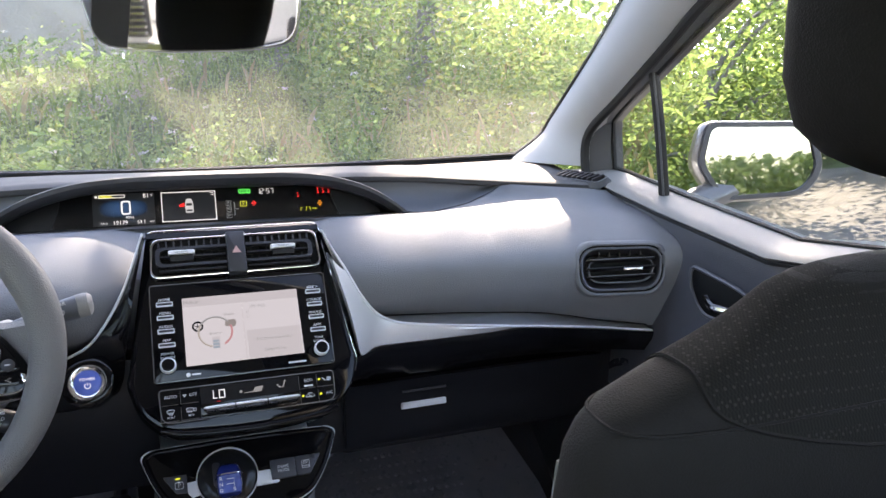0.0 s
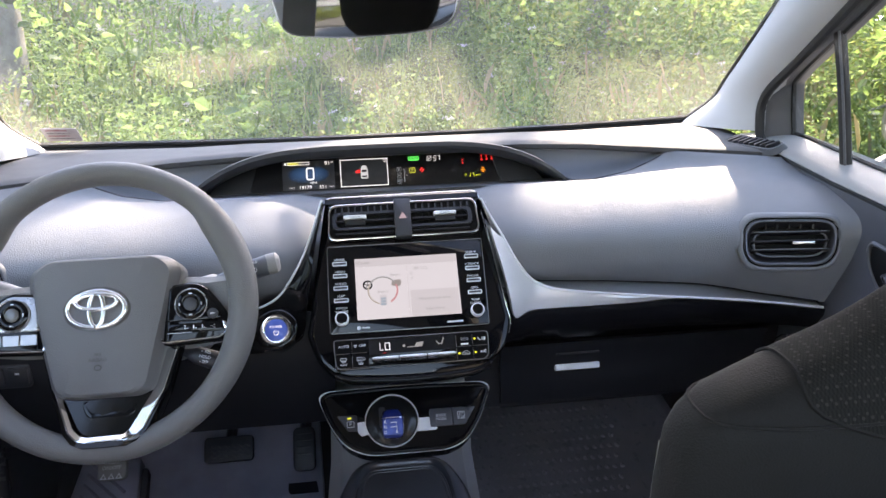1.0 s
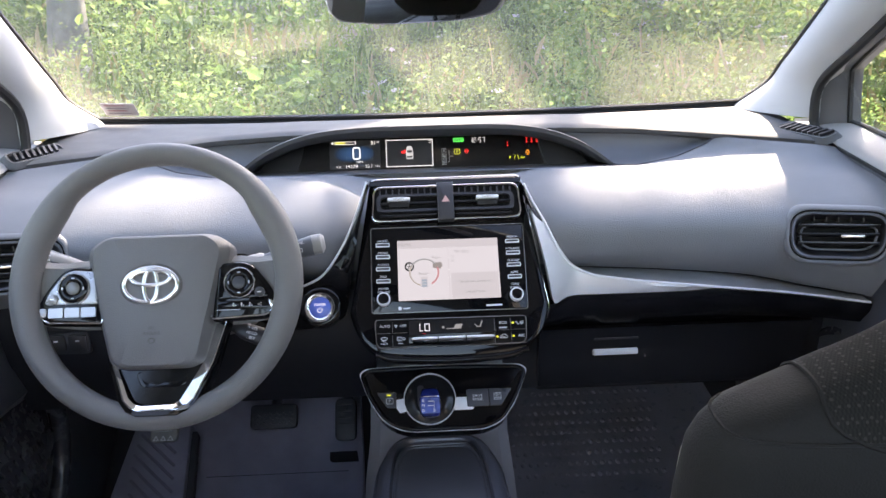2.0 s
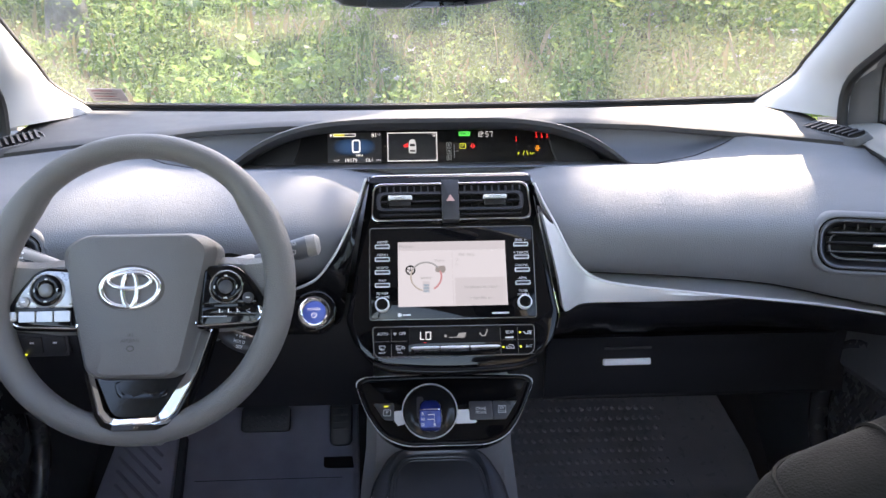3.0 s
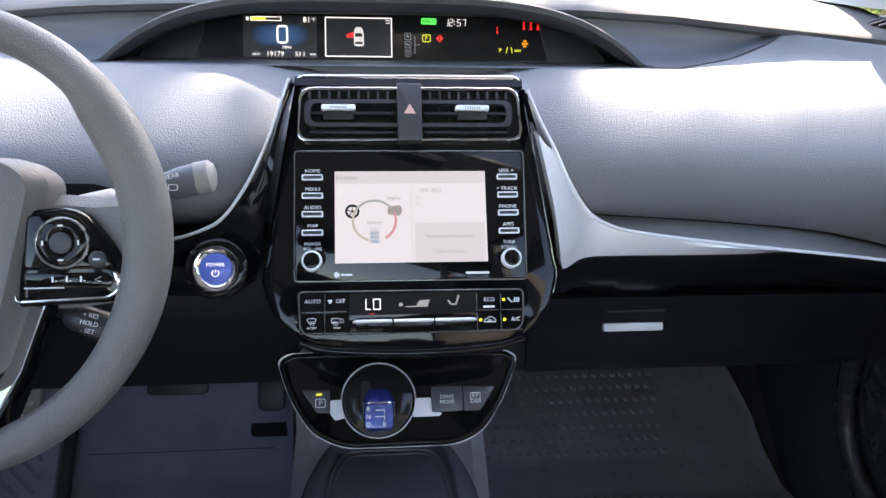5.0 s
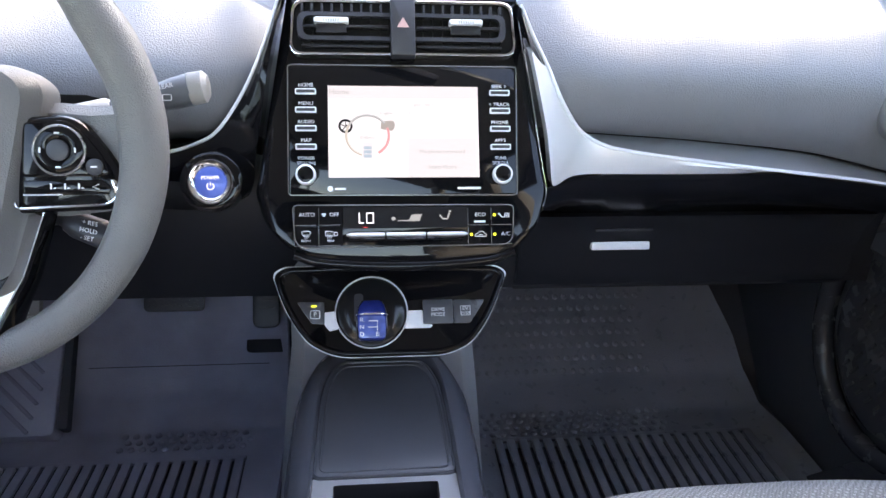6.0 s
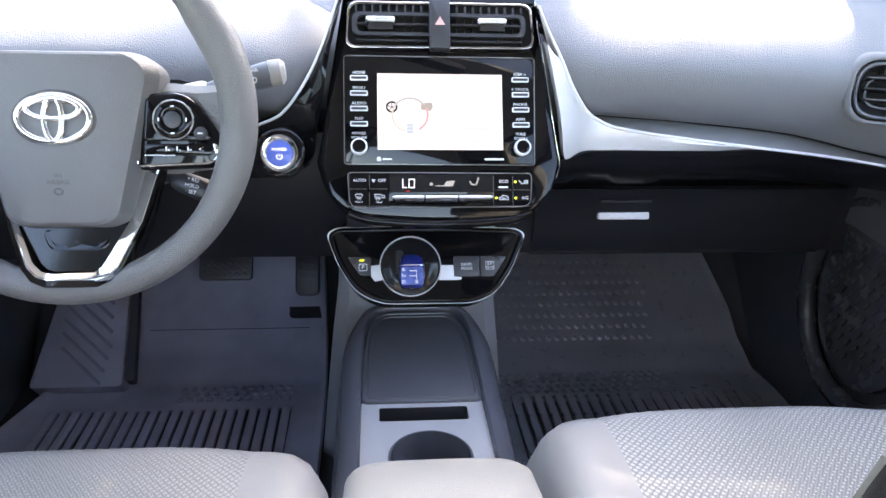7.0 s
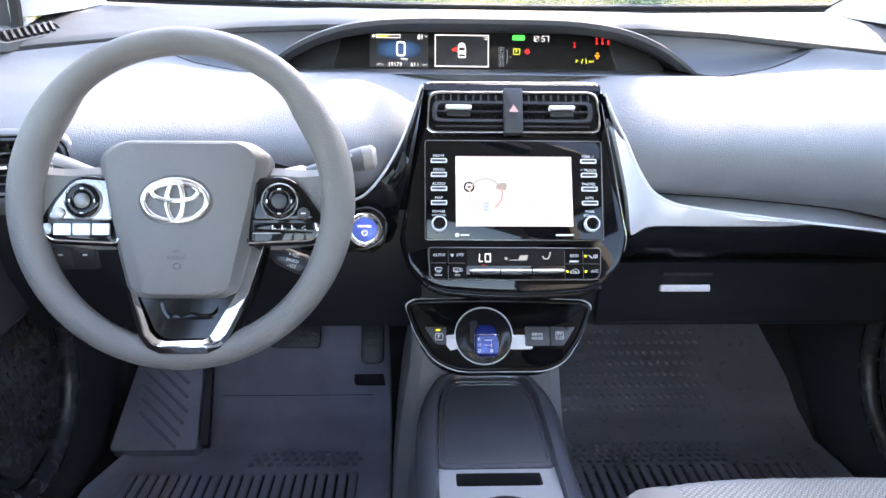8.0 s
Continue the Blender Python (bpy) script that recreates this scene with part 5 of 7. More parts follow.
def centre_stack():
    t = thing("centre_stack", (0.0, 1.05, 0.64), "piano black centre stack with air vents, touch screen and climate keys", "centre stack")
    m = STACK
    # bezel: a curved plate, widest low down, with an opening for the vents
    o = rounded([(-0.117, 0.152), (0.120, 0.153), (0.146, -0.045), (0.149, -0.060), (0.140, -0.095), (0.108, -0.128), (0.0, -0.136), (-0.108, -0.128), (-0.141, -0.095), (-0.151, -0.060), (-0.147, -0.045)],
                [0.012, 0.012, 0.02, 0.02, 0.03, 0.03, 0.1, 0.03, 0.03, 0.02, 0.02], 5)
    part("bezel", slab(o, -0.07, -0.006, m, 0.006), M_GLOSS, t)
    part("bezel_edge", tube([m @ Vector((p.x * 1.002, p.y * 1.002, -0.0085)) for p in o[:6 * 4 + 1]], 0.0008, 5), M_CHROME, t, "thin bright edge")
    part("top_cap", loft([[m @ Vector((u, v, w)) for v, w in ((0.140, -0.0045), (0.1485, -0.0065), (0.1535, -0.014), (0.1555, -0.03), (0.156, -0.08), (0.14, -0.08))] for u in (-0.118, -0.115, 0.117, 0.121)]), M_GLOSS, t)
    # vent pair
    vo = rounded([(-0.112, 0.136), (0.115, 0.137), (0.1185, 0.080), (-0.1155, 0.079)], 0.014, 5)
    vi = rounded([(-0.1095, 0.1335), (0.1125, 0.1345), (0.116, 0.0825), (-0.113, 0.0815)], 0.0125, 5)
    part("vent_frame", ring_slab(vo, vi, -0.008, -0.0005, m), M_DARKCHROME, t, "dark chrome vent frame")
    part("vent_line", tube([m @ Vector((p.x, p.y, -0.0004)) for p in vo], 0.0006, 5, True), M_CHROME, t, "fine bright line")
    # Shallow black plate paints the shade deep in the vents.
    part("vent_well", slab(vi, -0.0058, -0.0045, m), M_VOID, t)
    for s in (-1, 1):
        v = part("air_vent", ring_slab(rounded(rect(min(s * 0.0015, s * 0.107), 0.0935, max(s * 0.0015, s * 0.107), 0.1225), 0.010), rounded(rect(min(s * 0.0025, s * 0.101), 0.0975, max(s * 0.0025, s * 0.101), 0.1185), 0.008), -0.004, 0.003, m), M_DARK, t)
        for k in range(9):
            part("rear_slat", box(0.0016, 0.046, 0.004, m @ at(s * (0.022 + 0.010 * k), 0.108, -0.0026)), M_VOID, v)
            part("fin", box(0.0022, 0.008, 0.007, m @ at(s * (0.022 + 0.010 * k), 0.1275, -0.001)), M_DARK, v)
        for vv in (0.108, 0.0875):
            part("slat", box(0.088, 0.0032, 0.007, m @ at(s * 0.0585, vv, -0.001), 0.0008, 1), M_VENT, v)
        tab = part("tab", slab(rounded(rect(-0.0175, -0.0028, 0.0175, 0.0028), 0.0022, 3), -0.004, 0.0045, m @ at(-0.0725 if s < 0 else 0.065, 0.1125, 0.004), 0.0014, 0.0008), M_SILVER, v, "chrome vent tab")
        for k in range(7):
            part("tab_rib", box(0.0007, 0.0022, 0.0006, m @ at((-0.0725 if s < 0 else 0.065) - 0.0072 + 0.0024 * k, 0.1120, 0.0090)), M_DARKCHROME, tab)
        part("tab_base", box(0.031, 0.010, 0.006, m @ at(-0.0725 if s < 0 else 0.065, 0.1050, 0.002), 0.002), M_VENT, v)
    hz = part("hazard_switch", slab(rounded(rect(-0.0125, 0.0765, 0.0125, 0.1385), 0.002), -0.004, 0.010, m, 0.0025), M_DARK, t, "dark hazard switch")
    tri = [(0, 0.1155), (0.0062, 0.105), (-0.0062, 0.105)]
    part("triangle", slab(tri, 0.0099, 0.0104, m), emit("hazard mark", (0.9, 0.45, 0.42), 0.02, (0.45, 0.32, 0.31)), hz, "pale red triangle")
    lip = spline([(-0.112, -0.1235, -0.010), (-0.08, -0.1325, -0.0095), (0.0, -0.1365, -0.009), (0.08, -0.1325, -0.0095), (0.112, -0.1235, -0.010)], 24)
    part("bezel_lip", tube([m @ p for p in lip], 0.0055, 12), M_GLOSS, t, "rounded gloss lower lip")
    head_unit(m)
    climate_panel(m)


def head_unit(m):
    t = thing("touch_screen_unit", tuple(m @ Vector((0, -0.06, 0))), "black touch screen unit with bright home page and two knobs", "car radio")
    o = rounded([(-0.117, 0.0685), (0.1175, 0.0685), (0.1155, -0.0655), (-0.117, -0.0645)], 0.004, 3)
    part("face", slab(o, -0.006, -0.001, m, 0.0008), M_GLOSS, t)
    part("face_edge", tube([m @ Vector((p.x, p.y, -0.0006)) for p in o], 0.0007, 5, True), M_GREYPAINT, t, "fine grey edge line")
    s = part("screen", slab(rect(-0.077, -0.0468, 0.0765, 0.047), -0.001, 0.0, m), M_SCREEN, t, "bright white screen")
    w = 0.0005
    part("header", slab(rect(-0.077, 0.034, 0.0765, 0.047), 0, w * 0.5, m), M_PALE, s)
    part("word", text("Home", 0.0082, m @ at(-0.0655, 0.0405, w)), M_GREYPRINT, s)
    part("divider", slab(rect(-0.0005, -0.0455, 0.0005, 0.033), 0, w * 0.6, m), M_PALE, s)
    part("side_box", slab(rect(0.003, -0.0465, 0.0745, -0.0065), 0, w * 0.4, m), M_PALE, s)
    part("word", text("FM  93.5", 0.0062, m @ at(0.0205, 0.0265, w)), M_GREYPRINT, s)
    for v in (0.0195, 0.0125):
        part("word", text("U", 0.0055, m @ at(0.0065, v, w)), M_GREYPRINT, s)
    part("word", text("No phone connected", 0.0054, m @ at(0.0385, -0.0205, w)), M_GREYPRINT, s)
    part("word", text("Select Phone", 0.0056, m @ at(0.0385, -0.0365, w)), M_GREYPRINT, s)
    part("word", text("Engine", 0.0052, m @ at(-0.018, 0.019, w)), M_GREYPRINT, s)
    part("word", text("Battery", 0.0052, m @ at(-0.0375, -0.006, w)), M_GREYPRINT, s)
    ring = [m @ Vector((-0.0375 + 0.0215 * math.cos(a), -0.004 + 0.0205 * math.sin(a), w)) for a in [radians(150 - 7.5 * k) for k in range(49)]]
    part("flow_ring", tube(ring[:16], 0.0013, 5), M_GREYPRINT, s)
    part("flow_ring", tube(ring[34:49], 0.0013, 5), emit("beige screen print", (0.74, 0.72, 0.68), 0.064), s)
    part("flow_ring", tube(ring[17:29], 0.0015, 5), emit("pink screen print", (0.85, 0.42, 0.48), 0.072), s, "pink flow arrow")
    wh = part("wheel_picture", ring_slab(ellipse(-0.0595, 0.0055, 0.0072, 0.0072), ellipse(-0.0595, 0.0055, 0.0050, 0.0050), 0, w * 1.6, m), M_LENS, s, "drawn wheel")
    for k in range(5):
        a = radians(90 + 72 * k)
        part("spoke", tube([m @ Vector((-0.0595, 0.0055, w)), m @ Vector((-0.0595 + 0.0055 * math.cos(a), 0.0055 + 0.0055 * math.sin(a), w))], 0.0006, 4), M_LENS, wh)
    part("engine_picture", slab(rounded([(-0.0245, 0.0025), (-0.012, 0.0005), (-0.009, 0.006), (-0.011, 0.0115), (-0.0235, 0.0105)], 0.002), 0, w * 1.5, m), emit("grey drawn engine", (0.55, 0.54, 0.56), 0.060), s, "drawn engine")
    part("battery_picture", slab(rect(-0.0425, -0.0275, -0.0325, -0.011), 0, w, m), M_PALE, s)
    for k in range(3):
        part("battery_level", slab(rect(-0.0415, -0.0268 + 0.0042 * k, -0.0335, -0.0236 + 0.0042 * k), 0, w * 1.5, m), emit("blue screen print", (0.52, 0.70, 0.90), 0.066), s)
    for u, names in ((-0.099, ("HOME", "MENU", "AUDIO", "MAP")), (0.099, ("SEEK >", "< TRACK", "PHONE", "APPS"))):
        for k, wd in enumerate(names):
            v = 0.0405 - 0.0188 * k
            key = part("key", slab(rounded(rect(u - 0.0102, v - 0.0026, u + 0.0102, v + 0.0026), 0.001, 2), -0.001, 0.0026, m, 0.0008), M_BLACK, t)
            part("key_rim", ring_slab(rounded(rect(u - 0.0105, v - 0.0029, u + 0.0105, v + 0.0029), 0.0012, 2), rounded(rect(u - 0.0092, v - 0.0017, u + 0.0092, v + 0.0017), 0.0006, 2), 0.0, 0.0029, m), M_SILVER, key)
            part("key_word", text(wd, 0.0054, m @ at(u, v + 0.0070, -0.0004)), M_PRINT, t)
        v = -0.0452
        kn = part("knob", turned([(0.0098, -0.001), (0.0098, 0.011), (0.0090, 0.0125), (0.0066, 0.0127), (0.0062, 0.0118)], m @ at(u, v, 0), 28), M_GLOSS, t)
        part("knob_ring", turned([(0.0100, 0.004), (0.0100, 0.0115), (0.0094, 0.0129), (0.0080, 0.0131), (0.0078, 0.009)], m @ at(u, v, 0), 28), M_SILVER, kn, "bright knob ring")
        part("knob_face", turned([(0.0073, 0.009), (0.0073, 0.0132), (0.006, 0.0136)], m @ at(u, v, 0), 24), M_GLOSS, kn)
        for j, wd in enumerate(("POWER", "VOLUME") if u < 0 else ("TUNE", "SCROLL")):
            part("key_word", text(wd, 0.0048, m @ at(u, -0.0272 - 0.0052 * j, -0.0004)), M_PRINT, t)
    part("mark", slab(rounded(rect(0.0535, -0.0594, 0.0775, -0.0570), 0.001), -0.0012, -0.0004, m), M_PRINT, t)
    part("mark", slab(ellipse(-0.0755, -0.0582, 0.0028, 0.0028), -0.0012, -0.0004, m), M_PRINT, t)
    part("mark", slab(rect(-0.071, -0.0592, -0.060, -0.0574), -0.0012, -0.0004, m), M_PRINT, t)


def climate_panel(m):
    t = thing("climate_panel", tuple(m @ Vector((0, -0.12, 0))), "black climate panel with lit figures and silver temperature bars", "climate control")
    o = rounded([(-0.1135, -0.0745), (0.1115, -0.0755), (0.1095, -0.1165), (-0.1105, -0.1175)], [0.006, 0.006, 0.012, 0.012], 4)
    part("face", slab(o, -0.006, -0.002, m, 0.0008), M_GLOSS, t)
    part("face_edge", tube([m @ Vector((p.x, p.y, -0.0015)) for p in o], 0.0007, 5, True), M_GREYPAINT, t)
    part("display", slab(rect(-0.063, -0.0985, 0.063, -0.077), -0.003, -0.0012, m), M_LENS, t)
    lo = part("temperature", slab(rect(-0.0465, -0.09345, -0.0425, -0.09255), -0.0012, -0.0006, m), M_WHITE, t, "lit white letters")
    for a, b, c, d in ((-0.0470, -0.0830, -0.0470, -0.0930), (-0.0395, -0.0830, -0.0330, -0.0830), (-0.0395, -0.0930, -0.0330, -0.0930), (-0.0395, -0.0830, -0.0395, -0.0930), (-0.0330, -0.0830, -0.0330, -0.0930)):
        part("stroke", slab(rect(a - 0.00045, d - 0.00045, c + 0.00045, b + 0.00045), -0.0012, -0.0006, m), M_WHITE, lo)
    part("temperature_bar", slab(rect(-0.0435, -0.0976, -0.0385, -0.0971), -0.0012, -0.0006, m), M_RED, t)
    part("fan_mark", slab([(-0.008, -0.0915), (0.014, -0.0915), (0.0165, -0.0845), (0.006, -0.0850), (0.003, -0.0903), (-0.008, -0.0906)], -0.0012, -0.0006, m), M_GREYPRINT, t)
    part("fan_mark", slab(ellipse(-0.0125, -0.0888, 0.0022, 0.0020, 8), -0.0012, -0.0006, m), M_GREYPRINT, t)
    part("airflow_mark", tube([m @ Vector((u, v, -0.0006)) for u, v in ((0.0345, -0.0855), (0.0375, -0.0895), (0.0425, -0.0895), (0.0445, -0.0835))], 0.0009, 5), M_GREYPRINT, t)
    part("airflow_mark", slab(ellipse(0.0452, -0.0818, 0.0014, 0.0014, 8), -0.0012, -0.0006, m), M_GREYPRINT, t)
    for k, (a, b) in enumerate(((-0.0600, -0.0215), (-0.0200, 0.0195), (0.021, 0.0625))):
        # slim bars: the outer two end in a point
        ends = [(a, 0.15 if k == 0 else 0.9), (a + 0.004, 1.0), (b - 0.004, 1.0), (b, 0.15 if k == 2 else 0.9)]
        bar = part("rocker_bar", loft([[m @ Vector((u, -0.1065 + v * h, w)) for v, w in ((-0.0055, -0.002), (-0.0042, 0.0030), (-0.0012, 0.0055), (0.0030, 0.0050), (0.0048, -0.002))] for u, h in ends]), M_DARKCHROME, t, "dark chrome rocker bar")
        # Pale strip paints the highlight along the bar.
        part("bar_highlight", loft([[m @ Vector((u, -0.1052 + v * h, w)) for v, w in ((-0.0018, 0.0050), (0.0, 0.0066), (0.0018, 0.0052))] for u, h in ends]), M_SILVER, bar, "bright edge")
    keys = [(-0.100, -0.0852, "AUTO"), (-0.0755, -0.0852, "OFF"), (-0.100, -0.106, "FRONT"), (-0.0755, -0.106, "REAR"), (0.0755, -0.0865, "ECO"), (0.0995, -0.0865, ""), (0.0755, -0.1065, ""), (0.0995, -0.1065, "A/C")]
    for u, v, wd in keys:
        key = part("key", slab(rounded(rect(u - 0.0116, v - 0.0099, u + 0.0116, v + 0.0099), 0.0015, 2), -0.003, -0.0013, m), M_GLOSS, t, smooth=False)
        part("key_line", tube([m @ Vector((u + du, v + dv, -0.0012)) for du, dv in ((-0.0118, 0.0075), (-0.0118, -0.0095), (0.0095, -0.0095))], 0.0004, 4), M_GREYPAINT, key)
        small = wd in ("FRONT", "REAR")
        if wd:
            shift = 0.0035 if wd == "OFF" else 0.003 if wd == "A/C" else 0.001 if not small else 0.0
            part("key_word", text(wd, 0.0030 if small else 0.0056, m @ at(u + shift, v - (0.0046 if small else -0.0008), -0.0008)), M_PRINT, key)
        def stroke(pts, r=0.00045):
            part("key_mark", tube([m @ Vector((u + du, v + dv, -0.0009)) for du, dv in pts], r, 4), M_PRINT, key)
        if wd == "FRONT":
            stroke([(-0.0045, 0.0042), (-0.0024, 0.0052), (0.0024, 0.0052), (0.0045, 0.0042), (0.0026, 0.0006), (-0.0026, 0.0006), (-0.0045, 0.0042)])
            for du in (-0.0016, 0.0, 0.0016):
                stroke([(du, -0.0022), (du + 0.0006, -0.0008), (du - 0.0004, 0.0006), (du, 0.0026)], 0.0003)
        elif wd == "REAR":
            stroke([(-0.0052, 0.0048), (0.0020, 0.0048), (0.0020, 0.0004), (-0.0052, 0.0004), (-0.0052, 0.0048)])
            stroke([(0.0030, 0.0040), (0.0060, 0.0036), (0.0066, 0.0008), (0.0036, 0.0004), (0.0030, 0.0040)])
            for du in (-0.0034, -0.0016, 0.0002):
                stroke([(du, -0.0022), (du + 0.0005, -0.0006), (du - 0.0004, 0.0010), (du, 0.0030)], 0.0003)
        elif wd == "OFF":
            for k in range(3):
                part("key_mark", slab(ellipse(u - 0.0068 + 0.0013 * math.cos(2.1 * k + 0.5), v + 0.0008 + 0.0013 * math.sin(2.1 * k + 0.5), 0.0011, 0.0009, 8), -0.0012, -0.0008, m), M_PRINT, key)
        elif not wd and v > -0.09:
            # a seated shape beside arrows of air, drawn as plain strokes
            stroke([(-0.0044, 0.0020), (-0.0022, 0.0004), (-0.0008, -0.0018), (0.0010, -0.0018)], 0.0006)
            for du in (0.0022, 0.0042, 0.0062):
                stroke([(du, -0.0022), (du + 0.0008, 0.0026)], 0.0006)
        elif not wd:
            # a car's outline with an arrow turning inside it
            stroke([(-0.0050, -0.0014), (-0.0044, 0.0010), (-0.0022, 0.0016), (-0.0002, 0.0036), (0.0034, 0.0036), (0.0054, 0.0014), (0.0066, 0.0006), (0.0066, -0.0014), (-0.0050, -0.0014)])
            stroke([(0.0030, 0.0002), (-0.0008, 0.0002), (0.0002, 0.0012)])
        if wd == "ECO":
            part("key_word", slab(rect(u - 0.0055, v - 0.0072, u + 0.0060, v - 0.0052), -0.0012, -0.0008, m), M_PRINT, key)
        if u > 0 and wd != "ECO":
            part("key_lamp", slab(ellipse(u - 0.0085, v + 0.0006, 0.0017, 0.0017, 10), -0.0012, -0.0005, m), M_YELLOW, key, "small yellow-green lamp")


# ---- shift panel and power button ----
def shift_panel():
    t = thing("shift_panel", (-0.013, 1.02, 0.55), "piano black shift panel with silver rim and blue knob", "gear shift")
    m = leaning(-0.013, 1.02, 0.592, 37)
    o = rounded([(-0.130, 0.045), (-0.119, 0.052), (0.0, 0.0545), (0.121, 0.050), (0.131, 0.043), (0.111, -0.004), (0.088, -0.036), (0.06, -0.048), (-0.06, -0.048), (-0.092, -0.033), (-0.116, 0.004)],
                [0.01, 0.01, 0.1, 0.01, 0.01, 0.03, 0.02, 0.03, 0.03, 0.02, 0.03], 4)
    part("face", slab(o, -0.04, 0.0, m, 0.003), M_GLOSS, t)
    part("rim", tube([m @ Vector((p.x * 1.005, p.y * 1.01, -0.002)) for p in o], 0.0013, 6, True), M_SILVER, t, "fine satin rim")
    part("face_roll", tube([m @ Vector((p.x * 0.972, p.y * 0.94, -0.0022)) for p in o], 0.0042, 10, True), M_GLOSS, t, "rounded gloss edge")
    u0 = -0.0225
    part("ring", turned([(0.0404, -0.001), (0.0404, 0.003), (0.0398, 0.0040), (0.0390, 0.0034), (0.0390, -0.001)], m @ at(u0, 0, 0), 48), M_SILVER, t, "bright ring")
    part("gate", turned([(0.0384, 0.0), (0.0374, 0.0012), (0.0350, 0.0015), (0.031, 0.0055), (0.02, 0.0065), (0.001, 0.0068)], m @ at(u0, 0, 0), 40), M_LENS, t)
    part("gate_slot", slab(rounded(rect(u0 - 0.019, -0.012, u0 - 0.009, 0.020), 0.004), 0.003, 0.0072, m), M_BLACK, t)
    # Wings in pale silver: the roof lining's reflection put into the colour.
    for wing in ([(-0.0402, 0.002), (-0.0515, 0.001), (-0.0515, -0.013), (-0.046, -0.020), (-0.0365, -0.018)],
                 [(0.0402, 0.001), (0.0565, 0.001), (0.0575, -0.0150), (0.068, -0.0158), (0.065, -0.019), (0.0365, -0.019)]):
        part("ring_wing", slab(rounded([(u0 + u, v) for u, v in wing], 0.001, 2), 0, 0.0016, m, 0.0006), M_SILVER, t, "polished silver wing")
    # knob: rounded tapered head on a short neck, tilted towards the driver
    k = m @ at(u0, -0.012, 0.004)
    secs = []
    for v, hw, w0, w1 in ((-0.024, 0.011, 0.026, 0.034), (-0.021, 0.0145, 0.018, 0.038), (-0.01, 0.0165, 0.012, 0.041), (0.004, 0.0165, 0.010, 0.040), (0.014, 0.0150, 0.010, 0.036), (0.0195, 0.0115, 0.014, 0.030)):
        secs.append([k @ Vector((hw * math.copysign(abs(math.cos(a)) ** 0.6, math.cos(a)), v, (w0 + w1) / 2 + (w1 - w0) / 2 * math.copysign(abs(math.sin(a)) ** 0.6, math.sin(a)))) for a in [2 * math.pi * j / 20 for j in range(20)]])
    kn = part("shift_knob", loft(secs), M_BLUE, t, "blue translucent shift knob")
    part("knob_band", loft([[k @ Vector((0.0172 * math.copysign(abs(math.cos(a)) ** 0.6, math.cos(a)), v, 0.0262 + 0.0155 * math.copysign(abs(math.sin(a)) ** 0.6, math.sin(a)))) for a in [2 * math.pi * j / 20 for j in range(20)]] for v in (0.0030, 0.0040)]), M_CHROME, kn)
    part("neck", tube([m @ Vector((u0, -0.006, 0.004)), m @ Vector((u0, -0.008, 0.022))], 0.008, 12), M_BLACK, kn)
    part("letter_window", slab(rounded(rect(-0.0140, -0.0215, 0.0140, 0.0012), 0.003, 3), 0.0396, 0.0413, k, 0.0005), M_PALEBLUE, kn, "paler blue lettered window")
    for u, v, ch in ((-0.0105, -0.003, "R"), (-0.0105, -0.0105, "N"), (-0.0105, -0.018, "D"), (0.0055, -0.018, "B")):
        part("gear_letter", text(ch, 0.0064, k @ at(u, v, 0.0418)), M_PRINT, kn)
    part("gear_diagram", tube([k @ Vector((u, v, 0.0416)) for u, v in ((-0.003, -0.004), (0.0055, -0.004), (0.0055, -0.0105), (-0.004, -0.0105))], 0.0006, 4), M_PRINT, kn)
    part("gear_diagram", tube([k @ Vector((u, v, 0.0416)) for u, v in ((0.0055, -0.0105), (0.0055, -0.014))], 0.00045, 4), M_PRINT, kn)
    pk = part("park_key", slab(rounded([(-0.104, 0.0125), (-0.0742, 0.012), (-0.0740, -0.0122), (-0.088, -0.0112)], 0.002, 2), 0, 0.004, m, 0.001), M_KEYDARK, t, "park key with a lit lamp")
    part("key_lamp", slab(rect(-0.0885, 0.0065, -0.0825, 0.0085), 0.003, 0.0046, m), M_YELLOW, pk)
    part("key_frame", ring_slab(rounded(rect(-0.0895, -0.0065, -0.0785, 0.003), 0.002, 2), rounded(rect(-0.0887, -0.0057, -0.0793, 0.0022), 0.0015, 2), 0.003, 0.0044, m), M_PRINT, pk)
    part("key_letter", text("P", 0.0075, m @ at(-0.084, -0.0017, 0.0043)), M_PRINT, pk)
    dm = part("drive_mode_key", slab(rounded(rect(0.0345, -0.0145, 0.0680, 0.0122), 0.002, 2), 0, 0.004, m, 0.001), M_KEYDARK, t, "drive mode key")
    for j, wd in enumerate(("DRIVE", "MODE")):
        part("key_word", text(wd, 0.0056, m @ at(0.0512, 0.0008 - 0.0055 * j, 0.0043)), M_PRINT, dm)
    ev = part("electric_mode_key", slab(rounded([(0.0690, 0.0120), (0.1045, 0.0113), (0.0870, -0.0145), (0.0690, -0.0145)], 0.002, 2), 0, 0.004, m, 0.001), M_KEYDARK, t, "electric mode key")
    part("key_frame", ring_slab(rect(0.0765, -0.0062, 0.0875, 0.0046), rect(0.0770, -0.0057, 0.0870, 0.0041), 0.003, 0.0044, m), M_PRINT, ev)
    part("key_word", text("EV", 0.0062, m @ at(0.082, 0.0015, 0.0043)), M_PRINT, ev)
    part("key_word", text("MODE", 0.0036, m @ at(0.082, -0.0035, 0.0043)), M_PRINT, ev)


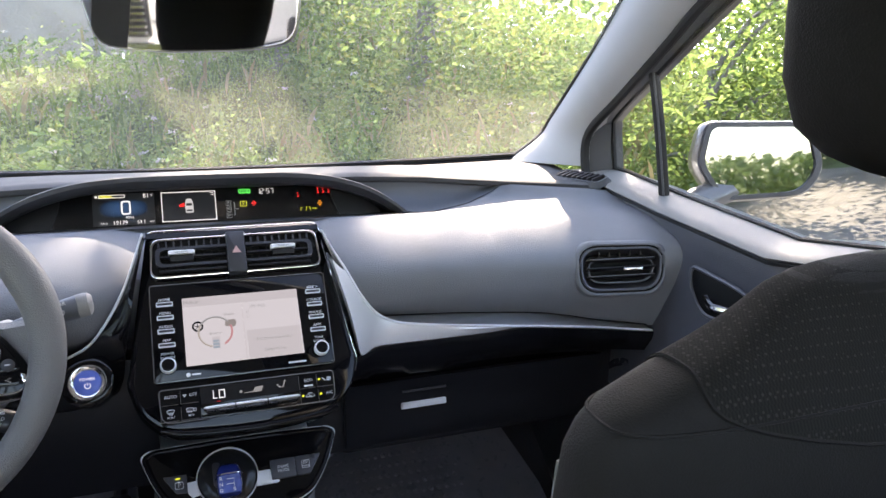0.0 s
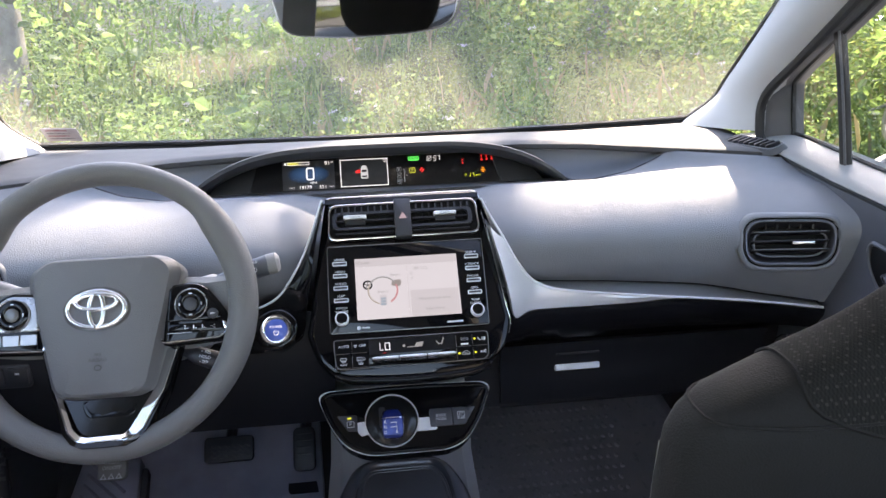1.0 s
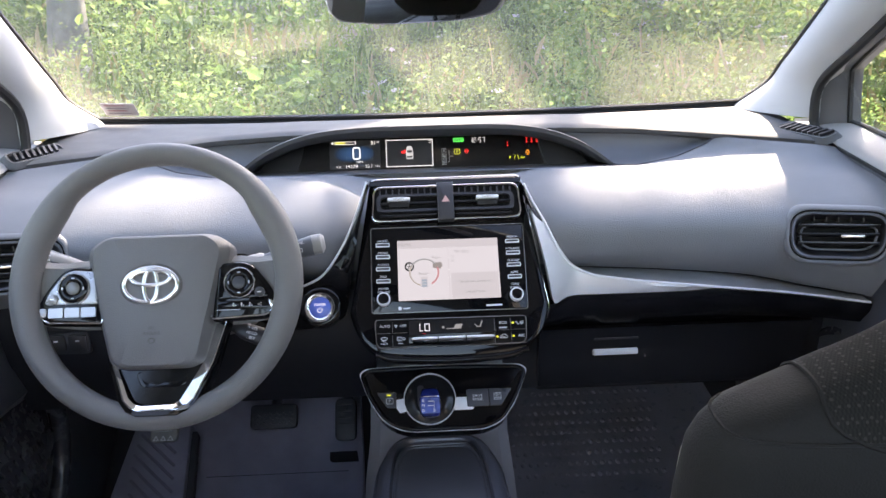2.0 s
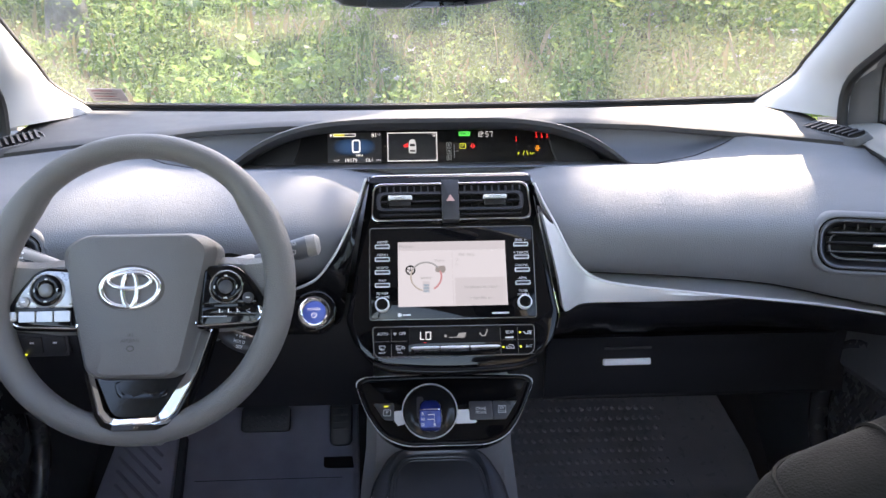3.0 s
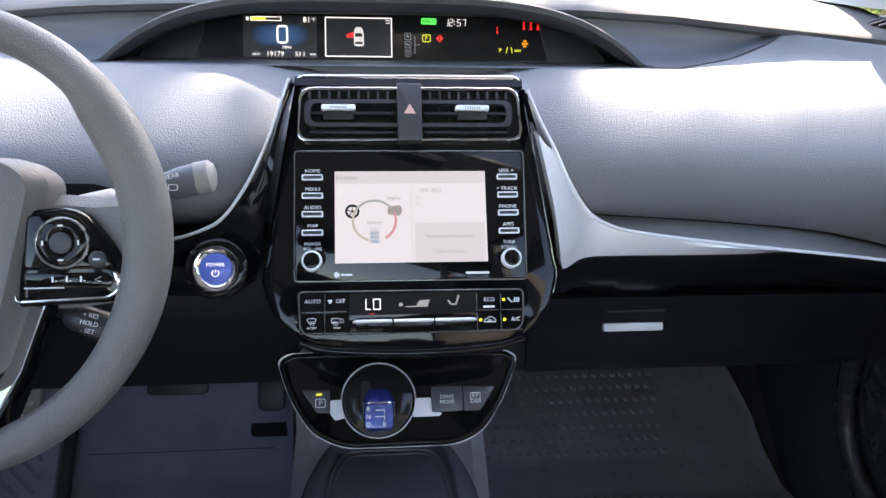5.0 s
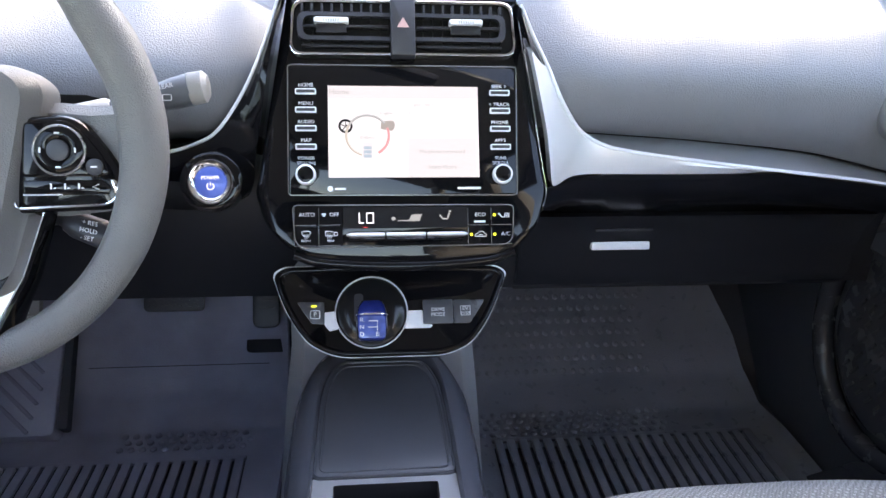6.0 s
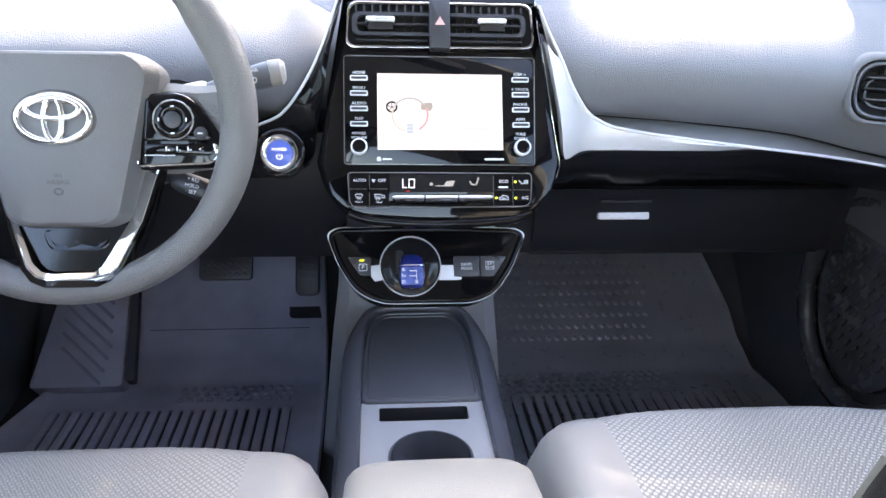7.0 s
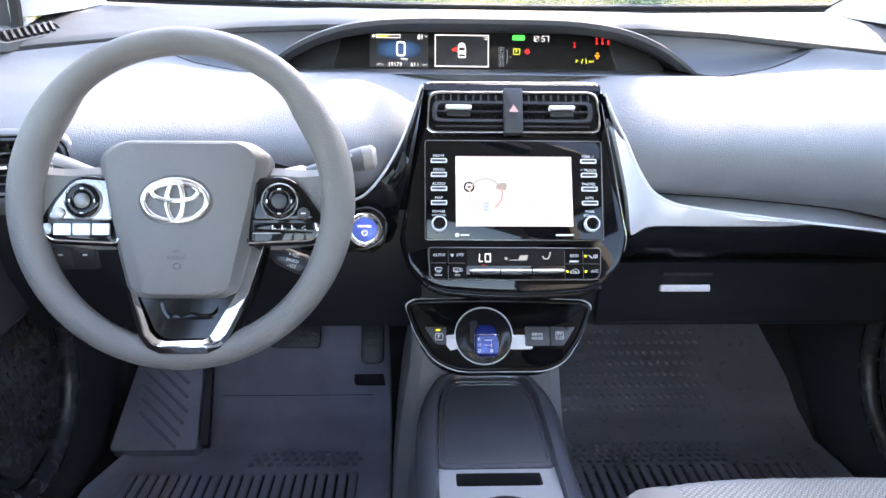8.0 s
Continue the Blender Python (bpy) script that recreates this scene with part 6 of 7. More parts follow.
def power_button():
    m = leaning(-0.196, 1.030, 0.7405, 20)
    t = thing("power_button", (-0.196, 1.03, 0.74), "round blue power button with a chrome ring on the gloss panel", "power button")
    part("housing", turned([(0.031, -0.02), (0.031, 0.002), (0.027, 0.005), (0.0225, 0.005)], m, 40), M_GLOSS, t)
    part("ring", turned([(0.0238, 0.0), (0.0238, 0.005), (0.0225, 0.0078), (0.0195, 0.0078), (0.0160, 0.0050), (0.0160, 0.0)], m, 40), M_CHROME, t, "chrome ring")
    b = part("button", turned([(0.0158, 0.0), (0.0158, 0.0052), (0.0148, 0.0060), (0.001, 0.0064)], m, 36), M_POWERBLUE, t, "lit blue button")
    part("word", text("POWER", 0.0052, m @ at(0, 0.0042, 0.0065)), M_WHITE, b)
    part("symbol", tube([m @ Vector((0.0034 * math.sin(a), -0.0042 + 0.0034 * math.cos(a), 0.0065)) for a in [radians(35 + 29 * k) for k in range(11)]], 0.0005, 4), M_WHITE, b)
    part("symbol", tube([m @ Vector((0, -0.0038, 0.0065)), m @ Vector((0, 0.0, 0.0065))], 0.0004, 4), M_WHITE, b)
# ---- steering wheel and column ----
WHEEL = leaning(-0.3832, 0.888, 0.8168, 18)


def squash(a, p):
    return math.copysign(abs(math.cos(a)) ** p, math.cos(a)), math.copysign(abs(math.sin(a)) ** p, math.sin(a))


def steering_wheel():
    t = thing("steering_wheel", (-0.384, 0.95, 0.80), "grey urethane steering wheel with silver lower spoke and control pods", "steering wheel")
    m = WHEEL
    # rim with swellings for the thumbs
    n, secs = 96, []
    for i in range(n):
        a = 2 * math.pi * i / n
        # thin over the top, swelling below the thumb rests, slim again at the foot
        up = abs(((math.degrees(a) - 90 + 180) % 360) - 180)
        th = float(np.interp(up, [0, 36, 44, 53, 62, 78, 105, 130, 180], [0.0152, 0.0154, 0.0160, 0.0192, 0.0200, 0.0190, 0.0182, 0.0165, 0.0150]))
        r = 0.1870 - th
        secs.append([m @ Vector(((r + th * math.cos(b)) * math.cos(a), (r + th * math.cos(b)) * math.sin(a), 1.1 * min(th, 0.0175) * math.sin(b))) for b in [2 * math.pi * j / 18 for j in range(18)]])
    part("rim", loft(secs, True, False, True), M_WHEEL, t, "grained grey rim")
    # airbag cover, domed
    o = rounded([(-0.089, 0.044), (-0.066, 0.060), (0.068, 0.060), (0.089, 0.044), (0.079, 0.0), (0.055, -0.098), (0.040, -0.106), (-0.042, -0.106), (-0.058, -0.098), (-0.083, 0.0)], [0.012, 0.02, 0.02, 0.012, 0.06, 0.02, 0.01, 0.01, 0.02, 0.06], 4)
    bm = bmesh.new()
    loops = []
    for k, w in ((1.0, -0.045), (1.0, -0.020), (0.985, -0.014), (0.865, -0.0005), (0.78, 0.0022), (0.55, 0.0065), (0.25, 0.0085)):
        loops.append([bm.verts.new((p.x * k * 1.06, -0.02 + (p.y + 0.02) * (k if k < 0.7 else 1 - (1 - k) * 0.32) * 1.05, w + 0.008)) for p in o])
    for a, b in zip(loops, loops[1:]):
        for j in range(len(o)):
            q = (j + 1) % len(o)
            bm.faces.new((a[j], a[q], b[q], b[j]))
    bm.faces.new(loops[-1])
    bm.transform(m)
    ab = part("airbag_cover", bm, M_AIRBAG, t, "smooth grey airbag cover", crease=24)
    # Words in darker grey, for the shade of the embossing.
    for wd, v, size in (("SRS", -0.0585, 0.0052), ("AIRBAG", -0.0650, 0.0062)):
        part("embossed_word", text(wd, size, m @ at(-0.002, v, 0.0158)), M_EMBOSS, ab)
    part("embossed_horn", tube([m @ Vector((-0.002 + 0.004 * math.cos(a), -0.074 + 0.003 * math.sin(a), 0.0150)) for a in [2 * math.pi * k / 14 for k in range(14)]], 0.0006, 5, True), M_EMBOSS, ab)
    # bright oval emblem of plain rings
    em = m @ at(-0.003, -0.004, 0.017)
    def oval(u, v, ru, rv, w):
        return [em @ Vector((u + ru * math.cos(a), v + rv * math.sin(a), w)) for a in [2 * math.pi * k / 44 for k in range(44)]]
    e = part("emblem", tube(oval(0, 0, 0.0335, 0.022, 0.0), 0.0036, 10, True), M_CHROME, ab, "chrome oval emblem")
    part("emblem_ring", tube(oval(0, -0.001, 0.0085, 0.0205, 0.0004), 0.0034, 10, True), M_CHROME, e)
    part("emblem_ring", tube(oval(0, 0.009, 0.0242, 0.0095, 0.0008), 0.0033, 10, True), M_CHROME, e)
    # Dark ring paints the shadow of the emblem's recess.
    part("emblem_recess_shade", tube(oval(0, 0, 0.0375, 0.0260, -0.0026), 0.0022, 8, True), M_EMBOSS, ab, "darker ring painting the recess shadow round the emblem")
    # side spokes with switch pods
    for s in (-1, 1):
        arm = [[m @ Vector((s * u, v + dv, w + dw)) for dv, dw in ((hh, 0), (hh * 0.8, hw), (-hh * 0.8, hw), (-hh, 0), (-hh * 0.6, -hw), (hh * 0.6, -hw))] for u, v, hh, hw, w in ((0.07, -0.010, 0.046, 0.010, -0.030), (0.10, -0.010, 0.046, 0.010, -0.024), (0.125, -0.010, 0.043, 0.010, -0.020), (0.148, -0.008, 0.042, 0.010, -0.016), (0.160, -0.004, 0.050, 0.009, -0.009), (0.172, 0.0, 0.060, 0.006, -0.002))]
        part("spoke", loft(arm), M_WHEEL, t)
        edge = rounded([(s * 0.074, 0.022), (s * 0.108, 0.0245), (s * 0.122, 0.019), (s * 0.142, -0.006), (s * 0.153, -0.026), (s * 0.152, -0.040), (s * 0.142, -0.050), (s * 0.070, -0.053)], [0.005, 0.012, 0.012, 0.03, 0.012, 0.012, 0.008, 0.005], 4)
        pod = part("switch_pod", slab(edge, -0.03, 0.0015, m, 0.003), M_GLOSS, t, "gloss control pod" if s > 0 else "control pod with a pale reflection put into its colour")
        face = rounded([(s * 0.078, 0.018), (s * 0.107, 0.0205), (s * 0.119, 0.0155), (s * 0.137, -0.008), (s * 0.143, -0.0235), (s * 0.075, -0.0245)], [0.004, 0.01, 0.01, 0.02, 0.006, 0.004], 4)
        # Left face in satin: a bright reflection put into the colour.
        part("pod_face", slab(face, 0.0, 0.0035, m, 0.0012), M_GLOSS if s > 0 else M_SATIN, pod)
        foot = [p for p in edge if p.y < -0.036]
        part("pod_line", tube([m @ Vector((p.x * 0.985, p.y + 0.004, 0.0018)) for p in foot], 0.0011, 6), M_CHROME, pod, "polished lower line")
        pc = m @ at(s * 0.105, -0.0035, 0.003) @ Matrix.Diagonal((1.12, 1.12, 1, 1))
        part("pad_ring", turned([(0.0180, 0.0), (0.0180, 0.0025), (0.0172, 0.0032), (0.0164, 0.0025)], pc, 36), M_SATIN, pod, "fine satin ring")
        part("pad_disc", turned([(0.0164, 0.0), (0.0164, 0.003), (0.0135, 0.0050), (0.0085, 0.0042), (0.0075, 0.0030)], pc, 32), M_GLOSS, pod)
        # Left hub and small key are paler for the same painted reflection.
        part("pad_hub", turned([(0.0074, 0.002), (0.0074, 0.0052), (0.006, 0.0060), (0.001, 0.0056)], pc, 20), M_GREYPAINT if s < 0 else M_DARK, pod)
        for k in range(4):
            part("pad_mark", box(0.0034, 0.0012, 0.0005, pc @ Matrix.Rotation(k * math.pi / 2, 4, "Z") @ at(0, 0.0118, 0.0049)), M_PRINT, pod)
        part("small_key", turned([(0.0066, 0.0), (0.0066, 0.0032), (0.005, 0.0045), (0.001, 0.0045)], m @ at(s * 0.1310, -0.0165, 0.002), 18), M_DARK if s > 0 else M_KEY, pod)
        part("key_mark", box(0.005, 0.0012, 0.0005, m @ at(s * 0.1310, -0.0165, 0.0066)), M_PRINT, pod)
        if s > 0:
            bar = part("key_bar", slab(rounded([(0.0755, -0.0268), (0.1375, -0.0268), (0.1425, -0.0330), (0.1400, -0.0385), (0.0755, -0.0385)], 0.002, 3), 0.0, 0.0036, m, 0.001), M_GLOSS, pod, "gloss bar of four keys")
            part("bar_line", box(0.030, 0.0014, 0.001, m @ at(0.0910, -0.0382, 0.0034), 0.0003, 1), M_KEY, bar, "polished line")
            for u in (0.0985, 0.1090, 0.1195):
                part("key_mark", box(0.0014, 0.0046, 0.0005, m @ at(u - 0.0012, -0.0316, 0.0037)), M_PRINT, bar)
                part("key_mark", box(0.0020, 0.0008, 0.0005, m @ at(u + 0.0014, -0.0330, 0.0037)), M_PRINT, bar)
            part("key_mark", tube([m @ Vector((u, v, 0.0038)) for u, v in ((0.1335, -0.0300), (0.1285, -0.0322), (0.1335, -0.0340))], 0.0004, 4), M_PRINT, bar)
            part("end_key", slab(rounded([(0.1420, -0.0255), (0.1470, -0.0270), (0.1490, -0.0345), (0.1450, -0.0380), (0.1435, -0.0330)], 0.0015, 3), 0.0, 0.0042, m, 0.0012), M_CHROME, pod, "bright end cap")
        else:
            # Left keys in silver continue the pod's painted reflection.
            for k in range(3):
                u = -(0.0765 + 0.0205 * (k + 0.5))
                part("key", slab(rounded(rect(u - 0.0097, -0.0405, u + 0.0097, -0.0275), 0.0015, 2), 0.0, 0.0036, m, 0.0008), M_KEY, pod, smooth=False)
            part("end_key", slab(rounded(rect(-0.149, -0.0395, -0.139, -0.0275), 0.004, 3), 0.0, 0.0040, m, 0.0012), M_KEY, pod, "bright end key")
    # lower spoke: gloss frame with a bright inner line round a recessed insert
    def v_shape(widths, sh=0.006):
        return [(sh - w, v) for w, v in widths] + [(sh + w, v) for w, v in reversed(widths)]
    outer = v_shape([(0.0855, -0.050), (0.070, -0.104), (0.0505, -0.151), (0.040, -0.164), (0.026, -0.1705)])
    inner = v_shape([(0.0790, -0.050), (0.063, -0.104), (0.0435, -0.148), (0.034, -0.157), (0.023, -0.1600)])
    # the polished bevel inside the frame is broad on one arm and fine on the other and along the foot
    deep = [(0.006 - w, v) for w, v in ((0.0755, -0.050), (0.0590, -0.104), (0.0400, -0.1440), (0.0310, -0.1525), (0.0215, -0.1550))] + [(0.006 + w, v) for w, v in ((0.0190, -0.1540), (0.0260, -0.1480), (0.0330, -0.1350), (0.0490, -0.104), (0.0640, -0.055))]
    def rise(v):
        return float(np.interp(-v, [0.05, 0.104, 0.15, 0.17], [-0.012, -0.004, 0.012, 0.0185]))
    fr = [[m @ Vector((p[0], p[1], rise(p[1]) - 0.008)), m @ Vector((p[0] * 0.6 + q[0] * 0.4, p[1] * 0.6 + q[1] * 0.4, rise(p[1]))), m @ Vector((q[0], q[1], rise(q[1]) - 0.002)), m @ Vector((q[0], q[1], -0.02)), m @ Vector((p[0], p[1], -0.024))] for p, q in zip(outer, inner)]
    ls = part("lower_spoke", loft(fr), M_GLOSS, t, "gloss black V-shaped lower spoke frame")
    part("bright_line", tube([m @ Vector((q[0], q[1], rise(q[1]) - 0.0018)) for q in inner], 0.0010, 6), M_CHROME, ls, "polished inner line")
    part("spoke_facet", loft([[m @ Vector((p[0], p[1], rise(p[1]) - 0.0025)), m @ Vector((q[0], q[1], rise(q[1]) - (0.007 if q[0] > 0.006 else 0.005))), m @ Vector((q[0], q[1], -0.03)), m @ Vector((p[0], p[1], -0.03))] for p, q in zip(inner, deep)]), M_CHROME, ls, "polished bevel mirroring the window")
    # the insert: a flat gloss panel with a shallow dished middle
    ins = [(p[0] * 0.985, p[1] * 0.992) for p in deep]
    part("spoke_insert", loft([[m @ Vector((p[0], p[1], w + rise(p[1]) * 0.55)) for p in ins] for w in (-0.03, -0.0105)]), M_INSERT, ls, "gloss black insert")
    dish = rounded([(-0.030, -0.112), (0.040, -0.112), (0.033, -0.133), (-0.022, -0.133)], 0.008, 4)
    part("insert_dish", loft([[m @ Vector((0.005 + (p.x - 0.005) * k, -0.122 + (p.y + 0.122) * k, rise(p.y) * 0.55 + w)) for p in dish] for k, w in ((1.0, -0.0110), (1.0, -0.0098), (0.95, -0.0092), (0.80, -0.0098), (0.4, -0.0106), (0.05, -0.0108))]), M_INSERT, ls)


def steering_column():
    t = thing("steering_column", (-0.384, 1.02, 0.80), "grey steering column cover behind the wheel", "steering column")
    m = WHEEL
    secs = []
    for w, hu, v0, v1 in ((-0.035, 0.088, -0.062, 0.036), (-0.05, 0.095, -0.066, 0.044), (-0.10, 0.100, -0.07, 0.040), (-0.17, 0.102, -0.06, 0.05), (-0.22, 0.104, -0.03, 0.07)):
        secs.append([m @ Vector((hu * squash(a, 0.55)[0], (v0 + v1) / 2 + (v1 - v0) / 2 * squash(a, 0.55)[1], w)) for a in [2 * math.pi * j / 28 for j in range(28)]])
    part("cover", loft(secs), M_CONSOLE, t)
    for s, name in ((1, "wiper_stalk"), (-1, "light_stalk")):
        if s > 0:
            pts = [(0.09, 0.022, -0.06), (0.13, 0.036, -0.062), (0.160, 0.044, -0.062), (0.178, 0.049, -0.062), (0.192, 0.0525, -0.062)]
            tip = [(0.1895, 0.052, -0.062), (0.191, 0.0525, -0.062), (0.203, 0.055, -0.062), (0.207, 0.0555, -0.062)]
        else:
            pts = [(-0.09, 0.018, -0.06), (-0.12, 0.028, -0.062), (-0.155, 0.040, -0.062), (-0.175, 0.045, -0.062), (-0.19, 0.05, -0.062)]
            tip = [(-0.145, 0.036, -0.062), (-0.185, 0.048, -0.062), (-0.19, 0.05, -0.062)]
        st = part(name, tube([m @ Vector(p) for p in pts], [0.009, 0.008, 0.0115, 0.0138, 0.0142] if s > 0 else [0.011, 0.011, 0.0125, 0.0145, 0.014], 14), M_VINYL if s < 0 else M_RECESS, t)
        part("stalk_end", tube([m @ Vector(p) for p in tip], [0.0135, 0.0152, 0.0148, 0.010] if s > 0 else [0.0135, 0.0165, 0.013], 16, flat=0.85), M_VINYL if s > 0 else M_DARK, st)
        if s > 0:
            part("stalk_word", text("REAR", 0.0056, m @ at(0.1735, 0.0530, -0.0478) @ Matrix.Rotation(radians(14), 4, "Z")), M_PRINT, st)
            part("stalk_mark", ring_slab(rounded(rect(0.1705, 0.041, 0.1785, 0.0465), 0.0015, 2), rounded(rect(0.1711, 0.0416, 0.1779, 0.0459), 0.001, 2), -0.0492, -0.0478, m), M_PRINT, st)
        else:
            for k in range(3):
                part("stalk_mark", slab(rect(-0.172, 0.036 + 0.006 * k, -0.163, 0.038 + 0.006 * k), -0.0495, -0.0462, m), M_PRINT, st)
    part("stalk_collar", tube([m @ Vector(p) for p in ((0.080, 0.020, -0.056), (0.100, 0.0265, -0.058), (0.122, 0.033, -0.061), (0.126, 0.034, -0.061))], [0.013, 0.0130, 0.0118, 0.009], 14), M_PILLAR, t, "pale stalk collar")
    cs = part("cruise_stalk", tube([m @ Vector(p) for p in ((0.06, -0.048, -0.050), (0.085, -0.058, -0.04), (0.10, -0.062, -0.034))], [0.006, 0.006, 0.008], 10), M_BLACK, t)
    part("stalk_end", tube([m @ Vector(p) for p in ((0.095, -0.061, -0.034), (0.103, -0.064, -0.032), (0.126, -0.073, -0.030), (0.131, -0.075, -0.030))], [0.009, 0.0118, 0.0128, 0.010], 14, flat=0.75), M_BLACK, cs)
    for k, wd in enumerate(("+ RES", "HOLD", "- SET")):
        part("stalk_word", text(wd, 0.0052, m @ at(0.117 - 0.0015 * k, -0.0620 - 0.0062 * k, -0.0190) @ Matrix.Rotation(radians(-14), 4, "Z")), M_PRINT, cs)


# ---- seats ----
def cushion_height(u, v):
    """Top of a seat cushion: u across (-1 to 1), v from back (0) to front (1)."""
    z = 0.485 - 0.016 * (1 - v) + 0.012 * math.sin(v * math.pi) + 0.018 * min(1, abs(u) ** 4) * (1 - 0.6 * v) - 0.010 * (1 - abs(u)) * (1 - v)
    if v > 0.8:
        z -= 0.09 * ((v - 0.8) / 0.2) ** 2.4
    z -= 0.06 * max(0, (abs(u) - 0.86) / 0.14) ** 2
    return z


def front_seat(cx, front, cloth, recline, shift, head, name_label):
    t = thing("front_seat", (cx, front - 0.3, 0.2), name_label, "car seat", "front seats")
    us, vs = [i / 20 - 1 for i in range(41)], [i / 20 for i in range(21)]
    hw, long = 0.252, 0.52
    def top(u, v):
        edge = front - 0.055 * abs(u) ** 3.2 - (0.02 if abs(u) > 0.97 else 0)
        return Vector((cx + u * hw, edge - long + v * long, cushion_height(u, v)))
    split = 0.70
    mid = [u for u in us if abs(u) <= split + 1e-6]
    part("seat_cloth", thick(grid(top, mid, vs), -0.012), cloth, t, "grey cloth with pale dots")
    for s in (-1, 1):
        bol = [u for u in us if u * s >= split - 1e-6]
        part("bolster", thick(grid(lambda u, v: top(u, v) + Vector((0, 0, 0.001 + 0.004 * math.sin(min(1, (abs(u) - split) / 0.3) * math.pi))), bol, vs), -0.012), M_VINYL, t, "smooth grey side bolster")
        part("stitching", tube([top(s * 0.865, v) + Vector((0, 0, 0.0042)) for v in vs], 0.0010, 4), M_SEATBACK, t)
        part("piping", tube([top(s * split, v) + Vector((0, 0, 0.0006)) for v in vs], 0.0016, 5), M_VINYL, t)
    # skirt under the front edge
    rim = [top(u, 1) for u in us]
    part("seat_base", loft([[p + Vector((0, 0.0, 0.004)), p + Vector((0, 0.004, -0.03)), p + Vector((0, -0.02, -0.13)), Vector((p.x, front - 0.5, 0.26)), Vector((p.x, front - 0.5, 0.40)), Vector((p.x, p.y - 0.05, 0.40))] for p in rim]), M_VINYL, t)
    for s in (-1, 1):
        part("seat_rail", box(0.04, 0.5, 0.07, at(cx + s * 0.2, front - 0.33, 0.235), 0.006), M_DARK, t)
    # backrest: sections up the lean
    base = Vector((cx, front - 0.50 + shift, 0.43))
    lean = radians(recline)
    up, fw = Vector((0, -math.sin(lean), math.cos(lean))), Vector((0, math.cos(lean), math.sin(lean)))
    hs = [0.0, 0.166, 0.30, 0.373, 0.404, 0.417, 0.427, 0.434, 0.440, 0.446, 0.452, 0.459, 0.467, 0.476, 0.483, 0.488, 0.491]
    ws = [0.228, 0.244, 0.250, 0.249, 0.246, 0.240, 0.229, 0.212, 0.195, 0.178, 0.159, 0.140, 0.122, 0.104, 0.081, 0.051, 0.021]
    ds = [0.073, 0.083, 0.083, 0.079, 0.076, 0.074, 0.071, 0.067, 0.065, 0.062, 0.058, 0.054, 0.049, 0.042, 0.033, 0.020, 0.008]
    def skin(h, a, k=1.0):
        w, dp = float(np.interp(h, hs, ws)), float(np.interp(h, hs, ds))
        dx, df = w * k * squash(a, 0.5)[0], dp * 0.5 * k * squash(a, 0.6)[1]
        crown = 0.040 * max(0, (h - 0.40) / 0.085) * (1 - (dx / 0.24) ** 2)
        return base + up * h + Vector((dx, crown, 0)) + fw * df
    turn = [2 * math.pi * j / 48 for j in range(48)]
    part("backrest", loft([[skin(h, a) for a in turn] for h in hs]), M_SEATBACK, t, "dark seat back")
    # pale cloth on the side that faces the dashboard
    faces = [radians(22 + 136 * i / 16) for i in range(17)]
    part("backrest_front", thick(grid(lambda a, h: skin(h, a, 1.015), faces, [0.02 + 0.37 * i / 10 for i in range(11)]), 0.003), M_VINYL, t, "pale grey cloth front of the backrest")
    # cloth over the shoulders, dipping in the middle
    def cloth_at(a, k):
        low = 0.395 + 0.051 * min(1, abs(squash(a, 0.5)[0]) ** 1.6)
        return skin(low + (0.4905 - low) * k, a, 1.012)
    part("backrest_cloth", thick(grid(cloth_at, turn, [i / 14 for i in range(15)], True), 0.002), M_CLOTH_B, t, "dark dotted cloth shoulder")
    part("stitching", tube([cloth_at(a, 0) for a in turn], 0.0012, 5, True), M_SEATBACK, t)
    part("stitching", tube([skin(0.424, a, 1.004) for a in turn], 0.0011, 5, True), M_SEATBACK, t)
    hb, hl = base + Vector((0, head[0], head[2])), radians(head[1])
    up2, fw2 = Vector((0, -math.sin(hl), math.cos(hl))), Vector((0, math.cos(hl), math.sin(hl)))
    for s in (-1, 1):
        part("headrest_post", tube([base + up * 0.44 + Vector((0.018 + s * 0.03, 0.02, 0)), hb + up2 * 0.56 + fw2 * 0.095 + Vector((0.018 + s * 0.03, 0, 0))], 0.006, 8), M_CHROME, t)
    hrow = ((0.532, 0.055, 0.04), (0.537, 0.080, 0.07), (0.550, 0.099, 0.09), (0.575, 0.112, 0.105), (0.61, 0.121, 0.11), (0.66, 0.129, 0.11), (0.71, 0.133, 0.105), (0.74, 0.124, 0.09), (0.755, 0.10, 0.07), (0.762, 0.06, 0.04))
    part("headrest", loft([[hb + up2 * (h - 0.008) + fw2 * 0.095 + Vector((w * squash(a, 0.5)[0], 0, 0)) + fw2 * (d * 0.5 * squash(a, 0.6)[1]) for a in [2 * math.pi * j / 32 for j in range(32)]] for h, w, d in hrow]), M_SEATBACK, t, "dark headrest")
    return t


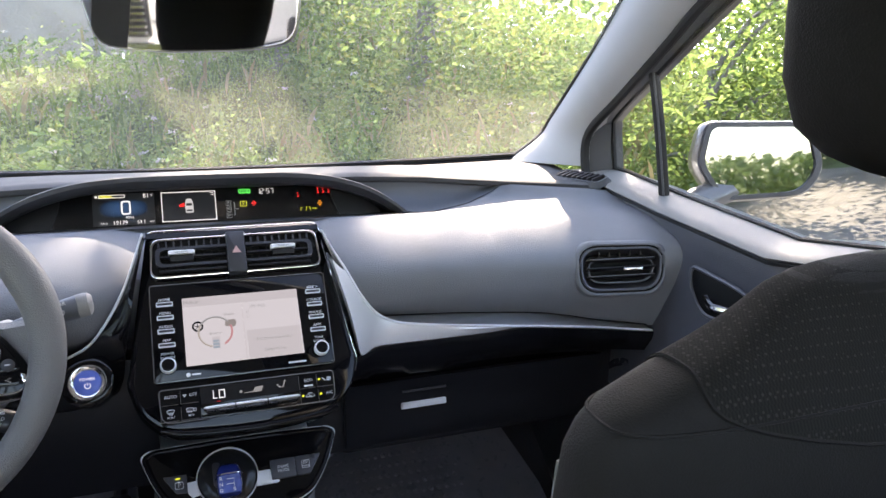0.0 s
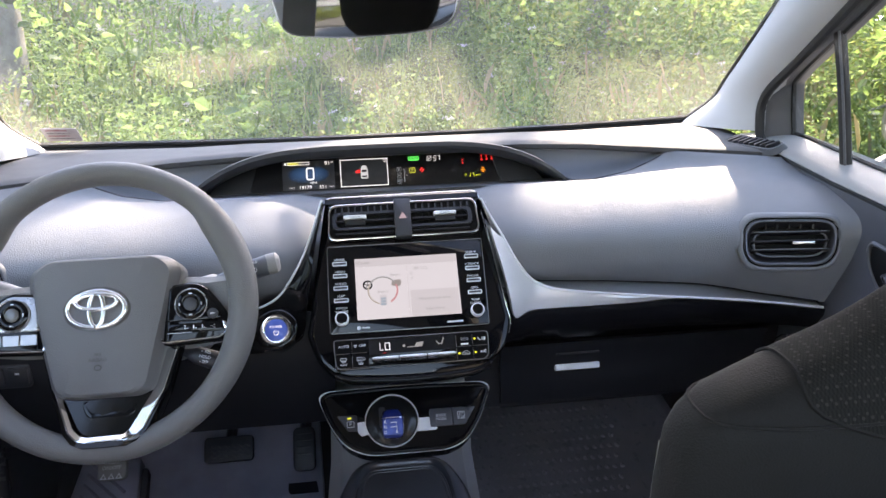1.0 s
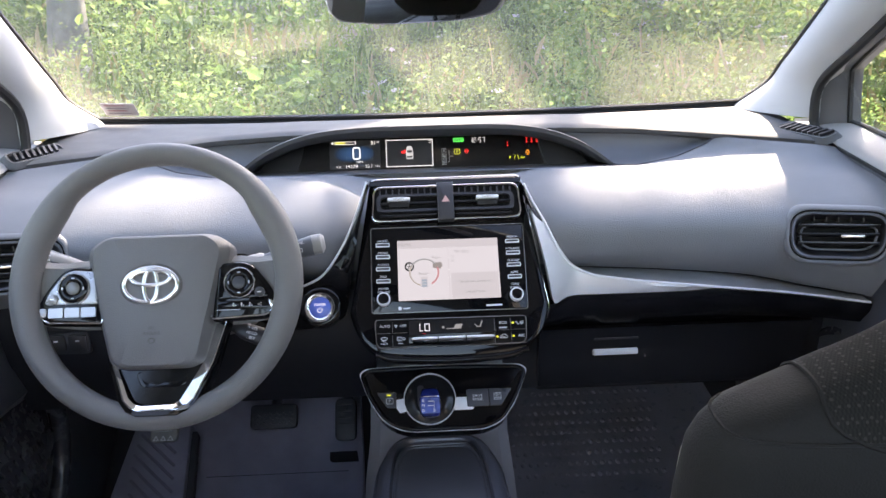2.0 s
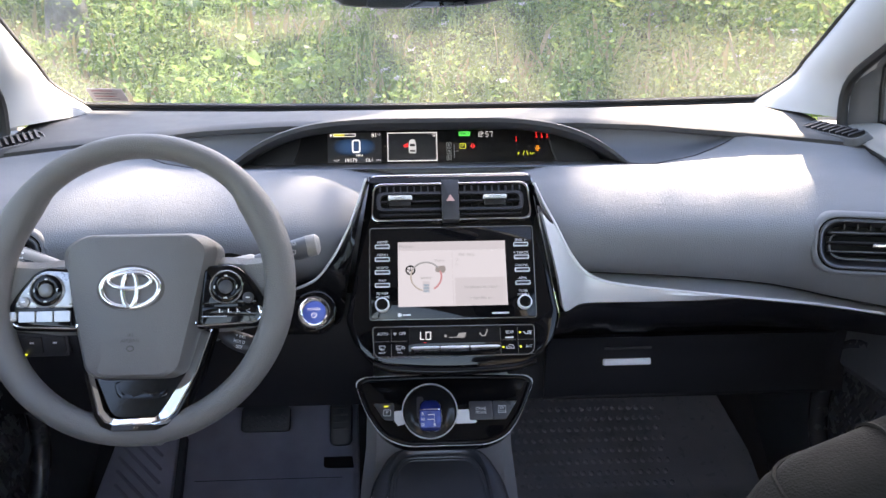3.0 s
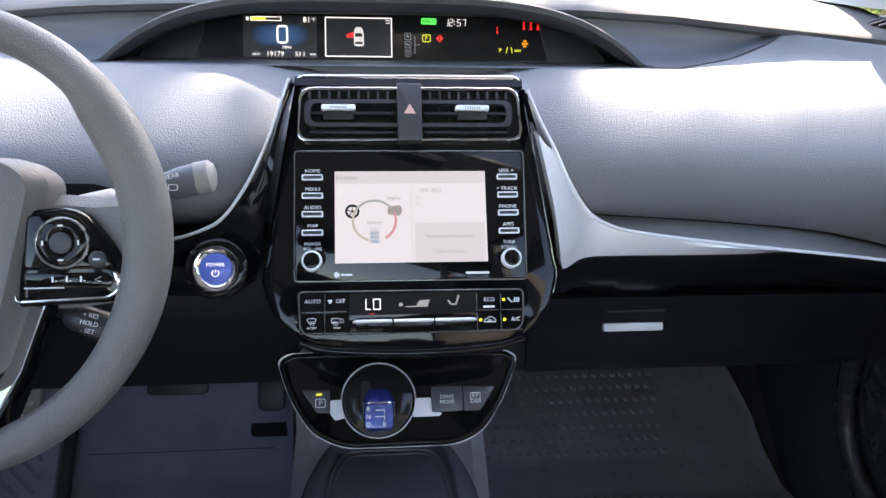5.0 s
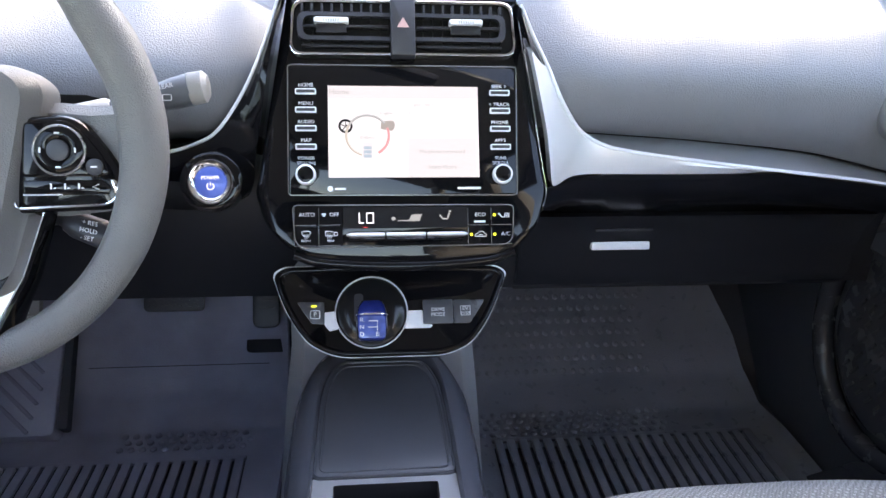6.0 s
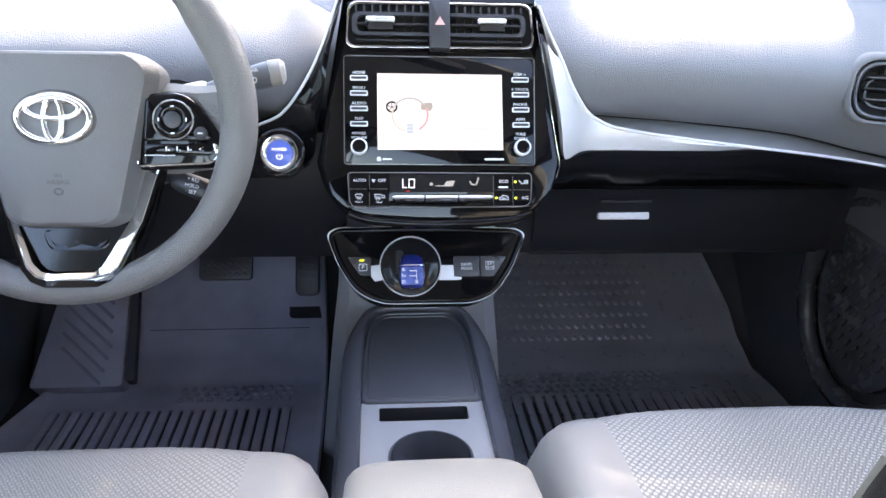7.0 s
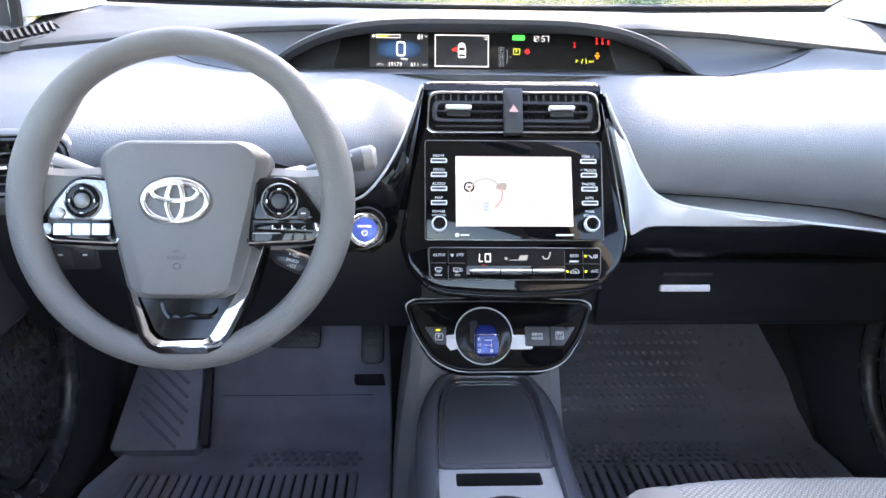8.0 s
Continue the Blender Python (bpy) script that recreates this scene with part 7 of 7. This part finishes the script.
# ---- centre console, armrest, mats, pedals ----
def centre_console():
    t = thing("centre_console", (XC - 0.005, 0.9, 0.2), "grey centre console with a black tray, slot and cup holder", "console")
    cx = -0.024
    def top_z(y):
        return float(np.interp(y, [0.3, 0.75, 0.92, 1.09], [0.44, 0.443, 0.453, 0.488]))
    # column under the shift panel
    part("column", loft([[Vector((-0.02 + s * hw, y, z)) for s, y in ((-1, yb), (-1.0, yf + 0.02), (-0.85, yf), (0.85, yf), (1.0, yf + 0.02), (1, yb))] for z, hw, yf, yb in ((0.20, 0.150, 1.12, 1.45), (0.40, 0.130, 1.13, 1.40), (0.485, 0.118, 1.118, 1.35), (0.56, 0.112, 1.075, 1.3), (0.62, 0.108, 1.09, 1.3))]), M_DECK, t)
    ys = [0.30, 0.45, 0.60, 0.70, 0.78, 0.84, 0.90, 0.96, 1.02, 1.06, 1.09, 1.12]
    # one smooth surround: along both sides and round the front of the tray
    half_in = [(0.075, 0.30), (0.075, 0.70), (0.075, 0.90), (0.072, 1.00), (0.067, 1.055), (0.052, 1.086), (0.020, 1.092)]
    half_out = [(0.108, 0.30), (0.108, 0.70), (0.108, 0.90), (0.106, 0.985), (0.100, 1.045), (0.074, 1.112), (0.026, 1.124)]
    def arch(half):
        return spline([(cx - x, y, 0) for x, y in half] + [(cx + x, y, 0) for x, y in reversed(half)], 60)
    secs = []
    for p, q in zip(arch(half_in), arch(half_out)):
        z = top_z(p.y)
        row = []
        for k, dz in ((0.0, -0.006), (0.03, 0.006), (0.12, 0.0095), (0.35, 0.0085), (0.65, 0.002), (0.88, -0.010), (0.97, -0.022), (1.0, -0.036)):
            r = p.lerp(q, k)
            row.append(Vector((r.x, r.y, z + dz)))
        secs.append(row + [Vector((q.x, q.y, 0.2)), Vector((p.x, p.y, 0.2))])
    part("surround", loft(secs), M_RAIL, t, "smooth rounded surround")
    # top deck with the slot and the cup holder let in
    deck = [(-0.076, 0.60), (0.076, 0.60), (0.076, 0.915), (-0.076, 0.915)]
    bm = bmesh.new()
    cup = ellipse(0.004, 0.815, 0.046, 0.043, 32)
    slot = rounded(rect(-0.054, 0.880, 0.055, 0.905), 0.003, 2)
    def flat(p):
        return Vector((cx + p[0], p[1], top_z(p[1])))
    outer = [bm.verts.new(flat(p)) for p in deck]
    edges = [bm.edges.new((outer[i], outer[(i + 1) % 4])) for i in range(4)]
    for hole in (cup, slot):
        vs = [bm.verts.new(flat(p)) for p in hole]
        edges += [bm.edges.new((vs[i], vs[(i + 1) % len(vs)])) for i in range(len(vs))]
    bmesh.ops.triangle_fill(bm, edges=edges, use_beauty=True)
    part("deck", bm, M_DECK, t, "pale grey deck")
    part("cup_holder", loft([[flat(p) + Vector((0, 0, dz)) if k == 1 else flat((0.004 + (p[0] - 0.004) * k, 0.815 + (p[1] - 0.815) * k)) + Vector((0, 0, dz)) for p in cup] for k, dz in ((1.06, 0.001), (1, 0.002), (0.97, -0.006), (0.92, -0.06), (0.88, -0.075), (0.2, -0.076))], True, False), M_RAIL, t, "round cup holder")
    part("slot", loft([[flat(p) + Vector((0, 0, dz)) for p in slot] for dz in (0.0, -0.04)], True, False), M_BLACK, t, "dark slot")
    part("slot_floor", slab(slot, 0, 0.002, at(cx, 0, 0.415)), M_BLACK, t)
    # tray mat with a raised edge
    tm = Matrix.Translation((cx, 0.913, top_z(0.913) - 0.001)) @ Matrix.Rotation(math.atan2(top_z(1.08) - top_z(0.913), 0.167), 4, "X")
    to = rounded([(-0.0765, 0.0), (0.0765, 0.0), (0.0730, 0.095), (0.0690, 0.140), (0.054, 0.176), (-0.054, 0.176), (-0.0690, 0.140), (-0.0730, 0.095)], [0.010, 0.010, 0.05, 0.03, 0.018, 0.018, 0.03, 0.05], 6)
    part("tray", slab(to, -0.012, 0.003, tm, 0.0015), M_TRAY, t, "black phone tray")
    for k, r in ((0.975, 0.0017), (0.90, 0.0012)):
        part("tray_ridge", tube([tm @ Vector((p.x * k, 0.086 + (p.y - 0.086) * k, 0.0032)) for p in to], r, 6, True), M_TRAY, t)


def armrest():
    t = thing("armrest", (-0.02, 0.5, 0.45), "pale grey vinyl armrest lid with stitched corners", "armrest")
    part("bin", box(0.17, 0.40, 0.12, at(-0.02, 0.42, 0.40), 0.01), M_DARK, t)
    secs = []
    for y, k, z0 in ((0.24, 1.0, 0.535), (0.60, 1.0, 0.535), (0.67, 1.0, 0.532), (0.71, 0.98, 0.526), (0.732, 0.93, 0.512), (0.740, 0.84, 0.49)):
        secs.append([Vector((-0.02 + 0.094 * k * squash(a, 0.45)[0], y, (z0 + 0.45) / 2 + (z0 - 0.45) / 2 * squash(a, 0.5)[1])) for a in [2 * math.pi * j / 32 for j in range(32)]])
    part("lid", loft(secs), M_ARM, t)
    for s in (-1, 1):
        part("stitching", tube(spline([(-0.02 + s * 0.080, 0.70, 0.500), (-0.02 + s * 0.080, 0.66, 0.521), (-0.02 + s * 0.080, 0.5, 0.525), (-0.02 + s * 0.080, 0.3, 0.525)], 16), 0.0012, 4), M_VINYL, t)


def mat_height(y):
    return float(np.interp(y, [0.4, 1.325, 1.345, 1.365, 1.385, 1.45, 1.56, 1.62], [0.212, 0.214, 0.228, 0.240, 0.250, 0.315, 0.42, 0.475]))


def floor_mat(name_label, x0, x1, slope, driver):
    t = thing("floor_mat", ((x0 + x1) / 2, 1.1, 0.205), name_label, "floor mat", "rubber mats")
    # The passenger's mat takes the copy darkened for shade.
    rubber = M_MAT if driver else M_SHADEMAT
    ys = [0.62 + 1.00 * i / 100 for i in range(101)]
    def edges(y):
        a = x0 + (0.0 if not driver else 0.10 * max(0, (y - 1.2) / 0.35))
        b = x1 - slope * float(np.interp(y, [1.25, 1.43, 1.53, 1.62], [0, 0.10, 0.26, 0.44]))
        return a, b
    bm = grid(lambda y, u: Vector((edges(y)[0] + (edges(y)[1] - edges(y)[0]) * u, y, mat_height(y) + 0.012 * max(0, (abs(u - 0.5) - 0.47) / 0.03))), ys, [0, 0.015, 0.03, 0.25, 0.5, 0.75, 0.97, 0.985, 1.0])
    part("mat_body", thick(bm, 0.006), rubber, t)
    # raised ribs with gaps
    n = 22
    ra, rb = x0 + 0.06, x1 - 0.06
    bar = box(0.0138, 0.39, 0.007, Matrix(), 0.0024, 2)
    me = mesh_of(bar, "rib")
    for i in range(n):
        ob = part("rib", me, rubber, t)
        ob.location = Vector((ra + (rb - ra) * (i + 0.5) / n, 1.045 if driver else 1.06, 0.2228))
    # Black sheet stands in for the shade between the ribs.
    part("rib_gap_shade", box(rb - ra - 0.002, 0.39, 0.002, at((ra + rb) / 2, 1.045, 0.2190)), M_BLACK, t)
    for k in range(3):
        part("cross_rib", box(rb - ra, 0.004, 0.004, at((ra + rb) / 2, 0.92 + 0.08 * k, 0.2213)), rubber, t)
    part("rib_lip", box(rb - ra, 0.010, 0.006, at((ra + rb) / 2, (1.045 if driver else 1.06) + 0.198, 0.2215), 0.002, 2), rubber, t)
    # studs
    stud = mesh_of(turned([(0.0062, -0.002), (0.0054, 0.0028), (0.0034, 0.0043), (0.0008, 0.0046)], Matrix(), 8), "stud")
    for j in range(17 if not driver else 3):
        y = 1.275 + 0.0168 * j
        if 1.335 < y < 1.385:
            continue
        for i in range(12 if driver else 20):
            x = (x0 + 0.03 if not driver else x0 + 0.27) + 0.0172 * i + (0.0086 if j % 2 else 0)
            ob = part("stud", stud, rubber, t)
            dz = (mat_height(y + 0.01) - mat_height(y - 0.01)) / 0.02
            ob.location, ob.rotation_euler = Vector((x, y, mat_height(y) + 0.0062)), (math.atan(dz), 0, 0)
    if driver:
        m = Matrix.Translation((-0.605, 1.375, 0.312)) @ Matrix.Rotation(radians(38), 4, "X")
        fr = part("foot_rest", slab(rounded([(-0.085, -0.11), (0.075, -0.11), (0.055, 0.13), (-0.06, 0.13)], 0.01), -0.06, 0.0, m, 0.004), M_MAT, t, "ribbed foot rest")
        for i in range(7):
            # Bars in the darker colour read as shaded grooves.
            part("foot_rib", box(0.13 - 0.008 * abs(i - 3), 0.006, 0.006, m @ at(-0.003, -0.07 + 0.026 * i, 0.001) @ Matrix.Rotation(radians(-42), 4, "Z"), 0.0015, 1), M_GROOVE, fr)
        # Dark strip paints the soft shadow beside the foot rest.
        part("rest_shadow", slab(rounded([(0.079, -0.10), (0.094, -0.10), (0.074, 0.10), (0.062, 0.10)], 0.004, 2), -0.02, 0.0008, m), M_CARPET, fr)
        part("heel_cutout", slab(rounded(rect(-0.045, -0.01, 0.045, 0.045), 0.01), 0, 0.003, Matrix.Translation((-0.205, 1.435, mat_height(1.435) + 0.006)) @ Matrix.Rotation(radians(40), 4, "X")), M_BLACK, t, "black cut-out under the pedal")
        # Dark bar paints the shade along a fold in the mat.
        part("crease", box(0.30, 0.004, 0.005, at(-0.36, 1.415, mat_height(1.415) + 0.005)), M_CARPET, t)


def pedals():
    b = thing("brake_pedal", (-0.37, 1.45, 0.39), "black rubber brake pedal with a zigzag tread", "pedal")
    m = Matrix.Translation((-0.368, 1.455, 0.400)) @ Matrix.Rotation(radians(60), 4, "X")
    part("pad", slab(rounded(rect(-0.05, -0.026, 0.05, 0.026), 0.01), -0.012, 0.0, m, 0.003), M_DARK, b)
    for r in range(3):
        part("tread", tube([m @ Vector((-0.042 + 0.007 * k, -0.016 + 0.010 * r + (0.004 if k % 2 else -0.002), 0.001)) for k in range(13)], 0.0016, 5), M_BLACK, b)
    part("arm", tube([m @ Vector((0, 0, -0.01)), (-0.36, 1.52, 0.46), (-0.36, 1.56, 0.60)], 0.011, 8), M_DARK, b)
    a = thing("accelerator_pedal", (-0.205, 1.45, 0.25), "narrow black accelerator pedal", "pedal")
    m = Matrix.Translation((-0.213, 1.445, 0.385)) @ Matrix.Rotation(radians(62), 4, "X")
    part("pad", slab(rounded(rect(-0.023, -0.04, 0.023, 0.05), 0.014), -0.012, 0.0, m, 0.004), M_DARK, a)
    for r in range(4):
        part("tread", box(0.030, 0.004, 0.003, m @ at(0, -0.005 + 0.014 * r, 0.001)), M_BLACK, a)
    part("arm", tube([m @ Vector((0, 0.02, -0.01)), (-0.20, 1.56, 0.52)], 0.012, 8), M_DARK, a)


PARK = (-0.554, 1.321, 0.437)


def parking_pedal():
    t = thing("parking_brake_pedal", PARK, "grey parking brake pedal with printed words", "pedal")
    m = Matrix.Translation(PARK) @ Matrix.Rotation(radians(62), 4, "X")
    part("pad", slab(rounded(rect(-0.026, -0.024, 0.026, 0.034), 0.010), -0.012, 0.0, m, 0.003), M_VINYL, t)
    for wd, v in (("PUSH", 0.008), ("ON/OFF", -0.002)):
        part("word", text(wd, 0.0095, m @ at(0, v, 0.0005)), M_PRINT, t)
    for k in range(3):
        part("mark", ring_slab([(-0.014 + 0.014 * k, -0.012), (-0.008 + 0.014 * k, -0.022), (-0.020 + 0.014 * k, -0.022)], [(-0.014 + 0.014 * k, -0.0145), (-0.0105 + 0.014 * k, -0.0205), (-0.0175 + 0.014 * k, -0.0205)], 0.0, 0.0008, m), M_PRINT, t)
    part("arm", tube([m @ Vector((0, 0.01, -0.01)), m @ Vector((0, 0.06, -0.05)), (PARK[0], 1.58, 0.62)], 0.011, 8), M_DARK, t)


def sticker():
    t = thing("windscreen_sticker", (-0.64, 1.505, 1.05), "small faded printed sticker low on the windscreen", "sticker")
    m = Matrix.Translation((-0.642, 1.492, 1.058)) @ Matrix.Rotation(radians(-28), 4, "X") @ Matrix.Rotation(radians(4), 4, "Z")
    part("paper", slab(rounded(rect(-0.033, -0.024, 0.033, 0.024), 0.003, 2), 0, 0.001, m), mat("faded sticker paper", (0.55, 0.5, 0.52), 0.6, var=0.15, blotch=60), t)
    for k in range(4):
        part("print_bar", slab(rect(-0.026, 0.012 - 0.010 * k, 0.020 - 0.006 * (k % 2), 0.016 - 0.010 * k), 0.0, 0.0016, m), mat("sticker print", (0.35, 0.12, 0.14) if k % 2 else (0.15, 0.15, 0.18), 0.6), t)


# ---- build the place ----
outdoors()
parked_truck()
shell()
side_wall(1, "door_1")
side_wall(-1, "door_2")
rear_end()
rear_mirror()
door_mirror()
dashboard()
instrument_cluster()
centre_stack()
shift_panel()
power_button()
steering_wheel()
steering_column()
front_seat(0.345, 0.893, M_CLOTH, 12, 0.017, (0.013, 22, 0.01), "grey cloth front seat beside an empty footwell")
front_seat(-0.385, 0.853, M_CLOTH_L, 34, -0.06, (0.02, 30, 0.11), "grey cloth driver seat reclined behind the steering wheel")
centre_console()
armrest()
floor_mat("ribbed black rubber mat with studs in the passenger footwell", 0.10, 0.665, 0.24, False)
floor_mat("ribbed black rubber mat under the pedals", -0.70, -0.17, 0.05, True)
pedals()
parking_pedal()
sticker()
